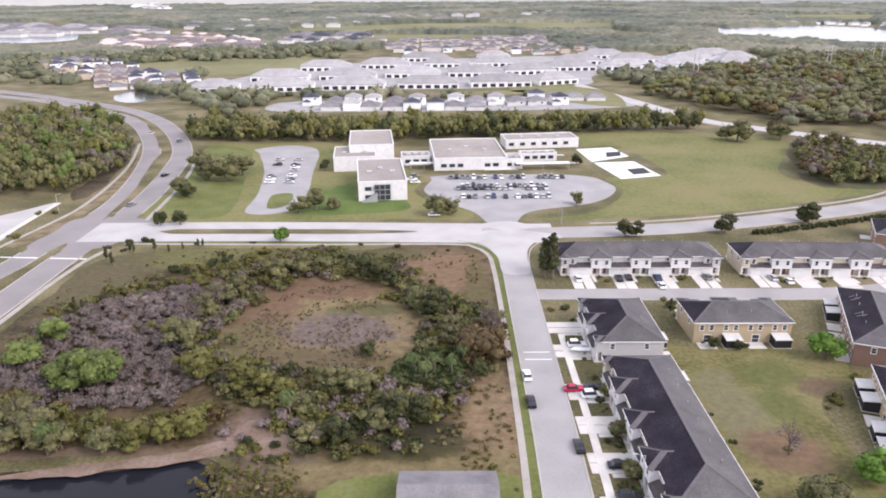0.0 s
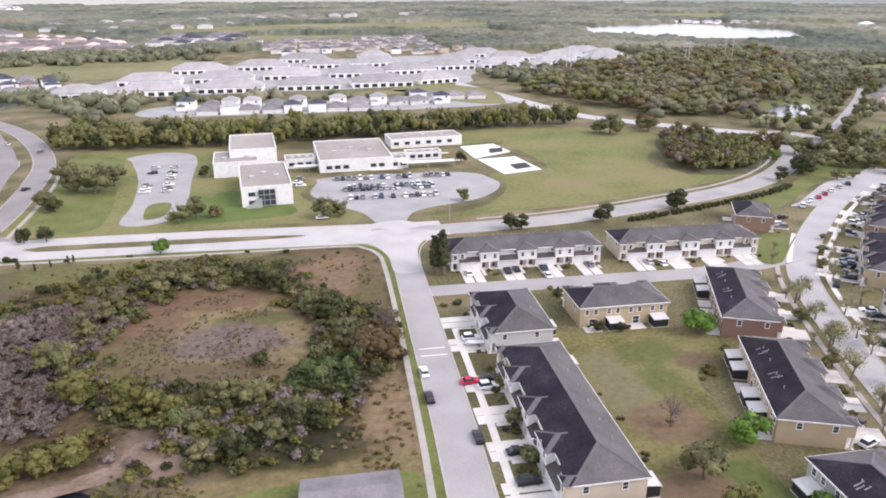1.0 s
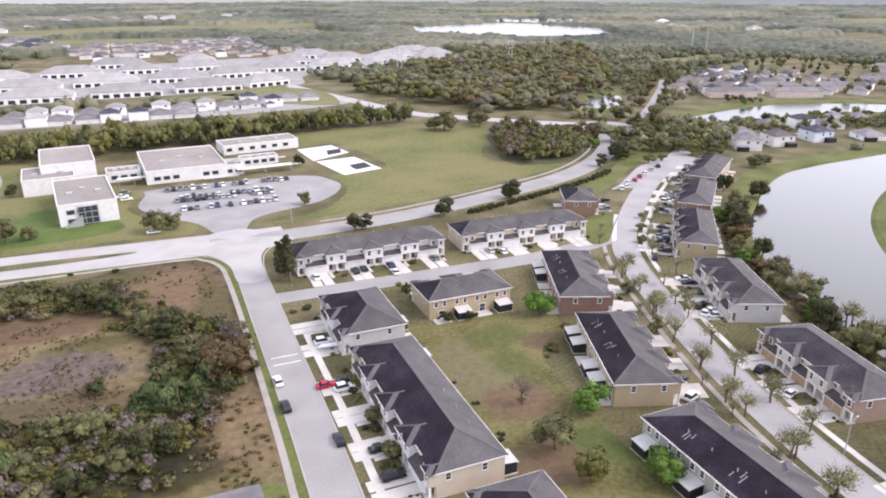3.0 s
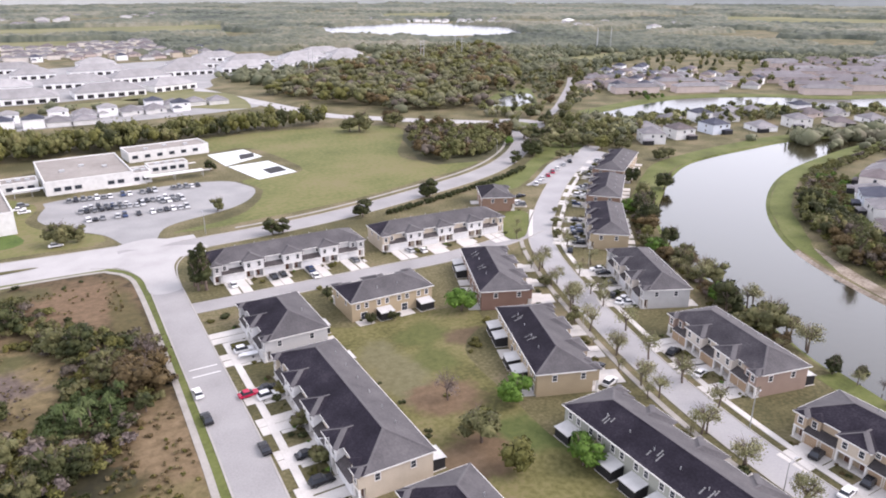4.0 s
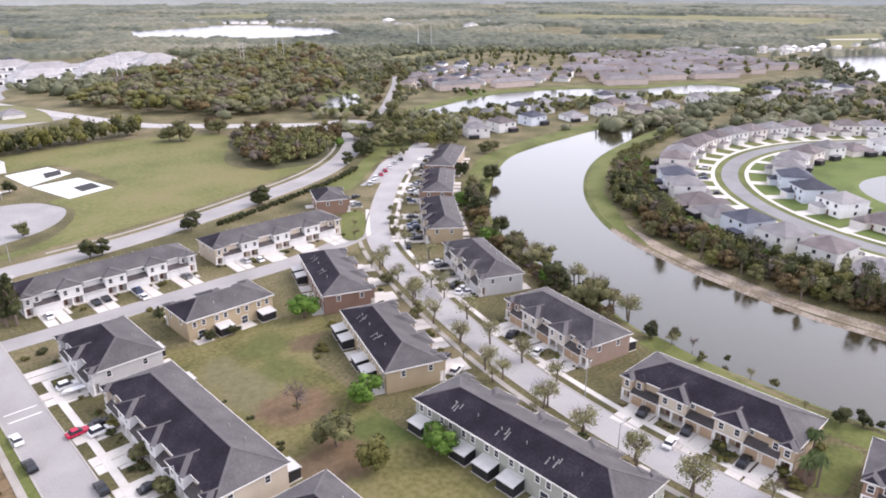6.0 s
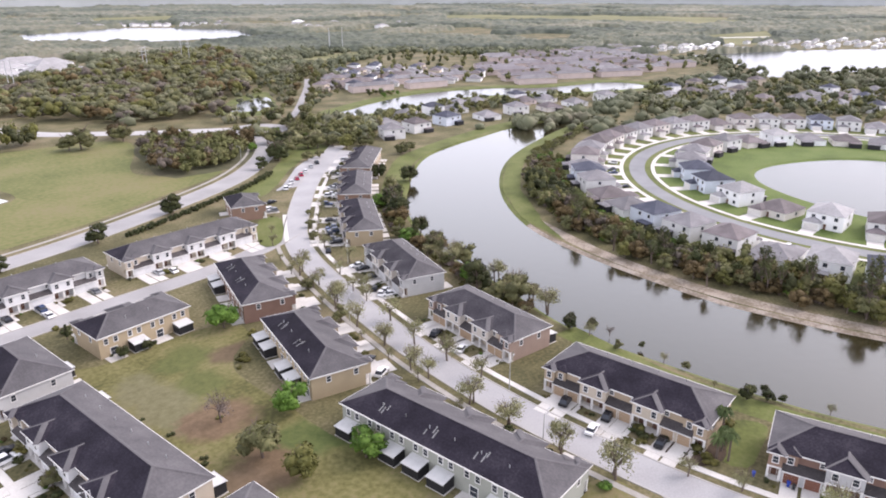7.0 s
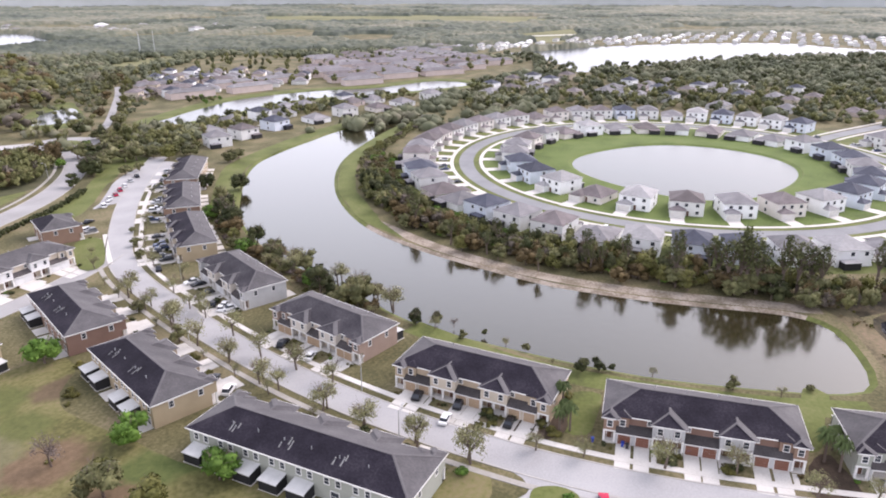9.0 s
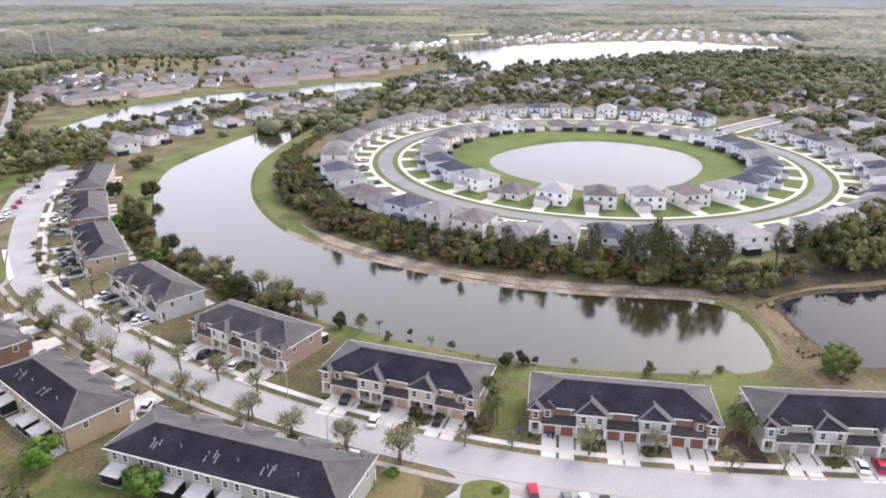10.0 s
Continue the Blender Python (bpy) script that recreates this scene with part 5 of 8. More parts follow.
woods("woodland", [(160, 560), (185, 500), (215, 452), (250, 424), (290, 415), (322, 440), (372, 520), (460, 640), (560, 860), (400, 800), (330, 740), (240, 700)], 8.4, 7.0, [BELT, PALEWOOD, OAK, PALEWOOD, YELLOWG, PALEWOOD, BELT_TWIG, RUST], "wide mixed woodland beyond the field", 4, 66, ([(276, 428), (330, 490), (375, 505), (350, 450), (320, 410), (300, 395)],), spray=0.75, tallness=(0.9, 1.7))
woods("woodland", [(232, -60), (245, -45), (300, -75), (340, -105), (420, -125), (420, -150), (330, -150), (275, -110)], 4.6, 3.6, [BELT, BELT_DARK, BELT], "trees behind the dark pond", 15, 130, spray=0.55)
woods("bank_trees", [(202, -30), (209, -16), (207, 10), (205, 30), (204, 58), (213, 98), (226, 128), (243, 148), (248, 136), (232, 112), (221, 70), (219, 20), (224, -40)], 3.7, 2.4, [BELT, OAK, DARKG, BELT_TWIG, BELT_DARK, YELLOWG, RUST], "thick bank of trees along the lagoon", 5, 210, spray=0.38)
woods("bank_shrubs", [(206, 10), (204, 58), (212, 98), (225, 128), (243, 149), (262, 163), (286, 178), (312, 190), (318, 177), (295, 167), (266, 144), (243, 114), (231, 92), (225, 60), (224, 10)], 3.0, 1.9, [BELT, YELLOWG, BELT_TWIG, OAK, RUST, GREEN, BELT], "low scrub behind the lagoon's bank", 25, 110, low=True, spray=0.34)
woods("bank_trees", [(228, 134), (245, 152), (262, 164), (275, 168), (262, 150), (240, 124)], 3.6, 2.8, [BELT_DARK, BELT, BELT_DARK], "clump of dark trees on the lagoon's bank", 26, 150, spray=0.42)
woods("thicket", [(-104, 166), (-94, 182), (-74, 191), (-61, 178), (-57, 160), (-62, 150), (-54, 137), (-58, 125), (-90, 126), (-104, 144)], 2.2, 1.7, [GREYTWIG], "leafless grey-purple thicket", 6, 190, low=True, spray=0.24, core=0.38)
woods("thicket", [(-62, 202), (-43, 221), (-16, 213), (1, 185), (16, 170), (15, 146), (6, 134), (-8, 122), (-16, 118), (-30, 120), (-51, 134), (-63, 155), (-62, 184)], 2.9, 2.0, [OLIVE, OAK, BELT, YELLOWG, OAK, DARKG, BELT_TWIG], "ring of olive scrub round the clearing", 7, 130, [[(-58, 161), (-43, 195), (-20, 194), (-6, 170), (-7, 146), (-24, 138), (-40, 143), (-52, 147)], [(-12, 144), (-3, 153), (6, 148), (6, 136), (-3, 134), (-11, 136)], [(7, 167), (16, 165), (14, 144), (8, 140), (4, 152)]], True, 0.38)
woods("thicket", [(-110, 170), (-97, 188), (-68, 217), (-35, 224), (-35, 207), (-61, 198), (-79, 186), (-100, 171)], 3.6, 1.8, [OLIVE, DARKG, BELT, OAK], "line of olive scrub", 8, 130, low=True, spray=0.38)
woods("thicket", [(-97, 132), (-82, 131), (-67, 120), (-47, 127), (-43, 119), (-63, 112), (-85, 112)], 2.9, 1.9, [OLIVE, YELLOWG, BELT, OLIVE, RUST], "olive scrub by the pond", 9, 130, low=True, spray=0.38)
woods("thicket", [(-37, 131), (-10, 127), (5, 134), (3, 123), (-10, 117), (-25, 114), (-33, 118)], 2.6, 1.9, [DARKG, OLIVE, DARKG, GREYTWIG, YELLOWG], "dark scrub in the hollow", 10, 130, low=True, spray=0.38)
woods("thicket", [(-27, 113), (-16, 116), (-2, 117), (-4, 111), (-20, 108), (-34, 109), (-40, 115), (-34, 117)], 2.8, 1.4, [DARKG, OLIVE, DARKG, OAK], "dark scrub at the pond's end", 97, 110, low=True, spray=0.34)
woods("thicket", [(-12, 144), (-3, 153), (6, 148), (6, 136), (-3, 134), (-11, 136)], 2.0, 1.5, [PALM], "bed of saw palmetto", 11, 120, low=True, spray=0.34)
woods("thicket", [(7, 167), (16, 165), (14, 144), (8, 140), (4, 152)], 2.6, 2.1, [RUST, RUST, OLIVE], "rusty brown scrub beside the footpath", 12, 140, low=True, spray=0.38)
def corridor(line, w):
    return np.concatenate([offset(line, w), offset(line, -w)[::-1]])




def hazed_far_woods(a0, a1, r0, r1, spacing, size, seed, clear=(), rise=0.62, mat=None):
    """Distant tree cover in a ring sector, thinned in patches."""
    rng = np.random.default_rng(seed)
    n = int(radians(a1 - a0) * (r1 * r1 - r0 * r0) / 2 / spacing ** 2)
    a = np.radians(rng.uniform(a0, a1, n))
    r = np.sqrt(rng.uniform(r0 * r0, r1 * r1, n))
    x, y = r * np.sin(a), r * np.cos(a)
    keep = np.array([noise.noise((px / 260, py / 260, 3.1)) > -0.28 for px, py in zip(x, y)])
    for c in clear:
        keep &= ~inside(x, y, np.array(c, float))
    x, y = x[keep], y[keep]
    n = len(x)
    s = size * rng.uniform(0.5, 1.4, n)
    k = rng.integers(0, 6, n)
    vs, fs, base = [], [], 0
    for j in range(6):
        sel = np.where(k == j)[0]
        bv, bf = SMALL[j]
        v = bv[None] * s[sel][:, None, None] * np.array([1, 1, rise]) + np.stack([x[sel], y[sel], 0.5 * rise * s[sel]], 1)[:, None]
        f = bf[None] + (np.arange(len(sel)) * len(bv))[:, None, None] + base
        base += len(sel) * len(bv)
        vs.append(v.reshape(-1, 3))
        fs.append(f.reshape(-1, 3))
    m = 12
    u = rng.normal(0, 1, (n, m, 3))
    u /= np.linalg.norm(u, axis=2)[:, :, None]
    u[:, :, 2] = np.abs(u[:, :, 2])
    p = np.stack([x, y, 0.5 * rise * s], 1)[:, None] + u * s[:, None, None] * np.array([1, 1, rise]) * rng.uniform(0.9, 1.2, (n, m, 1))
    e, f = (rng.normal(0, 0.2, (n, m, 3)) * s[:, None, None] for _ in range(2))
    vs.append(np.stack([p - e, p + e, p + f], 2).reshape(-1, 3))
    fs.append(np.arange(n * m * 3).reshape(-1, 3) + base)
    me = soup("distant_trees", np.concatenate(vs), np.concatenate(fs), mat or HAZED_FARWOODS, smooth=True)
    return tagged(new("distant_trees", me), "distant olive-green tree cover to the horizon", "woods", kind="stuff")


CLEAR = [[(446, 1135), (600, 1080), (785, 1074), (882, 1273), (762, 1500), (600, 1445), (500, 1400)],
         [(890, 350), (780, 265), (690, 195), (760, 150), (850, 100), (920, 60), (980, 0), (1060, -100), (1040, -150), (1350, -130), (1400, 40), (1250, 130), (1115, 240)],
         [(-205, 570), (110, 560), (150, 640), (110, 860), (-260, 860)], [(95, 700), (340, 740), (390, 880), (90, 880)],
         [(420, 420), (540, 600), (720, 660), (800, 270), (700, 230)], [(240, -120), (520, -120), (560, 150), (400, 170), (260, 150)],
         [(-706.0500000000001, 977.58), (-563.85, 1008.54), (-531.9, 1058.04), (-630.258, 1291.932), (-760.104, 1405.662), (-984.504, 1370.676)]]
MOBILE = [(919, 468), (912, 375), (962, 326), (1068, 272), (1200, 165), (1280, 30), (1225, -62), (1200, -135), (1255, -179), (1438, -166), (1535, 30), (1349, 224), (1181, 338), (1001, 417), (990, 504)]
SHOPS = [(-520, 1026), (-505, 1184), (-415, 1243), (-278, 1115), (-239, 954), (-398, 960)]
STRIP = [(-909, 1512), (-552, 1490), (-479, 1288), (-687, 1135)]
WORKS = [(-256, 1171), (-212, 1232), (-140, 1269), (-117, 1056), (-228, 1041)]
SUBURB = [(-105, 1107), (152, 1174), (160, 1000), (-59, 920)]
MEADOW = [(1249, 475), (1503, 419), (1245, 325), (1105, 362)]
ESTATE = [(-440, 777), (-428, 866), (-341, 774), (-254, 698), (-205, 637), (-215, 600), (-290, 612), (-377, 702)]
CLEAR += [*PASTURES, MOBILE, SHOPS, STRIP, WORKS, SUBURB, MEADOW, ESTATE, corridor(CAUSEWAY, 24)]
CLEAR += [[(100, 500), (215, 440), (165, 640), (130, 780), (50, 780), (90, 640)], [(-150, 430), (-200, 440), (-420, 520), (-420, 660), (-280, 620), (-190, 540), (-150, 470)], [(-130, 440), (130, 445), (130, 560), (-130, 545)],
          [(535, 245), (545, -130), (640, -150), (710, 20), (700, 200), (610, 262)], offset(wound(CANAL), -30), [(285, 280), (345, 320), (420, 345), (520, 280), (480, 235), (340, 262)]]
hazed_far_woods(-38, 32, 480, 1000, 11, 5.5, 11, CLEAR + [[(150, 590), (185, 470), (270, 395), (560, 860), (330, 740)], corridor(BOULEVARD, 22), corridor(NORTHST, 8), corridor(EAST, 20)], 0.8, HAZED_MIDWOODS)
hazed_far_woods(32, 110, 430, 1000, 10, 4.6, 12, CLEAR + [corridor(BOULEVARD, 22), corridor(NORTHST, 8)], 0.8, HAZED_MIDWOODS)


def lattice(x, y, cell, seed):
    """Smooth random values between 0 and 1 on a square lattice of that cell."""
    table = np.random.default_rng(seed).uniform(0, 1, (256, 256))
    u, v = x / cell, y / cell
    i, j = np.floor(u).astype(int), np.floor(v).astype(int)
    fu, fv = u - i, v - j
    fu, fv = fu * fu * (3 - 2 * fu), fv * fv * (3 - 2 * fv)
    at = lambda a, b: table[a % 256, b % 256]
    return (at(i, j) * (1 - fu) + at(i + 1, j) * fu) * (1 - fv) + (at(i, j + 1) * (1 - fu) + at(i + 1, j + 1) * fu) * fv


def canopy(a0, a1, r0, r1, clear, mat):
    """The roof of a far forest: one uneven sheet of crowns that falls to the ground at clearings."""
    a = np.radians(np.arange(a0, a1, 0.17))
    r = r0 * 1.0048 ** np.arange(int(math.log(r1 / r0) / math.log(1.0048)))
    rr, aa = np.meshgrid(r, a, indexing="ij")
    rng = np.random.default_rng(13)
    aa = aa + rng.uniform(-0.0011, 0.0011, aa.shape)
    rr = rr * (1 + rng.uniform(-0.0018, 0.0018, rr.shape))
    x, y = (rr * np.sin(aa)).ravel(), (rr * np.cos(aa)).ravel()
    open_ = (lattice(x, y, 210, 1) * 0.6 + lattice(x, y, 85, 2) * 0.4) < 0.36
    for c in clear:
        open_ |= inside(x, y, np.array(c, float))
    z = 1.5 + 5 * lattice(x, y, 90, 3) + 5.0 * lattice(x, y, 16, 4) + rng.uniform(-2.0, 2.0, len(x))
    n, m = rr.shape
    open_.reshape(n, m)[0] = True
    z = np.where(open_, -0.4, z)
    k = np.arange(n * m).reshape(n, m)
    q = np.stack([k[:-1, :-1], k[:-1, 1:], k[1:, 1:], k[1:, :-1]], 2).reshape(-1, 4)
    q = q[~open_[q].all(1)]
    me = soup("distant_trees", np.stack([x, y, z], 1), q[:, ::-1], mat)
    return tagged(new("distant_trees", me), "distant olive-green tree cover to the horizon", "woods", kind="stuff")


canopy(-42, 112, 985, 3290, CLEAR, HAZED_FARWOODS)



def scattered(name, loops, spacing, size, mats, label, seed, sprays=90, spray=0.5):
    for k, l in enumerate(loops):
        woods(name, l, spacing, size, mats, label, seed + k, sprays, (offset(wound(LAG), -6), offset(wound(CANAL), -36), corridor(EAST, 14), corridor(LAKEST, 12), corridor(BOULEVARD, 16), corridor(NORTHST, 8)), spray=spray)


scattered("garden_trees", [[(294, 385), (330, 391), (301, 311), (286, 282), (264, 273), (241, 288), (244, 315)], [(368, 455), (348, 373), (353, 342), (365, 325), (350, 295), (316, 316), (266, 286), (259, 304), (246, 312)],
                           [(261, 413), (301, 401), (264, 328), (220, 302), (222, 326)]], 10.5, 3.2, [BELT, BELT, BELT_DARK, BELT, SPRING], "garden trees among houses", 60, 100, 0.6)
scattered("garden_trees", [[(309, 334), (365, 326), (412, 314), (480, 285), (475, 276), (399, 298), (349, 308), (301, 303)], [(512, 212), (565, 154), (621, 50), (653, -85), (700, -164), (572, -138), (578, -85), (567, -18), (552, 86)]],
          11.5, 3.0, [BELT, BELT, BELT_DARK, SPRING, BELT], "garden trees among distant houses", 64, 80, 0.6)
scattered("garden_trees", [[(390, 504), (536, 602), (694, 629), (799, 393), (783, 274), (559, 329), (455, 413)]], 22, 3.2, [BELT, BELT, BELT_DARK], "small garden trees among distant houses", 70, 70, 0.7)
woods("garden_trees", [(307.7, 358.5), (336.7, 341.1), (338.9, 318), (334.9, 306), (301.1, 302), (284, 284), (262, 288), (259.1, 304.7)], 7.5, 3.2, [HAZED_MIDWOODS, HAZED_MIDWOODS, BELT, HAZED_MIDWOODS, BELT], "dense garden trees among houses", 91, 110, (offset(wound(LAG), -10),), spray=0.6, tallness=(1.3, 2.1))
woods("garden_trees", [(399.6, 407.0), (412.0, 377.7), (435.3, 400.9), (423.0, 430.0)], 7, 2.6, [BELT_DARK, BELT, GREEN], "clump of green trees across the canal", 92, 90, (offset(wound(CANAL), -5),), spray=0.6, tallness=(1.3, 2.0))
woods("garden_trees", [(373.2, 440.7), (392.4, 424.3), (429.5, 465.6), (432.0, 495.8)], 9, 2.8, [HAZED_MIDWOODS, BELT, BELT_TWIG], "garden trees beside the far street", 93, 80, (offset(wound(CANAL), -5), corridor(NORTHST, 9)), spray=0.6, tallness=(1.3, 2.0))
woods("garden_trees", [(399.2, 323.9), (456.3, 303.0), (446, 290), (420, 296), (393, 300), (376.9, 306)], 9.5, 2.7, [HAZED_MIDWOODS, BELT, BELT], "garden trees between houses by the canal", 94, 80, (offset(wound(CANAL), -8),), spray=0.6, tallness=(1.2, 1.8))
woods("garden_trees", [(296, 402), (318, 470), (395, 580), (470, 545), (430, 480), (385, 430), (345, 400)], 12, 3.0, [HAZED_MIDWOODS, BELT, HAZED_MIDWOODS], "scattered trees beside the far street", 95, 80, (corridor(NORTHST, 9),), spray=0.65, tallness=(1.2, 1.9))
inner = spline([(214, 130), (234, 156), (256, 175), (305, 203), (377, 219.5), (430, 223)], 4)
woods("bank_shrubs", np.concatenate([offset(inner, -11), offset(inner, -19)[::-1]]), 3.0, 2.0, [BELT, YELLOWG, BELT_TWIG, BELT, OAK], "olive shrubs behind the lagoon's mown bank", 27, 110, low=True, spray=0.34)
woods("grass_tufts", [(-54, 160), (-50, 176), (-42, 190), (-16, 192), (-6, 184), (-8, 165), (-12, 148), (-30, 139), (-46, 147)], 1.2, 0.34, [DRYTUFT, DRYTUFT, DRYTUFT, GREYTWIG], "tufts of dry grass and low brush", 81, 16, low=True, spray=0.2, clump=7.0)
woods("grass_tufts", [(-112, 203), (-70, 223), (-35, 223), (-68, 217), (-97, 188), (-110, 170)], 2.4, 0.5, [DRYTUFT, DRYTUFT, OLIVE], "rough grass and weeds", 83, 18, low=True, spray=0.24, clump=9.0)
woods("grass_tufts", [(-58, 128), (-38, 132), (-24, 112), (-25, 106), (-39, 104), (-49, 112), (-63, 112), (-46, 119)], 2.0, 0.5, [DRYTUFT, OLIVE, GREYTWIG, YELLOWG], "rough grass and weeds by the pond", 84, 18, low=True, spray=0.24, clump=6.0)
woods("grass_tufts", [(-27, 118), (-25, 123), (-10, 124.5), (1, 121.5), (2, 114.5), (-9, 112.6), (-23, 112.6)], 1.3, 0.55, [DARKG, OLIVE, DARKG, DRYTUFT], "dark rank growth in the hollow", 86, 24, low=True, spray=0.24, clump=5.0)
woods("grass_tufts", [(210, -24), (193, -31), (170, -37), (160, -42), (161, -48), (172, -44), (196, -36), (208, -32)], 1.7, 0.55, [DRYTUFT, OLIVE, RUST, DRYTUFT], "rough brown growth on the spit", 88, 26, low=True, spray=0.24, clump=5.0)
woods("grass_tufts", [(3, 101), (13.2, 101), (14.2, 138), (5, 133), (0, 122)], 1.5, 0.5, [DRYTUFT, OLIVE, RUST, DRYTUFT], "dry weeds beside the footpath", 89, 24, low=True, spray=0.24, clump=5.0)
woods("grass_tufts", [(-6, 198), (10, 192), (14, 214), (0, 219), (-16, 214)], 1.8, 0.4, [DRYTUFT, RUST, OLIVE], "dry weeds by the street corner", 90, 20, low=True, spray=0.22, clump=6.0)
woods("reeds", [(-46, 104), (-40, 107), (-29, 104.5), (-22, 99), (-43, 98)], 1.3, 0.6, [OLIVE, YELLOWG, OLIVE, DRYTUFT], "olive reeds in the pond's shallows", 87, 36, low=True, spray=0.22)
woods("reeds", [(-45, 102), (-42, 107), (-34, 110), (-25, 106), (-25, 99), (-38, 99)], 1.5, 0.55, [YELLOWG, OLIVE, DRYTUFT], "yellow-green reeds at the pond's edge", 85, 30, low=True, spray=0.2)

# ---- suburban houses ----
def pitched(s, x0, x1, y0, y1, z, slope, mi=0):
    hip(s, x0, x1, y0, y1, z, slope, mi)
    s.poly([(x0, y0, z - 0.02), (x0, y1, z - 0.02), (x1, y1, z - 0.02), (x1, y0, z - 0.02)], mi)


def suburban_house(label, walls, roof_mat, storeys, width, depth, seed, detail=True):
    """A detached house whose street front looks along -y; returns a model to copy."""
    rng = random.Random(seed)
    house = tagged(new("house"), label, "house", "suburban houses")
    W, D = width / 2, depth / 2
    e = 2.9 * storeys
    body, roof = Shape(), Shape()
    main = -D + 3.0
    body.box(-W, W, main, D, 0, e)
    gx = -W + 5.8
    body.box(-W, gx, -D, main - 0.003, 0, 2.8)
    pitched(roof, -W - 0.4, W + 0.4, main - 0.4, D + 0.4, e, 0.46)
    part("wall", body.data("wall", walls, TRIM), house)
    if detail:
        part("roof", roof.data("roof", roof_mat), house)
    wing = Shape() if detail else roof
    h = (gx + W) / 2 + 0.4
    m = (gx - W) / 2
    z = 2.8
    top = z + h * 0.46
    wing.poly([(m - h, -D - 0.4, z), (m + h, -D - 0.4, z), (m, -D - 0.4 + h, top)])
    back = main + (h if storeys == 1 else 0)
    wing.poly([(m + h, -D - 0.4, z), (m + h, main, z), (m, back, top), (m, -D - 0.4 + h, top)])
    wing.poly([(m - h, main, z), (m - h, -D - 0.4, z), (m, -D - 0.4 + h, top), (m, back, top)])
    part("garage_roof" if detail else "roof", wing.data("roof", roof_mat), house)
    if detail:
        part("garage_door", WIDE_DOOR, house, pose(m, -D, 0.02))
    else:
        put_far_window(house, W * 0.5, main, e - 1.9, 0)
        return house
    part("door", ENTRY, house, pose(gx + 1.0, main, 0.05))
    for st in range(storeys):
        zz = 0.9 + 2.9 * st
        for x in ((W * 0.62,) if st == 0 else (-W * 0.6, -W * 0.05, W * 0.6)):
            put_far_window(house, x, main, zz, 0)
        for x in (-W * 0.6, W * 0.15):
            if st:
                put_far_window(house, x, D, zz, 180)
        for y in (D * 0.25,):
            put_far_window(house, W, y, zz, 90)
            put_far_window(house, -W, y, zz, -90)
    # screened veranda at the back
    s = Shape()
    x0 = rng.choice((-W + 0.3, -0.5, 0.8))
    s.box(x0, x0 + W - 0.8, D + 0.003, D + 3.0, 0.05, 2.45)
    part("screen", s.data("screen", SCREEN), house, label="dark screened veranda")
    s = Shape()
    pitched(s, x0 - 0.3, x0 + W - 0.5, D - 0.5, D + 3.3, 2.5, 0.35)
    part("veranda_roof", s.data("veranda_roof", roof_mat), house)
    s = Shape()
    s.box(m - 2.6, m + 2.6, -D - 8.5, -D - 0.05, -0.1, 0.09)
    part("driveway", s.data("driveway", CONCRETE), house, label="pale concrete driveway")
    return house


FAR_WINDOW = Shape()
FAR_WINDOW.box(-0.75, 0.75, -0.06, 0, -0.12, 1.42, 1)
FAR_WINDOW.box(-0.62, 0.62, -0.09, -0.06, 0, 1.3, 0)
FAR_WINDOW = FAR_WINDOW.data("window", GLASS, TRIM)
WIDE_DOOR = door_mesh(4.8, 2.2, plain("pale_garage_door", (0.6, 0.58, 0.55)))


def put_far_window(house, x, y, z, turn):
    part("window", FAR_WINDOW, house, pose(x, y, z, 0, 0, turn))


BLUEISH, WHITEISH, PINKISH, STONE, IVORY = (siding(n, c) for n, c in (
    ("pale_blue_siding", (0.55, 0.59, 0.65)), ("white_siding", (0.74, 0.74, 0.74)), ("rosy_stucco", (0.5, 0.42, 0.39)), ("stone_stucco", (0.6, 0.595, 0.58)), ("ivory_stucco", (0.62, 0.58, 0.54))))
MODELS = [suburban_house(*a) for a in (
    ("white two-storey house with grey shingle roof", WHITEISH, SHINGLE_GREY, 2, 12.8, 16.4, 1),
    ("pale blue two-storey house with slate roof", BLUEISH, SHINGLE_BLUE, 2, 12.8, 16.4, 2),
    ("cream one-storey house with brown shingle roof", IVORY, SHINGLE_BROWN, 1, 13.6, 17.4, 3),
    ("grey two-storey house with brown shingle roof", STONE, SHINGLE_BROWN, 2, 12.8, 16.4, 4),
    ("white one-storey house with pale grey roof", WHITEISH, SHINGLE_GREY, 1, 13.6, 17.4, 5),
    ("stone-coloured two-storey house with grey roof", STONE, SHINGLE_GREY, 2, 12.8, 16.4, 6),
    ("white two-storey house with pale blue-grey roof", WHITEISH, PALEROOF, 2, 12.8, 16.4, 11),
    ("cream two-storey house with mauve-brown roof", IVORY, SHINGLE_BROWN, 2, 12.8, 16.4, 12))]
FARMODELS = [suburban_house(*a, detail=False) for a in (
    ("tan distant house with brown-grey hipped roof", PINKISH, SHINGLE_BROWN, 1, 14.0, 16.0, 7),
    ("grey distant house with grey hipped roof", STONE, SHINGLE_GREY, 1, 14.0, 17.0, 8),
    ("cream two-storey distant house with brown roof", CREAM, SHINGLE_BROWN, 2, 12.0, 14.0, 9),
    ("white distant house with slate roof", WHITEISH, SHINGLE_BLUE, 2, 12.0, 14.0, 10),
    ("white distant house with pale roof", WHITEISH, PALEROOF, 2, 12.0, 13.0, 13))]
used = set()
town = random.Random(3)
HOMES = []


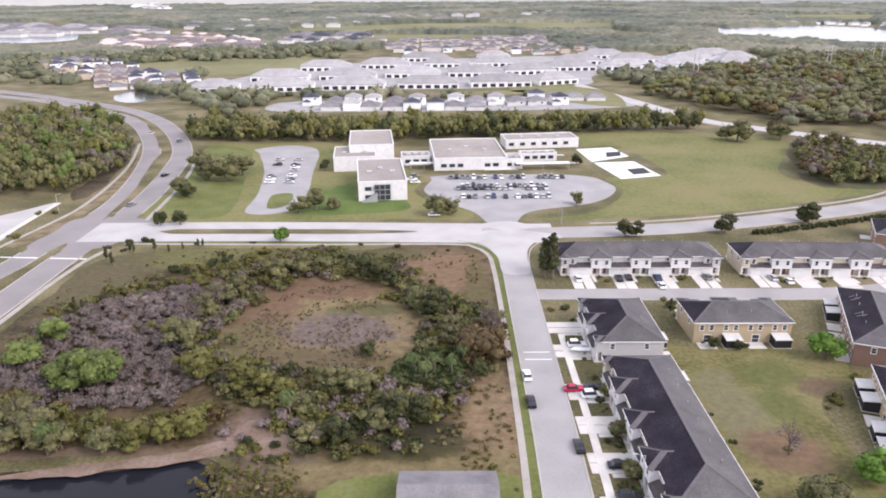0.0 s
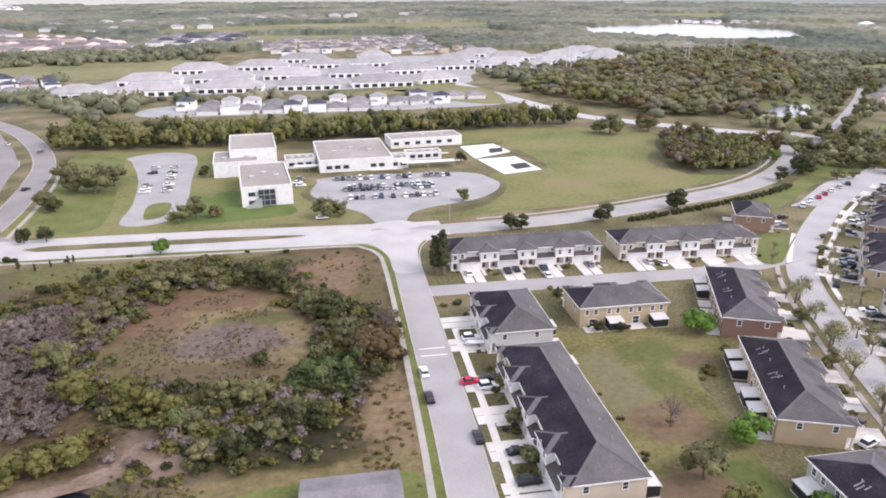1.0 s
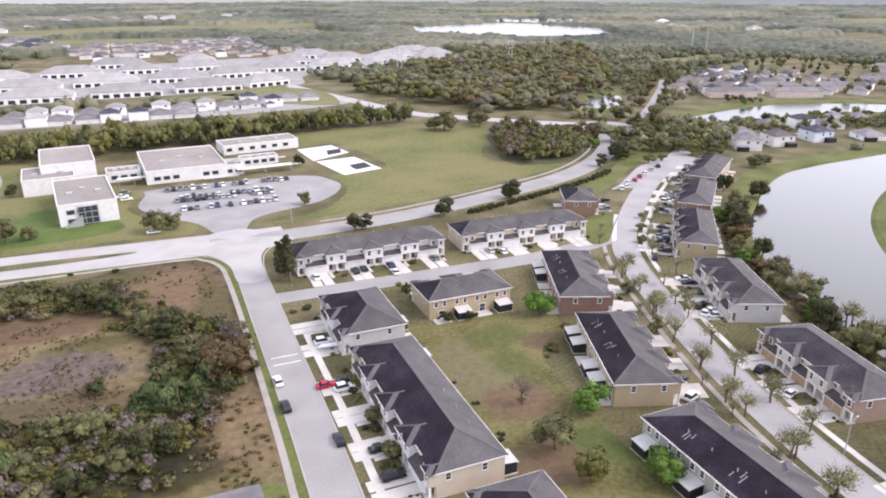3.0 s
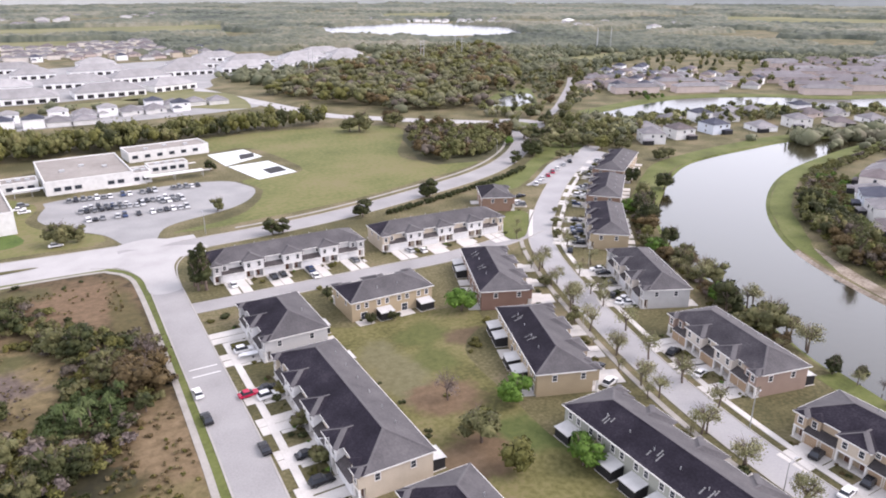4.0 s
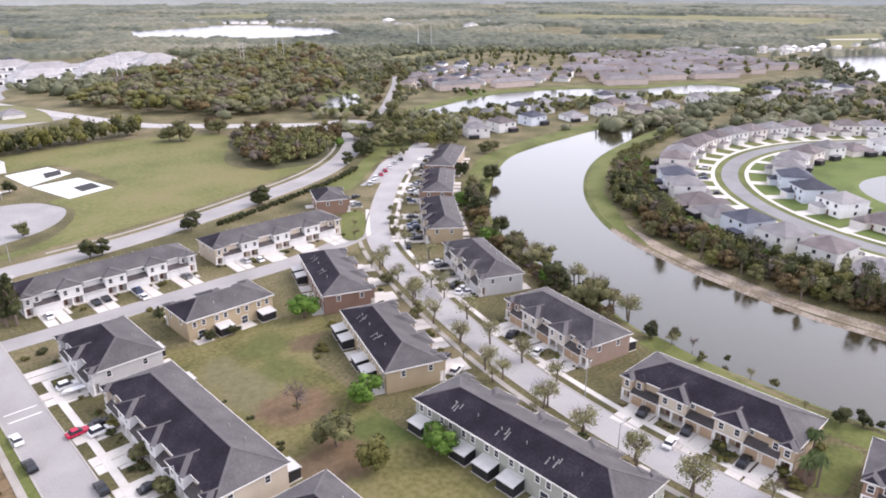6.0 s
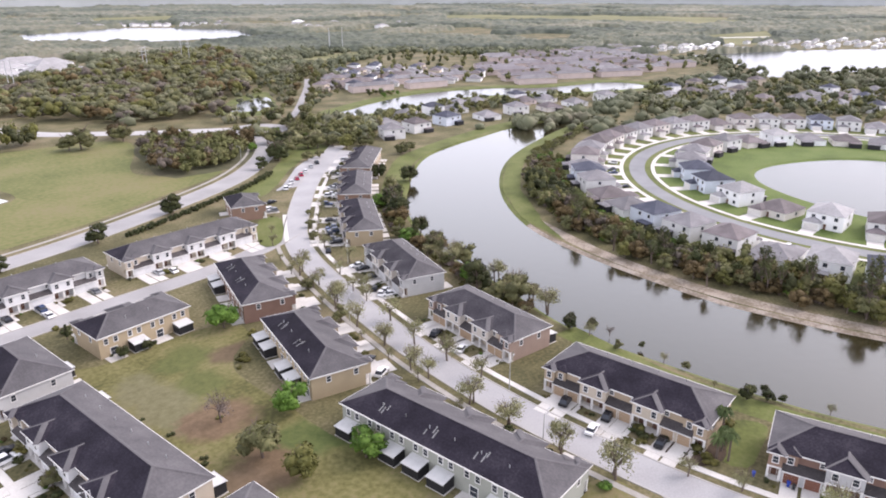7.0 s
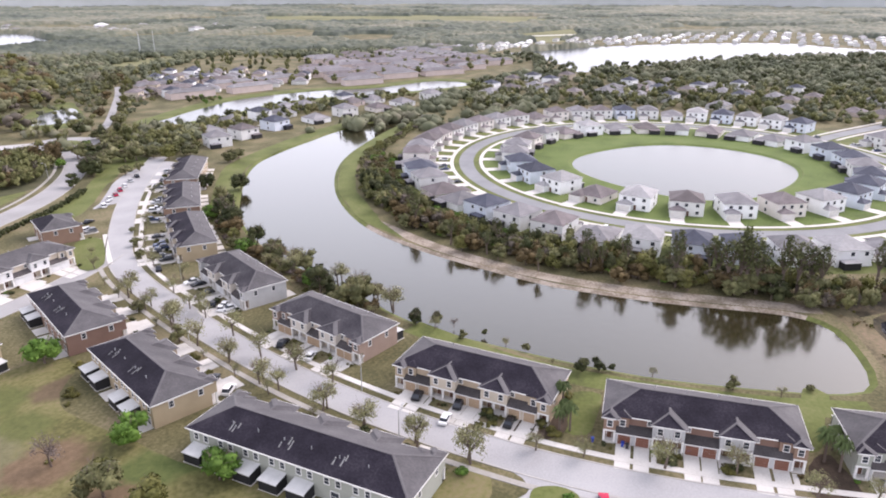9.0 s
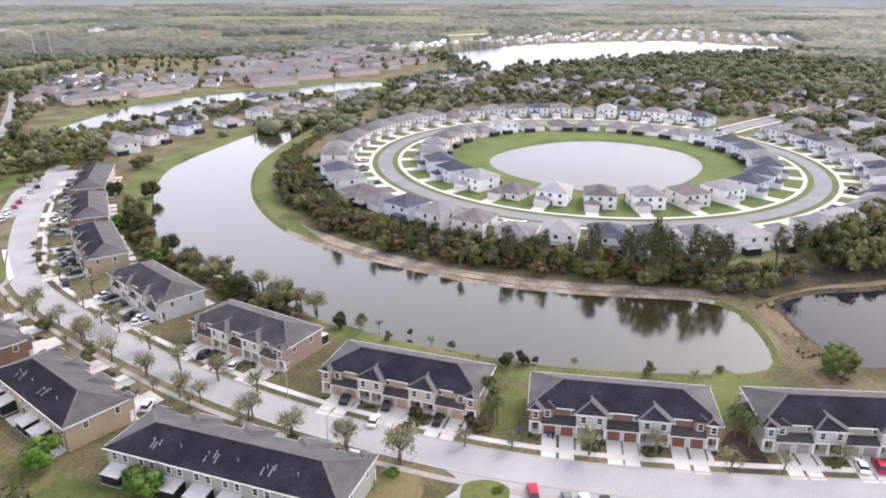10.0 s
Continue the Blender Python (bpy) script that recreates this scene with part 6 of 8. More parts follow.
def set_house(models, k, x, y, turn):
    ob = models[k]
    m = pose(x, y, 0, 0, 0, turn)
    HOMES.append((x, y))
    if ob.name in used:
        return copy_thing(ob, m)
    used.add(ob.name)
    ob.matrix_world = m
    return ob


def ring_houses(r, n, a0, a1, inward, order):
    """Houses round the ring street; inward: their fronts look at the middle."""
    for i in range(n):
        a = radians(a0 + (a1 - a0) * i / (n - 1))
        x, y = RING[0] + r * math.cos(a), RING[1] + r * math.sin(a)
        turn = math.degrees(a) + (-90 if inward else 90)
        set_house(MODELS, order[i % len(order)], x, y, turn + town.uniform(-2, 2))


ring_houses(85.5, 28, -68, 280, False, (1, 1, 0, 4, 4, 2, 4, 2, 4, 6, 2, 5, 7, 5, 5, 1, 1, 6, 2, 6, 3, 0, 7, 6, 1, 1, 1, 5))
ring_houses(133, 50, -24, 314, True, (1, 6, 0, 1, 6, 4, 5, 1, 3, 5, 7, 2, 3, 5, 7, 5, 3, 7, 3, 5, 7, 4, 1, 5, 2, 4, 1, 5, 3, 4, 6, 1, 1, 0, 6, 4, 5, 6, 0, 5))


def plot(kind, loop, sx, sy, turn, keep=0.85, jitter=0.15, seed=1, models=None, stop=400):
    """Houses on a slanting grid inside a loop."""
    rng = random.Random(seed)
    loop = np.array(loop, float)
    c = loop.mean(0)
    ca, sa = math.cos(radians(turn)), math.sin(radians(turn))
    got = 0
    for i in range(-30, 31):
        for j in range(-30, 31):
            u, v = (i + rng.uniform(-jitter, jitter)) * sx, (j + rng.uniform(-jitter, jitter)) * sy
            x, y = c[0] + u * ca - v * sa, c[1] + u * sa + v * ca
            if got < stop and rng.random() < keep and inside(np.array([x]), np.array([y]), loop)[0]:
                kind(x, y, turn + (180 if j % 2 else 0), rng)
                got += 1


def far_house(x, y, turn, rng):
    set_house(FARMODELS, rng.choice((0, 1, 1, 3, 2, 3, 1)), x, y, turn)


plot(far_house, [(392, 470), (420, 440), (470, 425), (560, 395), (600, 420), (560, 540), (520, 560)], 15, 23, 28, 0.95, 0.1, 1)
plot(far_house, [(306, 308), (345, 320), (418, 326), (500, 288), (494, 276), (420, 300), (349, 306)], 17, 20, -18, 0.95, 0.15, 3)
plot(far_house, [(535, 235), (560, 60), (545, -120), (640, -140), (700, 20), (690, 190), (610, 250)], 21, 34, 75, 0.75, 0.25, 4)
plot(far_house, [(470, -80), (530, -60), (540, -170), (450, -190), (400, -140)], 18, 30, -30, 0.85, 0.1, 5)
plot(far_house, ESTATE, 15, 21, 24, 0.9, 0.12, 6)
def pale_house(x, y, turn, rng):
    set_house(FARMODELS, rng.choice((4, 1, 3, 1, 4)), x, y, turn)


plot(pale_house, [(-110, 505), (-30, 500), (60, 505), (120, 540), (110, 560), (20, 530), (-100, 528)], 15, 20, 0, 0.95, 0.1, 7)
plot(far_house, [(-60, 880), (200, 900), (260, 1010), (-40, 1020)], 22, 42, 5, 0.7, 0.2, 9)


for k, x, y, turn in ((5, 299, 284, 150), (3, 322, 285.5, 168), (1, 352, 286, 172), (4, 384, 277, 160), (5, 413, 273, 158), (2, 441, 263, 155), (4, 470, 259, 160), (5, 503, 251, 158)):
    set_house(MODELS, k, x, y, turn)



# ---- long terraces at the edge of the suburb ----
def terrace_model(length, roof_mat, label):
    ob = tagged(new("terrace"), label, "terrace", "distant terraces")
    a, r = Shape(), Shape()
    a.box(-length / 2, length / 2, -5.5, 5.5, 0, 5.2)
    part("wall", a.data("wall", PINKISH), ob)
    pitched(r, -length / 2 - 0.5, length / 2 + 0.5, -6, 6, 5.2, 0.42)
    part("roof", r.data("roof", roof_mat), ob)
    return ob


TERRACES = [terrace_model(46, MAUVEROOF, "long tan terrace with pale grey roof"), terrace_model(38, SHINGLE_GREY, "long tan terrace with grey roof"), terrace_model(30, SHINGLE_BROWN, "short tan terrace with brown-grey roof")]


def terrace(x, y, turn, rng):
    ob = rng.choice(TERRACES)
    m = pose(x, y, 0, 0, 0, turn)
    if ob.name in used:
        copy_thing(ob, m)
    else:
        used.add(ob.name)
        ob.matrix_world = m


plot(terrace, [(548, 345), (544, 407), (716, 510), (947, 467), (783, 290), (702, 290), (628, 330)], 50, 24, -32, 0.97, 0.03, 12)
plot(terrace, [(446, 488), (506, 474), (557, 417), (509, 387), (418, 430)], 50, 30, -20, 0.9, 0.05, 13)


# ---- gardens that close the views between the houses ----
def gardens(loop, spacing, size, mats, label, seed, clear=8.5, sprays=42, tallness=(1.3, 2.1)):
    """Trees in a loop, clear of the houses in it."""
    loop = np.array(loop, float)
    (x0, y0), (x1, y1) = loop.min(0), loop.max(0)
    keep = [corridor(SIDEST, 9)] + [[(x - clear, y - clear), (x + clear, y - clear), (x + clear, y + clear), (x - clear, y + clear)] for x, y in HOMES if x0 < x < x1 and y0 < y < y1]
    return woods("garden_trees", loop, spacing, size, mats, label, seed, sprays, keep, spray=0.75, tallness=tallness)


gardens([(463, 205), (500, 172), (520, 120), (528, 60), (530, 0), (512, -70), (520, -160), (600, -170), (720, -120), (720, 60), (690, 200), (600, 262), (540, 232)], 8.6, 3.6, [HAZED_MIDWOODS, BELT, BELT_DARK, HAZED_MIDWOODS, BELT], "dense garden trees between houses", 201)
gardens([(690, 215), (790, 270), (866, 328), (886, 346), (882, 304), (815, 252), (726, 196), (733, 184), (774, 177), (844, 130), (930, 74), (986, 9), (1080, -101), (1130, -152), (1110, -205), (800, -190), (720, -120), (720, 60)], 11, 4.6, [HAZED_MIDWOODS, BELT_DARK, HAZED_MIDWOODS], "dark woods before the wide lake", 202, sprays=26)
gardens([(420, -75), (520, -62), (530, -165), (440, -195), (390, -140)], 9, 3.4, [BELT, HAZED_MIDWOODS, BELT_DARK], "garden trees along the side street", 203)
gardens([(300, 298), (345, 310), (420, 318), (512, 280), (508, 262), (440, 284), (360, 299)], 8.5, 3.0, [BELT, HAZED_MIDWOODS, BELT, OAK], "garden trees along the lagoon's far bank", 204, 8.0, 60)

gardens([(330, 346), (380, 338), (435, 338), (480, 318), (520, 290), (518, 276), (470, 292), (420, 312), (360, 322), (330, 330)], 8.0, 3.0, [BELT, HAZED_MIDWOODS, BELT_DARK, OAK], "garden trees along the canal", 205, 8.0, 60, (1.2, 1.9))
woods("garden_trees", [(300, 395), (330, 412), (365, 480), (400, 560), (440, 640), (470, 700), (560, 700), (540, 610), (470, 560), (400, 500), (372, 452), (330, 390), (305, 375)], 9.0, 3.6, [HAZED_MIDWOODS, BELT, PALEWOOD, HAZED_MIDWOODS], "mixed trees along the far street", 206, 44, [corridor(NORTHST, 7), offset(wound(CANAL), -10), offset(wound(NORTHPOND), -14)], spray=0.75, tallness=(1.1, 1.9))

# ---- pale apartment blocks beyond the wood ----


def apartment_model(length, label):
    ob = tagged(new("apartment_block"), label, "apartment block", "pale apartment blocks")
    s, r = Shape(), Shape()
    L, D = length / 2, 13
    s.box(-L, L, -D, D, 0, 4.6)
    part("wall", s.data("wall", WHITEISH), ob)
    pitched(r, -L - 0.6, L + 0.6, -D - 0.6, D + 0.6, 4.6, 0.42)
    part("roof", r.data("roof", PALEROOF), ob)
    n = int(length / 7)
    # wide dark panels stand in for the shaded porch openings at ground level
    w = Shape()
    w.box(-2.3, 2.3, -0.1, 0, 0, 2.7, 0)
    w.box(-2.45, 2.45, -0.06, 0, -0.15, 2.85, 1)
    w = w.data("window", SCREEN, TRIM)
    for i in range(n):
        x = -L + length * (i + 0.5) / n
        for z in (0.3,):
            part("window", w, ob, pose(x, -D, z))
    return ob


BLOCKS = [apartment_model(52, "pale two-storey apartment block with grey roof"), apartment_model(38, "small pale two-storey apartment block")]


def block(k, x, y, turn):
    ob = BLOCKS[k]
    m = pose(x, y, 0, 0, 0, turn)
    if ob.name in used:
        return copy_thing(ob, m)
    used.add(ob.name)
    ob.matrix_world = m
    return ob


for i, (k, x, y, turn) in enumerate(((1, -190, 598, 8), (0, -135, 604, 4), (0, -75, 612, 0), (0, -12, 618, 0), (0, 50, 626, 4), (1, 98, 640, 20), (0, -150, 668, 4), (0, -88, 676, 2),
                                     (0, -28, 690, 0), (0, 32, 696, 0), (0, 84, 712, 10), (0, -120, 748, 8), (0, -60, 768, 0), (1, 0, 776, 0), (0, 56, 782, 4), (0, -20, 836, 0), (1, 60, 850, 0))):
    block(k, x, y, turn)
for k, x, y, turn in ((0, 130, 742, 0), (0, 192, 748, 0), (0, 252, 756, 3), (0, 310, 766, 8), (0, 150, 800, 0), (0, 215, 812, 0), (0, 280, 820, 5), (1, 335, 830, 5), (0, 190, 862, 0), (0, 320, 868, 0)):
    block(k, x, y, turn)


# ---- school ----
def flat_block(name, label, x0, x1, y0, y1, h, fronts=(), turn=0, cx=0, cy=0):
    ob = tagged(new(name), label, "school building", "school buildings")
    ob.matrix_world = pose(cx, cy, 0, 0, 0, turn)
    s, r, p = Shape(), Shape(), Shape()
    s.box(x0, x1, y0, y1, 0, h)
    r.box(x0 + 0.4, x1 - 0.4, y0 + 0.4, y1 - 0.4, h, h + 0.05)
    for a in ((x0 - 0.1, x1 + 0.1, y0 - 0.1, y0 + 0.35), (x0 - 0.1, x1 + 0.1, y1 - 0.35, y1 + 0.1), (x0 - 0.1, x0 + 0.35, y0 + 0.35, y1 - 0.35), (x1 - 0.35, x1 + 0.1, y0 + 0.35, y1 - 0.35)):
        p.box(*a, h - 0.3, h + 0.55)
    part("wall", s.data("wall", WHITEWALL), ob)
    part("roof", r.data("roof", MEMBRANE), ob)
    part("parapet", p.data("parapet", WHITEWALL), ob)
    w = Shape()
    w.box(-1.3, 1.3, -0.12, 0, 0, 1.6, 0)
    w.box(-1.45, 1.45, -0.08, 0, -0.12, 1.72, 1)
    w = w.data("window", GLASS, METAL)
    for x, z in fronts:
        part("window", w, ob, pose(x, y0 - 0.001, z))
    for i in range(3):
        u = Shape()
        ux, uy = x0 + (x1 - x0) * (0.25 + 0.25 * i), y0 + (y1 - y0) * (0.4 + 0.15 * (i % 2))
        u.box(ux - 1, ux + 1, uy - 0.8, uy + 0.8, h + 0.04, h + 0.9)
        if h < 9:
            part("roof_unit", u.data("roof_unit", METAL), ob)
    return ob


flat_block("school_wing", "white two-storey school wing with flat roof", -10, 10, -20, 20, 7.8, [(-6, 1.0), (-6, 4.4), (-2.5, 1.0), (-2.5, 4.4)], 7, -27, 298)
flat_block("school_wing", "tall white school hall with flat roof", -10.8, 10.8, -18, 18, 10.0, (), 6, -36.5, 355.5)
flat_block("school_wing", "low white school wing", -10, 10, -12, 11, 6.6, (), 6, -43, 338.6)
flat_block("school_wing", "long low white school building with flat roof", -17.5, 17.5, -22, 22, 5.6, [(x, 1.6) for x in (-13, -9, -5, 8, 12)], 4, 12, 350)
flat_block("school_wing", "low white side wing of the school", -4.5, 4.5, -6, 6, 4.6, [(x, 1.4) for x in (-2, 2)], 4, 33.5, 336)
flat_block("school_wing", "low white classroom block", -20, 20, -8, 8, 4.6, [(x, 1.8) for x in (-17, -11, -5, 1, 7, 13)], 7, 53, 383)
stair = tagged(new("outside_stair"), "grey outside stair against the white school wall", "stair")
stair.matrix_world = pose(-33, 276.6, 0, 0, 0, 7)
for i in range(9):
    s = Shape()
    s.box(i * 0.7, i * 0.7 + 0.7, -1.5, 0, 0, 0.42 * (i + 1))
    part("step", s.data("step", METAL), stair)
for x, y, w, d, t in ((48, 330, 26, 4, 2), (-9, 331, 14, 3, 2)):
    ob = tagged(new("covered_walkway"), "flat white covered walkway on posts", "walkway")
    ob.matrix_world = pose(x, y, 0, 0, 0, t)
    s = Shape()
    s.box(-w / 2, w / 2, -d / 2, d / 2, 2.8, 3.05)
    part("roof", s.data("roof", WHITEWALL), ob)
    for px in (-w / 2 + 0.5, 0, w / 2 - 0.5):
        for py in (-d / 2 + 0.3, d / 2 - 0.3):
            q = Shape()
            q.box(px - 0.1, px + 0.1, py - 0.1, py + 0.1, 0, 2.8)
            part("post", q.data("post", METAL), ob)


flat_block("school_wing", "low white link between the school wings", -7, 7, -5, 5, 4.2, [(x, 1.3) for x in (-4, 0, 4)], 5, -13.5, 343)
flat_block("school_wing", "low white portable classroom", -9, 9, -3.5, 3.5, 3.6, [(x, 1.2) for x in (-6, -2, 2, 6)], 5, 48, 349)
for x, y, w, t in ((44, 357, 38, 6), (52, 340, 30, 5), (28, 329, 16, 4)):
    ribbon("pavement", np.array([(x - w / 2, y - w * 0.04), (x + w / 2, y + w * 0.04)]), 2.2, 0.1, CONCRETE, 0.1, "pale concrete path beside the school", "pavement")
climber = tagged(new("climbing_frame"), "orange and red climbing frame on the school grass", "climbing frame")
climber.matrix_world = pose(46, 352.5, 0, 0, 0, 8)
ORANGE = plain("orange_plastic", (0.55, 0.13, 0.04), 0.5)
for x in (-4, -1.3, 1.3, 4):
    for y in (-1.2, 1.2):
        q = Shape()
        q.tube((x, y, 0), (x, y, 2.6), 0.09, 0.09, 6)
        part("post", q.data("post", METAL), climber)
for x0, x1, z in ((-4.2, -1.2, 1.3), (1.2, 4.2, 1.5)):
    q = Shape()
    q.box(x0, x1, -1.3, 1.3, z, z + 0.12)
    part("platform", q.data("platform", ORANGE), climber)
    q = Shape()
    hip(q, x0 - 0.2, x1 + 0.2, -1.5, 1.5, 2.6, 0.5)
    part("canopy", q.data("canopy", ORANGE), climber, label="orange pitched canopy")
q = Shape()
q.poly([(4.2, -0.35, 1.5), (6.6, -0.35, 0.15), (6.6, 0.35, 0.15), (4.2, 0.35, 1.5)])
q.box(4.2, 4.4, -0.4, 0.4, 1.2, 1.6)
part("slide", q.data("slide", ORANGE), climber)
# steel windows of the stair end
glazed = tagged(new("stair_window"), "tall blue-grey glazing in the white school wall", "window")
glazed.matrix_world = pose(-24.6, 277.6, 0, 0, 0, 7)
q = Shape()
for k in range(3):
    for j in range(3):
        q.box(-3.3 + 2.2 * k, -1.3 + 2.2 * k, -0.16, -0.02, 0.6 + 2.2 * j, 2.5 + 2.2 * j)
part("pane", q.data("pane", GLASS), glazed)
q = Shape()
for k in range(4):
    q.box(-3.5 + 2.2 * k, -3.3 + 2.2 * k, -0.2, -0.01, 0.3, 7.0)
for j in range(4):
    q.box(-3.5, 3.5, -0.18, -0.01, 0.3 + 2.2 * j, 0.5 + 2.2 * j)
part("window_frame", q.data("window_frame", METAL), glazed)


# ---- masts and pylons over the far woods ----
def mast(x, y, height, label, arms=0):
    ob = tagged(new("mast"), label, "mast", "far masts")
    ob.matrix_world = pose(x, y, 0)
    q = Shape()
    q.tube((0, 0, -0.2), (0, 0, height), 0.45, 0.25, 6)
    part("pole", q.data("pole", METAL), ob)
    for k in range(arms):
        q = Shape()
        z = height * (0.95 - 0.13 * k)
        q.tube((-3.2, 0, z), (3.2, 0, z), 0.16, 0.16, 5)
        part("crossarm", q.data("crossarm", METAL), ob)


for x, y, h in ((660, 741, 30), (674, 730, 31), (669, 750, 26)):
    mast(x, y, h, "slim pale floodlight mast at the far sports ground")
for x, y in ((231, 662), (236, 664), (373, 701), (379, 705), (452, 760), (460, 758)):
    mast(x, y, 26, "grey power line pylon above the woods", 3)


# ---- cars ----
def car_model(seed, colour, tall=False, name="car"):
    c = plain("car_paint", colour, 0.25, 0.0)
    L, W, h, t = (4.7, 1.85, 0.95, 1.75) if tall else (4.6, 1.8, 0.82, 1.42)
    body, glass = Shape(), Shape()

    def loft(s, prof, w0, w1, mi=0):
        k = len(s.v)
        n = len(prof)
        for sg in (-1, 1):
            for x, z, top in prof:
                s.v.append((x, sg * (w1 if top else w0) / 2, z))
        s.f += [tuple(k + i for i in range(n)), tuple(k + n + i for i in range(n))[::-1]]
        s.f += [(k + i, k + n + i, k + n + (i + 1) % n, k + (i + 1) % n) for i in range(n)]
        s.m += [mi] * (n + 2)

    a = L / 2
    loft(body, [(-a, 0.3, 0), (-a, h * 0.85, 1), (-a + 0.15, h, 1), (a * 0.35, h, 1), (a - 0.25, h * 0.86, 1), (a, h * 0.62, 1), (a, 0.3, 0)][::-1], W, W * 0.95)
    r = -a + (0.25 if tall else 0.7)
    loft(glass, [(r - 0.1, h, 0), (r + 0.35, t - 0.06, 1), (a * 0.02, t - 0.06, 1), (a * 0.38, h, 0)][::-1], W * 0.93, W * 0.74)
    roof = Shape()
    loft(roof, [(r + 0.3, t - 0.07, 1), (r + 0.4, t, 1), (a * -0.02, t, 1), (a * 0.05, t - 0.07, 1)][::-1], W * 0.76, W * 0.76)
    ob = tagged(new(name), label="parked car", category="car", group="parked cars")
    part("body", body.data("body", c), ob)
    part("window_glass", glass.data("window_glass", GLASS), ob)
    part("roof", roof.data("roof", c), ob)
    for x in (-a * 0.6, a * 0.62):
        for y in (-W / 2 + 0.1, W / 2 - 0.1):
            part("wheel", WHEEL, ob, pose(x, y, 0.33))
    return ob


wh = Shape()
wh.tube((0, -0.11, 0), (0, 0.11, 0), 0.33, 0.33, 10, 0)
wh.tube((0, -0.125, 0), (0, 0.125, 0), 0.19, 0.19, 8, 1)
WHEEL = wh.data("wheel", TYRE, METAL)
PAINTS = {"white": (0.75, 0.75, 0.75), "black": (0.015, 0.015, 0.018), "red": (0.4, 0.012, 0.05), "grey": (0.16, 0.165, 0.17), "silver": (0.45, 0.46, 0.47), "blue": (0.03, 0.05, 0.11), "maroon": (0.14, 0.015, 0.02)}
CARS = {(k, t): car_model(0, c, t) for k, c in PAINTS.items() for t in (False, True)}
for (k, t), ob in CARS.items():
    tagged(ob, ("%s sport utility vehicle parked on pavement" if t else "%s saloon car parked on pavement") % k)


def car(colour, x, y, turn, tall=False, label=""):
    ob = CARS[(colour, tall)]
    m = pose(x, y, 0.06, 0, 0, turn)
    if ob.name in used:
        ob = copy_thing(ob, m)
    else:
        used.add(ob.name)
        ob.matrix_world = m
    return tagged(ob, label)


# ---- street lamps ----
def lamp_model():
    ob = tagged(new("street_lamp"), "slim grey street lamp with a short arm", "street lamp", "street lamps")
    s = Shape()
    s.tube((0, 0, -0.1), (0, 0, 7.6), 0.12, 0.07, 8)
    part("pole", s.data("pole", METAL), ob)
    s = Shape()
    s.tube((0, 0, 7.5), (1.6, 0, 7.9), 0.05, 0.04, 6)
    part("arm", s.data("arm", METAL), ob)
    s = Shape()
    s.box(1.4, 2.1, -0.14, 0.14, 7.84, 7.98)
    part("lamp_head", s.data("lamp_head", METAL), ob)
    return ob


LAMP = lamp_model()


def lamp(x, y, turn, size=1.0):
    m = pose(x, y, 0, 0, 0, turn)
    if LAMP.name in used:
        return copy_thing(LAMP, m)
    used.add(LAMP.name)
    LAMP.matrix_world = m
    return LAMP


# ---- the nearest house, seen by its roof alone ----
near = tagged(new("house"), "house with a grey gabled shingle roof by the scrub", "house", "suburban houses")
near.matrix_world = pose(0.7, 96.1, 0)
s = Shape()
s.box(-8, 8, -6, 6, 0, 3)
part("wall", s.data("wall", STONE), near)
s = Shape()
for sg in (-1, 1):
    s.poly([(-8.6, sg * 6.6, 2.9), (8.6, sg * 6.6, 2.9), (8.6, 0, 5.4), (-8.6, 0, 5.4)][::sg])
    s.poly([(sg * 8.2, -6, 3), (sg * 8.2, 6, 3), (sg * 8.2, 0, 5.3)][::sg])
part("roof", s.data("roof", SHINGLE_GREY), near)


# ---- distant towns, too far to tell the houses apart ----
def far_town(loop, spacing, size, mats, label, seed, turn=0.0, keep=0.8):
    rng = np.random.default_rng(seed)
    loop = np.array(loop, float)
    s = Shape()
    x0, y0 = loop.min(0)
    x1, y1 = loop.max(0)
    for x in np.arange(x0, x1, spacing):
        for y in np.arange(y0, y1, spacing * 1.4):
            px, py = x + rng.uniform(-0.25, 0.25) * spacing, y + rng.uniform(-0.25, 0.25) * spacing
            if rng.random() < keep and inside(np.array([px]), np.array([py]), loop)[0]:
                w, d, h = size * rng.uniform(0.7, 1.4), size * rng.uniform(0.5, 0.8), min(5.5, size * rng.uniform(0.25, 0.4))
                s.box(px - w / 2, px + w / 2, py - d / 2, py + d / 2, 0, h, 0)
                hip(s, px - w / 2 - 0.5, px + w / 2 + 0.5, py - d / 2 - 0.5, py + d / 2 + 0.5, h, 0.4, 1 + int(rng.integers(0, len(mats) - 1)))
    return tagged(new("distant_town", s.data("distant_town", *mats)), label, "town", kind="stuff")


far_town(MOBILE, 17, 11, [STONE, PALEROOF, PALEROOF, WHITEISH, SHINGLE_GREY], "white mobile homes on the far shore", 1, 0, 0.6)
far_town(SHOPS, 24, 22, [PINKISH, SHINGLE_BROWN, PINKISH, MAUVEROOF], "pinkish distant shops and houses", 2)
far_town(SUBURB, 16, 14, [IVORY, SHINGLE_BROWN, SHINGLE_GREY, MAUVEROOF], "distant suburb of grey roofs", 3)
far_town(STRIP, 44, 42, [STONE, MAUVEROOF, PALEROOF, SHINGLE_GREY], "long pale distant warehouses", 4, 0, 0.6)
far_town(WORKS, 30, 30, [STONE, MAUVEROOF, SHINGLE_BLUE, SHINGLE_GREY], "distant works with bluish roofs", 8, 0, 0.7)
far_town([(-971, 2438), (-874, 2428), (-1240, 3200), (-1340, 3200)], 45, 40, [WHITEISH, PALEROOF, WHITEISH], "white distant commercial strip", 9, 0, 0.8)
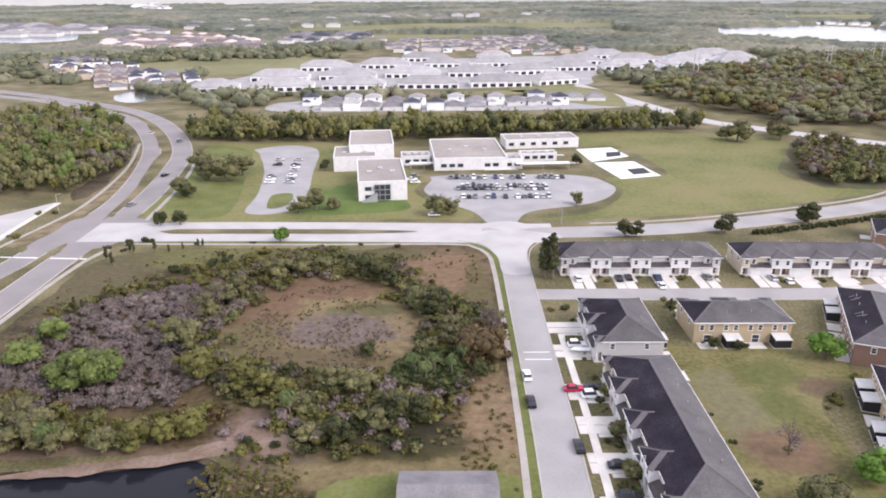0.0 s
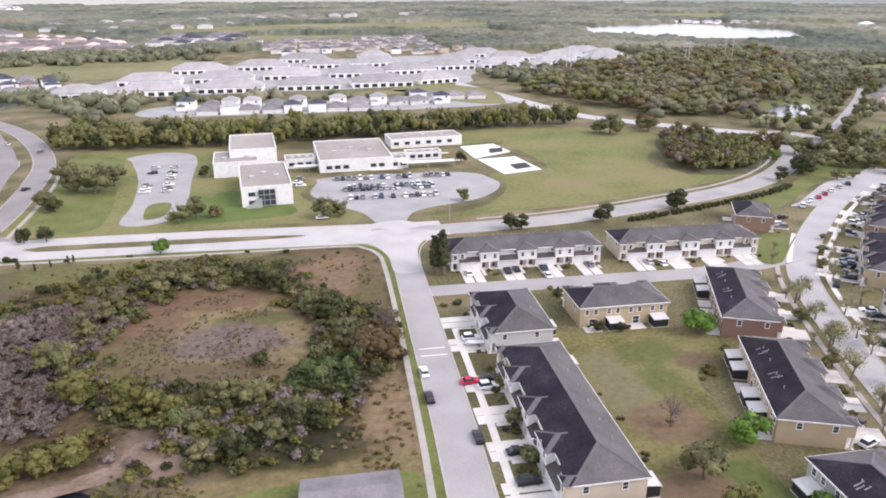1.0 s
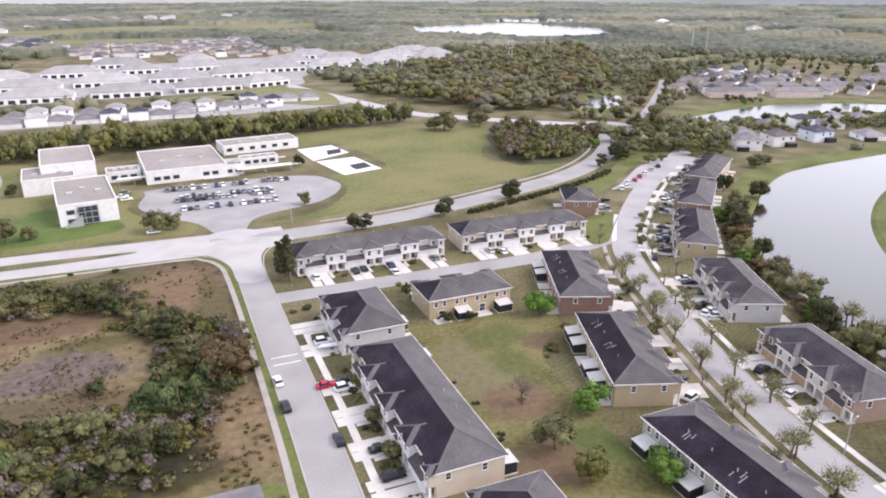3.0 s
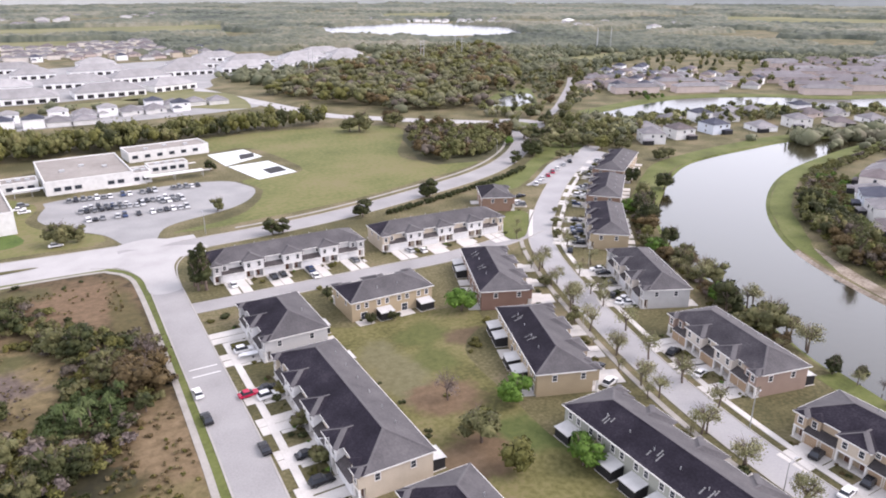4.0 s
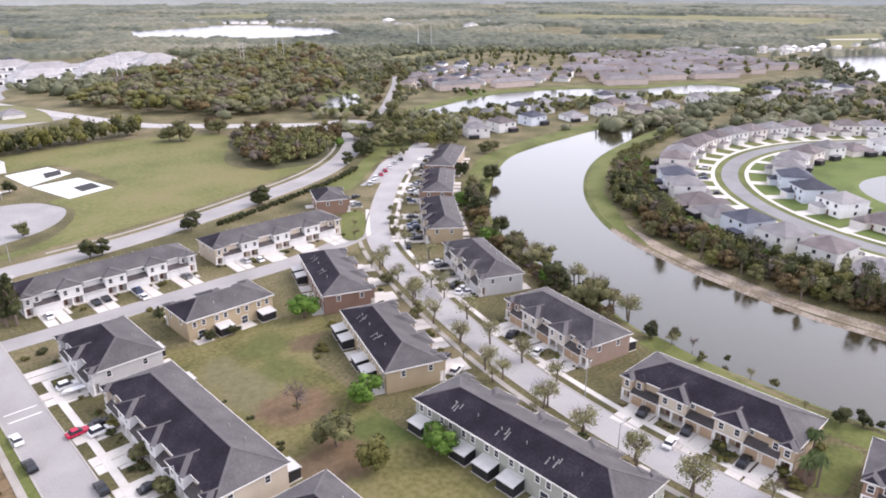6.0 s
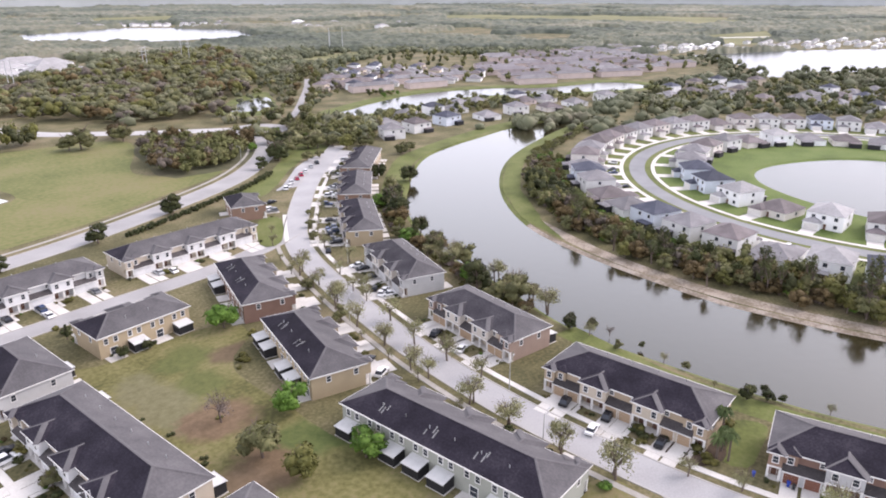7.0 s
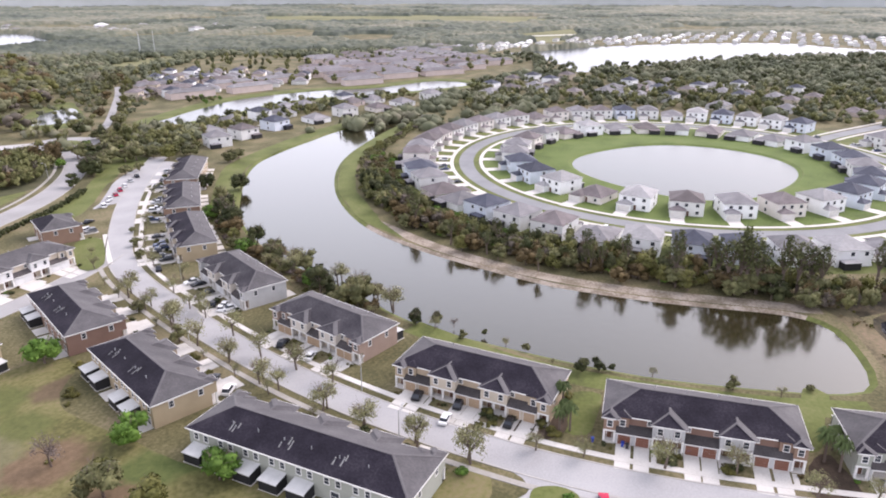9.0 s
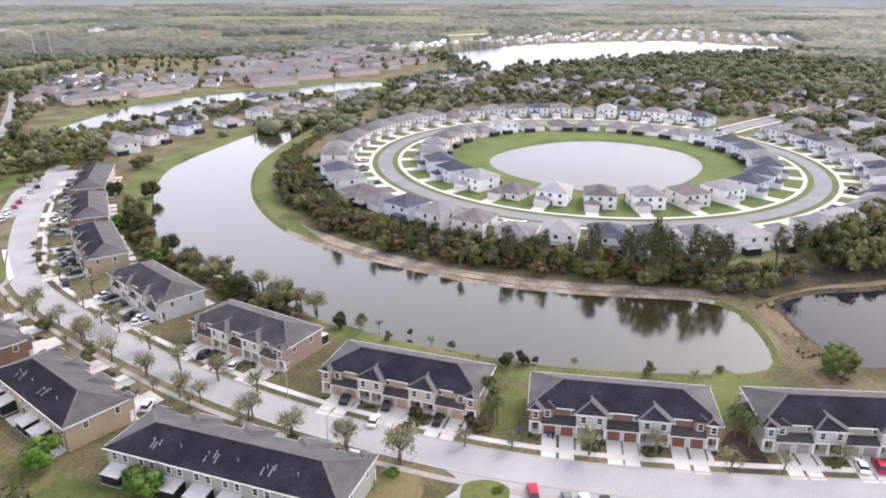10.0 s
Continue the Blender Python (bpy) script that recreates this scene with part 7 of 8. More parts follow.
far_town([(-407, 1312), (-29, 1666), (330, 1984), (367, 2211), (-36, 2088), (-589, 1592)], 45, 26, [STONE, PALEROOF, MAUVEROOF], "scattered pale buildings far off", 5, 0, 0.3)
far_town([(860, 1040), (1063, 881), (1345, 1118), (1050, 1393), (930, 1240)], 45, 22, [WHITEISH, PALEROOF, WHITEISH], "scattered white buildings among far woods", 6, 0, 0.22)
far_town([(640, 1500), (790, 1520), (890, 1310), (1010, 1500), (780, 1740)], 22, 15, [WHITEISH, PALEROOF, SHINGLE_GREY], "houses on the shore of the far lake", 7, 0, 0.6)
patch("pasture", MEADOW, 0.06, PASTURE, "yellow-green meadow beyond the lake", 20, 2.0, 55)

# ---- trees that stand alone ----
tree("dark", 66.2, 152.2, 0.45)
tree("dark", 71.9, 151.2, 0.42)
tree("tall", 61.5, 172.0, 0.55)
tree("tall", 31.1, 196.4, 1.64)
tree("tall", 33.2, 195.5, 1.76)
tree("tall", 32.9, 200.9, 1.56)
tree("tall", 30.7, 200.0, 1.35)
tree("dark", 64.2, 233.1, 1.00)
tree("dark", 68.2, 233.7, 0.83)
tree("dark", 100.6, 236.5, 1.14)
tree("dark", 134.9, 248.5, 1.16)
tree("dark", 135.7, 247.2, 1.14)
tree("green", 90.8, 146.9, 1.64)
tree("green", 77.8, 102.6, 1.46)
tree("green", 76.4, 79.3, 1.42)
tree("bare", 65.4, 110.5, 1.31)
tree("oak", 63.7, 94.4, 1.27)
tree("yellow", 65.1, 84.2, 1.25)
tree("oak", -3.0, 259.1, 1.36)
tree("oak", 3.6, 260.5, 1.02)
tree("oak", -50.1, 265.5, 1.29)
tree("oak", -56.0, 261.2, 1.14)
tree("oak", -43.5, 266.9, 0.86)
tree("oak", -98.2, 308.4, 2.03)
tree("oak", -107.1, 312.5, 1.70)
tree("oak", -93.7, 320.3, 1.70)
tree("oak", -117.1, 331.4, 1.58)
tree("dark", -56.5, 328.2, 0.77)
tree("oak", 54.0, 271.7, 0.85)
tree("dark", 65.7, 337.5, 0.87)
tree("oak", -111.5, 287.8, 1.29)
tree("dark", -106.4, 283.5, 1.10)
tree("dark", -105.1, 248.1, 0.80)
tree("dark", -97.7, 248.0, 0.87)
tree("green", -56.4, 229.3, 1.14)
tree("oak", 166.0, 390.9, 2.14)
tree("oak", 160.8, 394.1, 1.58)
tree("oak", 191.0, 393.5, 1.73)
tree("rust", 195.0, 406.0, 2.00)
tree("spring", 129.4, 161.3, 1.42)
tree("spring", 125.4, 149.0, 1.14)
tree("spring", 119.4, 135.3, 1.36)
tree("spring", 113.3, 120.2, 1.46)
tree("spring", 111.6, 108.4, 1.16)
tree("spring", 121.7, 115.9, 1.38)
tree("spring", 108.1, 95.1, 1.14)
tree("spring", 105.8, 88.8, 1.08)
tree("spring", 114.7, 90.6, 1.36)
tree("spring", 113.6, 79.7, 1.16)
tree("spring", 104.4, 74.8, 1.22)
tree("spring", 102.1, 63.7, 1.30)
tree("spring", 101.1, 51.2, 1.28)
tree("spring", 100.6, 39.5, 1.56)
tree("spring", 128.7, 133.5, 1.26)
tree("spring", 147.0, 170.6, 1.12)
tree("spring", 144.1, 155.4, 1.16)
tree("spring", 101.6, 40.4, 1.46)
tree("spring", 101.8, 52.0, 1.22)
tree("spring", 101.9, 64.2, 1.28)
tree("spring", 103.3, 75.1, 1.28)
tree("spring", 110.5, 107.4, 1.26)
tree("spring", 115.9, 102.1, 1.34)
tree("spring", 115.9, 91.9, 1.06)
tree("spring", 105.8, 94.2, 1.22)
tree("spring", 112.2, 20.7, 0.92)
tree("spring", 115.4, 6.0, 1.42)
tree("spring", 119.7, -6.3, 1.22)
tree("spring", 118.5, -19.7, 1.08)
tree("spring", 121.8, -29.2, 0.96)
tree("spring", 128.5, -40.2, 1.02)
tree("spring", 110.0, 29.7, 0.92)
tree("spring", 120.6, 135.7, 1.28)
tree("spring", 126.4, 159.1, 1.52)
tree("spring", 122.9, 148.5, 1.14)
tree("dark", 189.0, 175.0, 1.54)
tree("dark", 180.4, 156.6, 1.06)
tree("green", 173.5, 155.9, 0.96)
tree("dark", 196.1, 187.7, 1.17)
tree("green", 192.8, 189.8, 1.24)
tree("green", 156.5, 114.5, 1.40)
tree("spring", 166.4, 131.2, 1.30)
tree("oak", 172.1, 143.1, 1.08)
tree("spring", 162.9, 109.5, 1.34)
tree("oak", 156.4, 99.0, 1.12)
tree("spring", 153.2, 86.5, 1.44)
tree("spring", 154.1, 91.7, 1.27)
tree("rust", 171.2, 139.8, 1.04)
tree("dark", 147.8, 76.3, 0.57)
tree("spring", 148.0, 70.5, 0.84)
tree("oak", 146.1, 61.5, 0.39)
tree("dark", 150.6, 57.4, 0.24)
tree("spring", 146.6, 50.0, 0.55)
tree("oak", 147.5, 45.1, 0.35)
tree("spring", 143.3, 36.8, 0.34)
tree("dark", 143.1, 29.7, 0.56)
tree("dark", 145.2, 25.9, 0.47)
tree("dark", 147.1, 23.4, 0.27)
tree("spring", 148.1, 14.2, 0.53)
tree("oak", 150.4, -3.2, 0.52)
tree("dark", 148.7, 27.6, 0.29)
tree("spring", 151.7, -13.1, 0.54)
tree("oak", 157.6, -19.0, 0.30)
tree("spring", 150.8, 57.6, 0.31)
tree("soft", 166.3, -44.6, 1.5)
tree("yellow", 164.6, -46.2, 1.2)
tree("oak", 167.3, 126.4, 1.14)
tree("dark", 153.3, 110.7, 1.29)
tree("spring", 161.0, 109.8, 1.33)
tree("spring", 157.6, 100.5, 1.49)
tree("oak", 156.7, 94.5, 1.00)
tree("spring", 152.3, 85.6, 1.56)
tree("dark", 151.5, 77.9, 0.48)
tree("dark", 151.4, 71.6, 0.51)
tree("oak", 230.1, 295.0, 1.52)
tree("oak", 239.9, 324.0, 1.47)
tree("dark", 218.2, 286.8, 1.47)
tree("dark", 201.5, 278.5, 1.04)
tree("oak", 260.1, 320.5, 1.39)
tree("oak", 250.5, 293.4, 1.55)
tree("oak", 260.0, 292.5, 1.27)
tree("oak", 273.0, 293.0, 1.20)
tree("dark", 271.5, 279.7, 0.89)
tree("oak", 288.5, 356.3, 1.08)
tree("oak", 219.7, 342.1, 1.55)
tree("dark", 217.8, 288.8, 1.63)
tree("dark", 249.1, 326.2, 1.04)
tree("palm", 117.9, 27.3, 1.09)
tree("palm", 119.2, 25.5, 1.21)
tree("palm", 121.5, 27.6, 0.98)
tree("palm", 130.7, -21.1, 1.51)
tree("palm", 128.7, -23.7, 1.36)
tree("palm", 133.3, -25.5, 1.06)
tree("palm", 135.4, -22.6, 1.02)
tree("oak", -101.4, 150.3, 0.98)
tree("soft", -98.1, 144.4, 1.62)
tree("soft", -78.8, 134.5, 2.24)
tree("soft", -76.1, 136.8, 1.76)
tree("soft", -83.8, 135.7, 1.70)
tree("soft", -97.2, 156.9, 1.46)
tree("oak", -63.2, 152.8, 1.35)
tree("yellow", -54.6, 139.0, 1.52)
tree("yellow", -67.8, 158.1, 1.15)
tree("yellow", -43.7, 131.9, 1.48)
tree("yellow", -39.2, 132.4, 1.02)
tree("palm", -31.3, 122.3, 1.4)
tree("oak", -30.0, 124.0, 0.9)
tree("oak", -24.3, 134.1, 1.06)
tree("oak", -17.8, 131.8, 1.09)
tree("yellow", -34.9, 130.8, 0.98)
tree("oak", -44.8, 198.0, 1.26)
tree("oak", -50.4, 195.9, 1.11)
tree("oak", -36.9, 202.5, 0.98)
tree("dark", -23.0, 195.6, 1.11)
tree("dark", -16.7, 191.3, 1.03)
tree("oak", -6.9, 175.7, 1.15)
tree("dark", -2.2, 170.4, 1.30)
tree("oak", 3.0, 160.6, 1.08)
tree("bare", 12.1, 160.5, 1.37)
tree("rust", 8.7, 146.2, 1.71)
tree("rust", 11.8, 151.6, 1.46)
tree("rust", 6.4, 154.6, 1.04)
tree("oak", 2.2, 154.6, 0.94)
tree("palm", -6.4, 139.9, 1.02)
tree("palm", -1.9, 138.6, 1.23)
tree("palm", 1.9, 139.1, 1.04)
tree("palm", -3.8, 136.3, 1.08)
tree("palm", 4.6, 143.6, 1.06)
tree("dark", 8.3, 138.1, 0.70)
tree("dark", -9.9, 122.2, 1.04)
tree("dark", -5.2, 122.2, 0.86)
tree("oak", -14.2, 119.3, 0.89)
tree("dark", -20.4, 114.7, 0.86)
tree("oak", -26.1, 115.3, 0.82)
tree("oak", -61.5, 178.0, 1.29)
tree("oak", -58.0, 185.6, 1.06)
tree("oak", -64.0, 171.0, 1.12)
tree("bare", -62.8, 174.4, 1.46)
tree("bare", -65.9, 167.6, 1.40)
tree("oak", -52.7, 155.0, 0.59)
tree("dark", -18.4, 149.6, 0.60)
tree("yellow", -49.5, 117.6, 1.21)
tree("yellow", -55.0, 115.8, 1.00)
tree("yellow", -59.5, 113.2, 1.15)
tree("oak", -65.1, 112.3, 0.97)
tree("oak", -79.7, 114.2, 1.55)
tree("oak", -85.1, 117.9, 1.27)
tree("oak", -74.4, 112.4, 1.06)
tree("palm", -75.6, 111.5, 1.19)
tree("palm", -73.7, 113.3, 1.08)
tree("oak", -83.6, 112.5, 0.77)
tree("yellow", -38.4, 109.6, 0.60)
# tall trees along the sandy shore
shore = spline([(205, -21), (205, -14), (203, -8), (197, 23), (193.8, 58), (204, 101), (219.5, 134)], 4)
for i in range(1, len(shore) - 1):
    for q in range(3):
        if grow.random() < (0.72 if offset(shore, -5)[i][1] < 25 else 0.5):
            x, y = offset(shore, -grow.uniform(5, 17))[i]
            kind = grow.choice(("oak", "yellow", "oak", "pine", "rust", "yellow", "pine", "rust"))
            tree(kind, x + grow.uniform(-2, 2), y + grow.uniform(-2, 2), {"pine": 1.85, "yellow": 1.4, "rust": 1.5}.get(kind, 1.3) * grow.uniform(0.7, 1.25) * (1.0 if y < 25 else 0.68))

for x, y, size in ((207.5, 3.5, 2.0), (209, -2.0, 2.15), (210.5, -11.5, 2.1), (213, -15.5, 2.2), (214, -21, 1.9), (229, -37, 2.0), (233, -43, 2.1), (206.5, 18, 1.7), (208, 46, 1.6)):
    tree("pine", x, y, size)
for x, y, size in ((206, -18, 1.0), (207, -9, 1.25), (205.5, 1, 1.2), (210, -24, 0.9), (226, -42, 1.2), (237, -54, 1.4), (240, -60, 1.3)):
    tree("dark" if size > 1.22 else "oak", x, y, size)

# trees round the far street and its roundabout
for kind, x, y, size in (("yellow", 262, 366, 1.2), ("oak", 279, 356, 1.3), ("dark", 284, 378, 1.1), ("oak", 301, 391, 1.2), ("oak", 318, 387, 1.1), ("rust", 334, 421, 1.3), ("oak", 352, 420, 1.2),
                         ("oak", 357, 446, 1.4), ("yellow", 384, 454, 1.3), ("rust", 388, 479, 1.4), ("oak", 412, 485, 1.4), ("oak", 418, 512, 1.5), ("yellow", 441, 517, 1.5), ("oak", 450, 541, 1.6),
                         ("oak", 457, 553, 1.7), ("rust", 470, 560, 1.7), ("oak", 482, 575, 1.8), ("oak", 466, 572, 1.7)):
    tree(kind, x, y, size)

# ---- thickets of the vacant lot ----
def thicket(kind, x, y, radius, count, size):
    for _ in range(count):
        a, r = grow.uniform(0, math.tau), radius * math.sqrt(grow.random())
        w = size * grow.uniform(0.65, 1.3)
        bush(kind, x + r * math.cos(a), y + 0.8 * r * math.sin(a), w, w * grow.uniform(0.75, 1.15))


thicket("twig", -85.4, 172.9, 12, 6, 2.6)
thicket("twig", -87.9, 158.3, 10, 4, 2.4)
thicket("twig", -78.1, 178.2, 10, 4, 2.6)
thicket("twig", -72.1, 183.8, 9, 3, 2.6)
thicket("twig", -71.9, 146.8, 9, 3, 2.2)
thicket("twig", -64.8, 132.1, 8, 3, 2.0)
thicket("twig", -85.8, 132.2, 7, 2, 2.0)
thicket("twig", -40.4, 119.5, 7, 3, 1.6)
thicket("twig", -10.2, 127.3, 6, 2, 2.4)
thicket("twig", -7.2, 115.5, 6, 1, 1.8)
thicket("olive", -94.1, 182.1, 12, 3, 2.0)
thicket("olive", -80.4, 198.4, 12, 4, 2.2)
thicket("olive", -65.6, 207.4, 12, 4, 2.2)
thicket("olive", -55.8, 212.2, 8, 3, 2.4)
thicket("dark", -33.8, 212.0, 8, 3, 2.4)
thicket("dark", -21.9, 202.3, 7, 3, 2.6)
thicket("olive", -10.5, 185.2, 7, 3, 2.4)
thicket("dark", -3.8, 177.5, 6, 3, 2.6)
thicket("olive", 2.3, 163.7, 6, 3, 2.4)
thicket("dark", 6.8, 167.0, 5, 2, 2.3)
thicket("rust", 9.0, 151.7, 5, 3, 2.4)
thicket("palmetto", -2.0, 145.0, 8, 8, 1.9)
thicket("palmetto", -8.6, 143.7, 5, 3, 1.8)
thicket("dark", -10.7, 136.3, 6, 3, 2.3)
thicket("olive", -18.1, 134.0, 7, 3, 2.3)
thicket("dark", -24.3, 134.1, 6, 3, 2.3)
thicket("olive", -30.6, 134.1, 6, 3, 2.2)
thicket("dark", -9.9, 123.2, 6, 3, 2.2)
thicket("dark", -16.4, 118.4, 6, 3, 2.0)
thicket("olive", -25.3, 117.5, 6, 3, 2.0)
thicket("yellow", -39.9, 136.5, 5, 3, 1.9)
thicket("yellow", -50.9, 144.0, 6, 3, 2.0)
thicket("olive", -58.4, 146.7, 6, 3, 2.0)
thicket("olive", -69.3, 158.1, 7, 3, 1.9)
thicket("yellow", -65.5, 157.2, 4, 5, 2.4)
thicket("olive", -77.7, 161.3, 4, 2, 1.9)
thicket("yellow", -54.6, 117.7, 6, 3, 1.8)
thicket("yellow", -62.5, 115.0, 5, 2, 1.8)
thicket("olive", -82.7, 119.8, 9, 5, 2.2)
thicket("olive", -71.5, 117.8, 6, 3, 1.8)
thicket("yellow", -49.7, 123.5, 4, 2, 1.7)
thicket("olive", -40.3, 107.2, 5, 3, 1.2)
thicket("olive", -31.9, 107.1, 5, 2, 1.0)
thicket("rust", 4.3, 131.6, 7, 3, 1.0)
thicket("olive", -2.7, 112.0, 8, 2, 0.9)
thicket("twig", -32.6, 160.9, 10, 8, 0.55)
thicket("dark", -31.8, 156.3, 12, 6, 0.5)
thicket("olive", -22.0, 170.6, 14, 6, 0.5)
thicket("twig", -40.9, 146.6, 8, 3, 0.6)
thicket("rust", 5.0, 115.5, 8, 3, 0.8)
thicket("olive", 8.9, 108.5, 5, 2, 0.9)
thicket("dark", -99.4, 174.8, 3, 1, 2.0)
thicket("dark", -110.1, 223.2, 5, 3, 1.8)
thicket("dark", -103.7, 228.7, 5, 2, 1.6)
thicket("dark", -84.1, 225.6, 3, 1, 1.3)
thicket("dark", -65.7, 228.2, 1, 1, 1.2)
thicket("dark", -29.8, 225.6, 2, 1, 1.2)
thicket("dark", -13.8, 223.2, 2, 1, 1.0)
thicket("dark", 1.1, 218.3, 5, 2, 1.2)
thicket("olive", -156.2, 261.1, 5, 2, 1.4)
thicket("olive", -149.3, 235.0, 6, 3, 1.4)
# hedge along the collector road
for i in range(46):
    q = EAST[22 + i // 2]
    bush('dark', q[0] + 5 + grow.uniform(-0.5, 0.5) + (i % 2) * 1.6, q[1] - 11.5 + grow.uniform(-0.4, 0.4), 1.5, 2.2)
for x, y, size in ((34.4, 116.2, 0.62), (34.3, 105.0, 0.55), (35.6, 132.4, 0.42)):
    tree("oak", x, y, size)
bush("dark", 66.5, 153.3, 1.5)
bush("dark", 73.7, 152.9, 1.4)
bush("dark", 62.5, 175.2, 2.0)
bush("olive", 62.1, 179.7, 1.2)
bush("dark", 64.7, 155.0, .8)
bush("dark", 56.4, 114.5, .9)
bush("dark", 55.3, 123.9, .7)
bush("dark", 55.4, 101.0, .9)
bush("olive", 83.7, 128.9, 2.0)
bush("olive", 93.3, 138.1, 1.5)
bush("olive", 29.5, 173.6, 1.2)
bush("dark", 33.4, 174.3, 1.5)
bush("olive", 41.1, 150.0, 1.6)
bush("olive", 46.4, 150.2, 1.6)
bush("yellow", 68.9, 101.4, 2.2)
bush("olive", 45.9, 150.0, 1.4)
bush("olive", 35.0, 131.4, 2.0)
bush("olive", 35.2, 119.0, 2.2)
bush("olive", 33.8, 106.7, 2.0)
bush("dark", 33.9, 113.5, 1.3)
bush("dark", 35.3, 104.3, 1.2)
bush("dark", 33.5, 129.1, 1.2)
bush("green", 42.2, 145.9, 1.4)
bush("olive", 80.8, 125.9, .8)
bush("dark", 56.4, 102.7, .9)
bush("dark", 63.6, 177.5, 1.2)
bush("dark", 116.8, 42.8, 1.5)
bush("dark", 115.8, 41.2, 1.4)
bush("dark", 97.5, 54.7, 1.6)
bush("green", 97.4, 39.9, 1.6)
bush("dark", 117.5, 5.4, 1.8)
bush("dark", 120.7, -6.2, 1.6)
bush("dark", 117.6, 37.4, 1.1)
bush("olive", 116.5, 28.4, 1.8)
bush("olive", 118.6, 31.5, 1.8)
bush("green", 99.3, 20.2, 1.4)
bush("dark", 132.4, -39.9, 1.5)
bush("olive", 117.4, 43.1, 1.8)
bush("olive", 112.8, 42.9, 1.2)
bush("dark", 129.8, 52.2, 1.5)
bush("dark", 97.2, 55.2, 1.4)
bush("olive", 127.6, 30.7, 1.7)
bush("olive", 131.0, 29.5, 1.7)
bush("dark", 100.7, 63.0, 1.3)
bush("dark", 99.3, 55.8, 1.4)
bush("olive", 66.0, 112.1, .9)

# ---- cars ----
car("white", 19.0, 139.1, 92, False)
car("black", 18.6, 128.3, 92, True)
car("red", 28.7, 133.4, 4, False)
car("white", 32.2, 130.8, 4, True)
car("black", 33.0, 133.8, 4, False)
car("white", 33.0, 153.5, 0, True)
car("black", 26.1, 112.9, 90, False)
car("black", 32.6, 107.2, 2, False)
car("black", 32.3, 98.5, 2, True)
car("white", 40.7, 194.7, 90, False)
car("black", 52.9, 194.6, 90, True)
car("black", 56.0, 195.4, 90, False)
car("blue", 64.6, 194.9, 90, True)
car("white", 64.2, 189.4, 90, False)
car("grey", 80.0, 195.6, 90, False)
car("silver", 99.4, 194.6, 90, False)
car("white", 103.0, 192.4, 90, False)
car("black", 116.9, 59.3, 10, True)
car("black", 117.7, 49.7, 8, True)
car("white", 111.4, 50.0, 8, False)
car("black", 116.1, 37.5, 6, False)
car("white", 121.1, 91.1, 14, False)
car("black", 123.1, 101.1, 14, True)
car("white", 100.4, 98.4, 20, True)
car("black", 102.5, 104.7, 22, False)
car("white", 128.4, -43.5, 6, False)
car("red", 129.5, -46.7, 6, True)
car("red", 100.6, 13.9, 19, True)
car("grey", 100.2, 7.6, 199, False)
car("white", 101.2, 4.6, 19, False)
car("black", 101.6, 1.0, 19, True)
car("black", 98.7, 84.3, 110, False)
car("white", 132.4, 129.8, 35, False)
car("black", 133.6, 133.7, 35, False)
car("white", 134.7, 130.5, 30, False)
car("black", 146.0, 168.0, 50, True)
car("black", 158.7, 181.1, 48, False)
car("black", 155.1, 176.0, 48, True)
car("white", 186.2, 240.9, 60, True)
car("white", 190.2, 243.2, 60, False)
car("red", 200.2, 250.3, 60, False)
car("red", 206.0, 254.4, 60, True)
car("white", 212.1, 258.4, 60, False)
car("silver", 219.6, 263.1, 60, False)
car("black", 226.6, 267.0, 60, True)
car("white", 194.9, 247.8, 60, False)
car("black", 169.3, 228.8, 10, False)
car("white", 162.3, 221.7, 10, False)
car("grey", -126.2, 272.5, 68, False)
car("black", -129.7, 319.0, 75, False)
car("grey", -149.1, 394.4, 80, True)
car("silver", -174.0, 417.3, 80, False)
car("white", -12.3, 305.3, 5, False)
car("grey", -12.7, 315.2, 5, True)
car("white", -13.8, 310.2, 5, False)
car("white", -3.4, 257.6, 5, False)
lot = random.Random(8)
for y0, n in ((313, 21), (299, 16), (294.5, 16), (282, 15)):
    for i in range(n):
        if lot.random() < 0.82:
            car(lot.choice(("white", "white", "black", "grey", "grey", "silver", "grey", "blue", "black")), 4 + i * 2.55 + lot.uniform(-0.15, 0.15) + (312 - y0) * 0.15, y0 + lot.uniform(-0.3, 0.3), 90 + lot.choice((0, 180)), lot.random() < 0.5)
for x0, n in ((-78, 9), (-69, 9)):
    for i in range(n):
        if lot.random() < 0.7:
            car(lot.choice(("white", "white", "black", "grey", "silver", "silver")), x0 - i * 0.55, 306 + i * 5.4, lot.choice((0, 180)) + lot.uniform(-3, 3), lot.random() < 0.5)
for i in range(26):
    a = radians(lot.uniform(100, 330))
    car(lot.choice(("white", "black", "grey", "silver", "blue", "white")), RING[0] + 121 * math.cos(a), RING[1] + 121 * math.sin(a), math.degrees(a), lot.random() < 0.5)
# ---- street lamps ----
lamp(143.0, 155.2, 200)
lamp(113.6, 71.8, 10)
lamp(43.8, 246.3, 90)
lamp(34.8, 100.6, 180)
lamp(114.3, 124.0, 20)
lamp(-150.3, 262.4, 0)
lamp(-168.4, 371.2, 0)
lamp(205.1, 300.1, 120)
lamp(100.6, 55.0, 0)

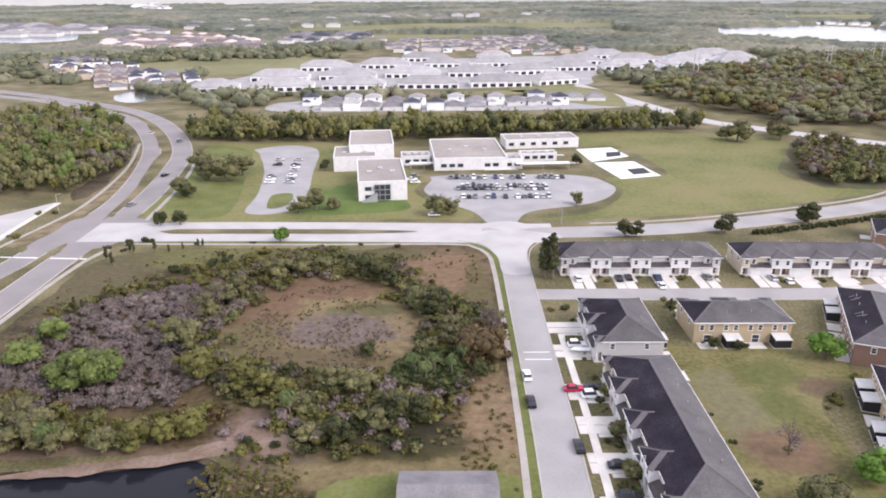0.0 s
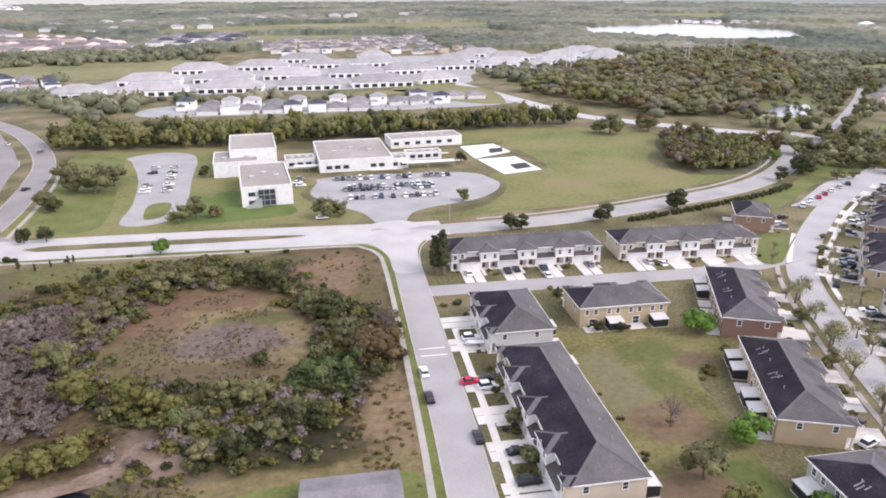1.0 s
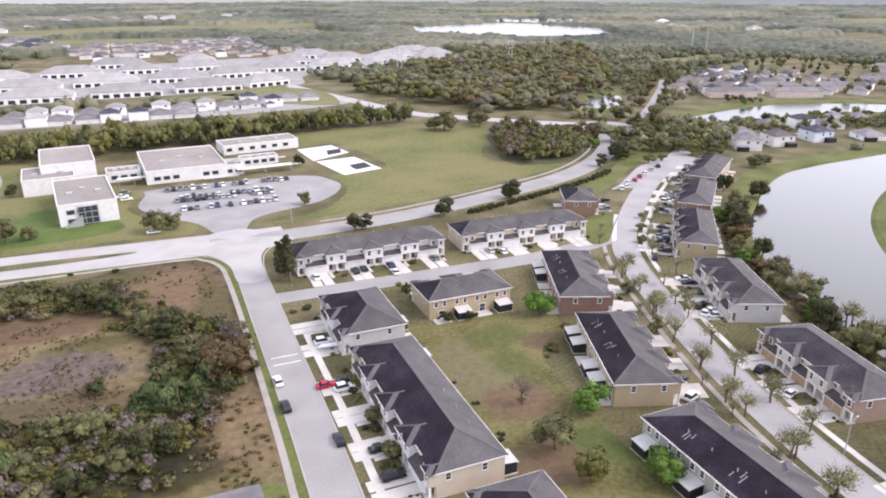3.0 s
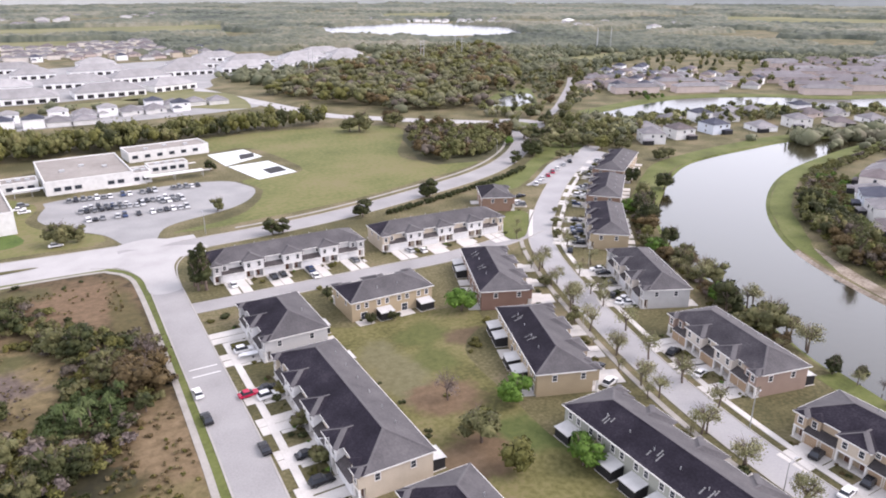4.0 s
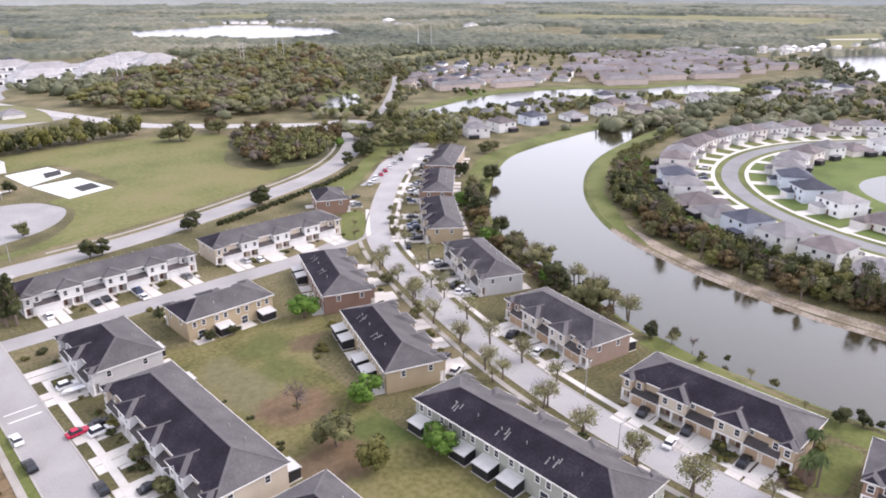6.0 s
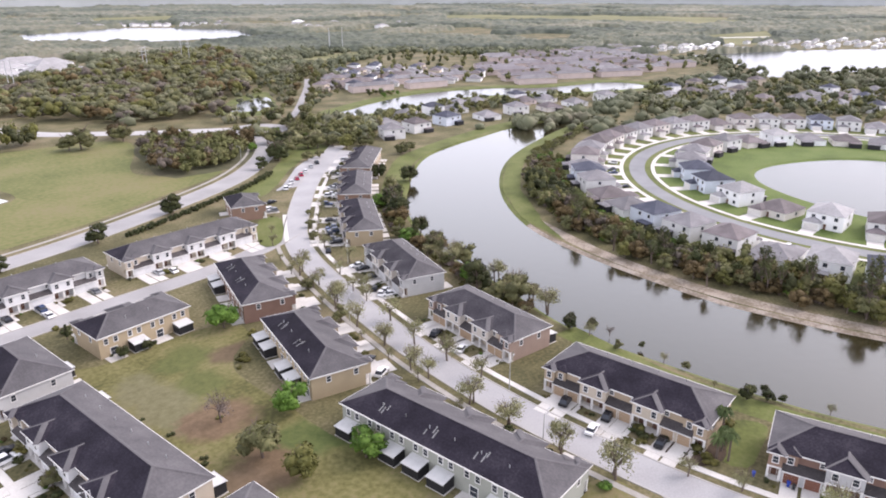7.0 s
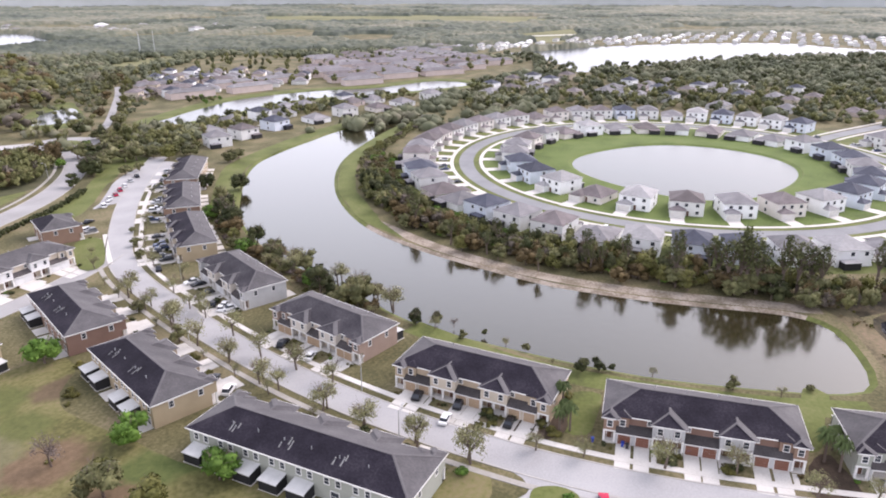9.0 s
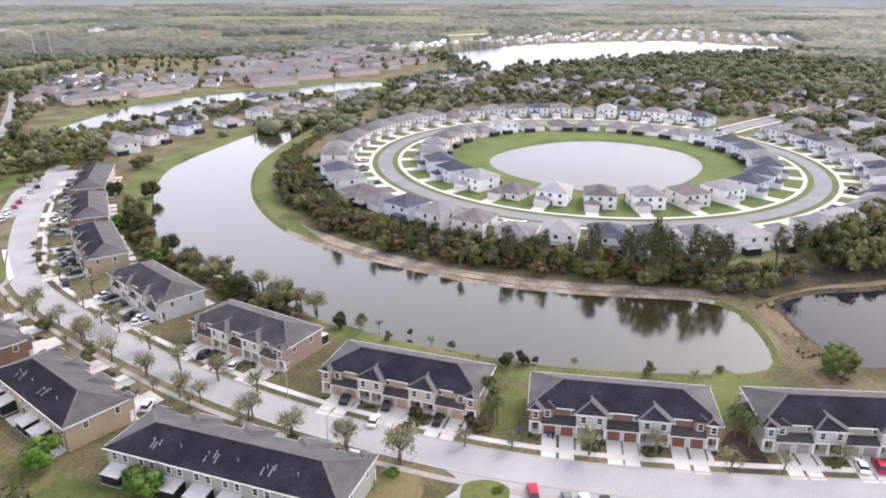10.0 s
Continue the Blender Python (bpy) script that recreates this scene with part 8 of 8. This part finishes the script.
# ---- more trees of the street and the lagoon's west bank ----
for kind, x, y, size in (
        ("dark", 231.1, 207.8, 1.31),
        ("dark", 226.8, 223.7, 1.09),
        ("green", 196.3, 193.0, 1.16),
        ("dark", 201.6, 189.8, 1.16),
        ("rust", 185.1, 171.2, 1.39),
        ("green", 169.6, 152.8, 1.34),
        ("spring", 168.6, 140.0, 1.27),
        ("spring", 163.5, 128.0, 1.70),
        ("oak", 215.3, 205.0, 1.03),
        ("oak", 270.2, 248.6, 1.13),
        ("oak", 277.7, 249.5, 1.05),
        ("rust", 186.4, 177.7, 0.82),
        ("spring", 117.3, 132.6, 1.50),
        ("spring", 128.9, 137.9, 1.02),
        ("spring", 126.4, 129.8, 1.02),
        ("spring", 135.2, 150.5, 1.05),
        ("oak", 159.2, 192.4, 0.57),
        ("oak", 168.4, 204.6, 0.41),
        ("oak", 152.0, 182.5, 0.52),
        ("dark", 223.2, 294.2, 1.24),
        ("oak", 241.4, 303.2, 1.37),
        ("oak", 246.5, 296.9, 1.42),
        ("oak", 258.7, 290.1, 1.03),
        ("yellow", 260.4, 280.9, 1.65),
        ("oak", 269.8, 275.3, 1.37),
        ("oak", 236.2, 275.7, 0.76),
        ("dark", 250.8, 317.3, 1.09),
        ("green", 223.8, 315.8, 1.11),
        ("oak", 227.1, 275.0, 0.97),
        ("oak", 267.6, 325.0, 1.17),
        ("dark", 270.6, 311.2, 1.37),
        ("dark", 96.9, 54.3, 0.40),
        ("oak", 150.2, 96.2, 1.51),
        ("bare", 151.2, 66.5, 0.54),
        ("palm", 125.6, 28.9, 1.32),
):
    tree(kind, x, y, size)

yardtrees = random.Random(41)
westbank = offset(spline([(214, 193), (190, 167), (174, 141), (163, 112), (155, 88)], 3.2), -6)
for i in range(1, len(westbank)):
    for q in range(2):
        if yardtrees.random() < 0.62:
            kind = yardtrees.choice(("spring", "oak", "rust", "bare", "spring", "yellow", "oak", "green", "pine"))
            tree(kind, westbank[i][0] + yardtrees.uniform(-4.5, 2), westbank[i][1] + yardtrees.uniform(-2, 3.5), yardtrees.uniform(0.55, 1.05))
        else:
            bush(yardtrees.choice(("olive", "rust", "twig", "dark")), westbank[i][0] + yardtrees.uniform(-5, 2.5), westbank[i][1] + yardtrees.uniform(-2, 4), yardtrees.uniform(0.9, 2.0))

verge = offset(LAKEST, 8.6)
for i in range(15, 40, 2):
    if yardtrees.random() < 0.8:
        tree("spring", verge[i][0] + yardtrees.uniform(-0.6, 0.6), verge[i][1] + yardtrees.uniform(-0.6, 0.6), yardtrees.uniform(0.45, 0.85))
verge = offset(LAKEST, -8.4)
for i in range(34, 66, 3):
    tree(yardtrees.choice(("spring", "spring", "oak")), verge[i][0], verge[i][1], yardtrees.uniform(0.5, 0.9))
# trees at the bend of the collector road
for kind, x, y, size in (("oak", 246, 350, 1.2), ("soft", 256, 338, 1.2), ("oak", 268, 334, 1.4), ("dark", 232, 302, 1.3), ("dark", 222, 290, 1.2), ("soft", 262, 318, 1.1), ("oak", 275, 345, 1.3), ("yellow", 282, 338, 1.3), ("soft", 292, 352, 1.3), ("oak", 300, 344, 1.4)):
    tree(kind, x, y, size)

# dark shrubs along the divided road's corner
for x, y, size in ((-109.2, 212.2, 0.62), (-105.4, 207.6, 0.6), (-104.5, 219.1, 0.55), (-103.0, 218.6, 0.5), (-96.7, 220.5, 0.55), (-91.2, 218.4, 0.4), (-87.6, 221.3, 0.36), (-83.3, 224.2, 0.42), (-81.9, 224.8, 0.4), (-100.2, 173.1, 0.6), (-98.7, 174.1, 0.5)):
    tree("tall", x, y, size)

# ---- front gardens of the townhouses ----
yard = random.Random(77)
kinds = ("dark", "olive", "rust", "green", "yellow")
vs, fs, ms, n = [], [], [], 0


def plant(kind, p, w, h):
    """Adds a clipped shrub to the joined planting."""
    global n
    me = yard.choice(BUSHES[kind])
    v = np.empty(len(me.vertices) * 3, np.float32)
    me.vertices.foreach_get("co", v)
    v = v.reshape(-1, 3)
    f = np.empty(len(me.polygons) * 3, np.int32)
    me.polygons.foreach_get("vertices", f)
    a = yard.uniform(0, math.tau)
    turn = np.array([[math.cos(a), -math.sin(a), 0], [math.sin(a), math.cos(a), 0], [0, 0, 1]])
    vs.append((v * np.array([w, w, h])) @ turn.T + np.array([p.x, p.y, -0.08]))
    fs.append(f.reshape(-1, 3) + n)
    ms.append(np.full(len(me.polygons), kinds.index(kind)))
    n += len(v)


for m, spans, depth in FRONTS:
    for i, (x0, x1) in enumerate(spans):
        for _ in range(2 if i in (0, len(spans) - 1) else 3):
            w = yard.uniform(0.35, 0.8)
            plant(yard.choice(("dark", "olive", "rust", "dark", "green", "olive")), m @ Vector((yard.uniform(x0 - 0.2, x1 + 0.2), -depth - yard.uniform(0.9, 2.4), 0)), w, w * yard.uniform(0.8, 1.3))
        if 0 < i < len(spans) - 1 and yard.random() < 0.8:
            w = yard.uniform(0.9, 1.7)
            plant(yard.choice(("olive", "yellow", "olive", "dark")), m @ Vector((yard.uniform(x0 + 1.5, x1 - 1.5), -depth - yard.uniform(3.4, 4.8), 0)), w, w * yard.uniform(0.8, 1.1))
me = soup("front_garden_planting", np.concatenate(vs), np.concatenate(fs), *(BUSHES[k][0].materials[0] for k in kinds), mat_of=np.concatenate(ms), smooth=True)
tagged(new("front_garden_planting", me), "low mixed shrubs planted before the townhouses", "shrubs", kind="stuff")

# ---- wheelie bins and a boat ----
def bin_model(colour, label):
    ob = tagged(new("wheelie_bin"), label, "rubbish bin", "wheelie bins")
    paint = plain("bin_plastic", colour, 0.5)
    s = Shape()
    c0, c1 = [(-0.22, -0.25), (0.22, -0.25), (0.22, 0.25), (-0.22, 0.25)], [(-0.29, -0.33), (0.29, -0.33), (0.29, 0.36), (-0.29, 0.36)]
    s.poly([(x, y, 0.08) for x, y in c0[::-1]])
    for i in range(4):
        j = (i + 1) % 4
        s.poly([(*c0[i], 0.08), (*c0[j], 0.08), (*c1[j], 1.0), (*c1[i], 1.0)])
    part("body", s.data("body", paint), ob)
    s = Shape()
    s.box(-0.32, 0.32, -0.37, 0.38, 1.0, 1.06)
    s.poly([(-0.32, -0.37, 1.061), (0.32, -0.37, 1.061), (0.25, -0.05, 1.12), (-0.25, -0.05, 1.12)])
    s.poly([(-0.25, -0.05, 1.12), (0.25, -0.05, 1.12), (0.32, 0.38, 1.061), (-0.32, 0.38, 1.061)])
    part("lid", s.data("lid", paint), ob)
    s = Shape()
    s.tube((-0.25, 0.43, 0.95), (0.25, 0.43, 0.95), 0.03, 0.03, 6)
    part("handle", s.data("handle", paint), ob)
    for x in (-0.27, 0.27):
        s = Shape()
        s.tube((x - 0.03, 0.27, 0.11), (x + 0.03, 0.27, 0.11), 0.11, 0.11, 10)
        part("wheel", s.data("wheel", TYRE), ob)
    return ob


BINS = [bin_model((0.02, 0.05, 0.3), "blue plastic wheelie bin beside a garage"), bin_model((0.025, 0.025, 0.028), "black plastic wheelie bin beside a garage")]
for k, x, y, turn in ((0, 120.0, 14.7, 100), (1, 119.8, 13.7, 95), (0, 123.3, 2.6, 100), (1, 124.0, 1.1, 104), (0, 124.4, -0.7, 98), (1, 109.0, 56.9, 80), (1, 129.1, -30.4, 105), (0, 118.9, 20.4, 100)):
    m = pose(x - 1.4, y, 0.08, 0, 0, turn)
    if BINS[k].name in used:
        copy_thing(BINS[k], m)
    else:
        used.add(BINS[k].name)
        BINS[k].matrix_world = m
boat = tagged(new("boat"), "white covered motor boat on a trailer by the garage", "boat")
boat.matrix_world = pose(33.2, 150.2, 0.075, 0, 0, 178) @ Matrix.Scale(0.8, 4)
hull, cover = Shape(), Shape()
ring = []
for i in range(9):
    u = i / 8
    w = 1.15 * math.sqrt(max(0.0, 1 - max(0.0, (u - 0.45) / 0.55) ** 2)) * (0.9 + 0.1 * min(1, u / 0.3)) + 0.02
    ring.append((-2.8 + 5.8 * u, w, 0.42 + 0.3 * max(0, u - 0.6), 1.2 + 0.2 * u))
for (xa, wa, ka, ga), (xb, wb, kb, gb) in zip(ring, ring[1:]):
    for sg in (1, -1):
        q = [(xa, 0, ka), (xb, 0, kb), (xb, sg * wb, gb), (xa, sg * wa, ga)]
        hull.poly(q if sg < 0 else q[::-1])
        q = [(xa, sg * wa * 1.02, ga), (xb, sg * wb * 1.02, gb), (xb, 0, gb + 0.35 * wb), (xa, 0, ga + 0.35 * wa)]
        cover.poly(q if sg < 0 else q[::-1])
hull.poly([(-2.8, 0, 0.42), (-2.8, ring[0][1], 1.2), (-2.8, 0, 1.55), (-2.8, -ring[0][1], 1.2)])
part("hull", hull.data("hull", plain("white_hull", (0.75, 0.75, 0.75), 0.3)), boat)
part("cover", cover.data("cover", plain("white_tarpaulin", (0.72, 0.73, 0.74), 0.7)), boat, label="taut white boat cover")
s = Shape()
s.box(-2.4, 3.6, -0.06, 0.06, 0.34, 0.44)
s.box(-1.2, -1.05, -1.0, 1.0, 0.28, 0.36)
part("trailer_frame", s.data("trailer_frame", METAL), boat)
for y in (-1.0, 1.0):
    part("wheel", WHEEL, boat, pose(-1.12, y, 0.33))

# cars on the driveways of the rows by the water
for m, spans, depth in FRONTS:
    x, y = m.translation.x, m.translation.y
    if x > 120 and y > 120 and x - y < 20:
        turn = math.degrees(math.atan2(m[1][0], m[0][0]))
        for (a, b), (c, d) in zip(spans, spans[1:]):
            for side in (-1.6, 1.6):
                if yard.random() < 0.7:
                    p = m @ Vector(((b + c) / 2 + side, -depth - yard.uniform(2.6, 4.2), 0))
                    car(yard.choice(("black", "grey", "white", "black", "silver", "blue")), p.x, p.y, turn + yard.choice((90, -90)), yard.random() < 0.4)

# models that no place asked for
for ob in [*CARS.values(), *MODELS, *FARMODELS, *TERRACES, *BINS, LAMP]:
    if ob.name not in used:
        for child in list(ob.children_recursive):
            bpy.data.objects.remove(child)
        bpy.data.objects.remove(ob)
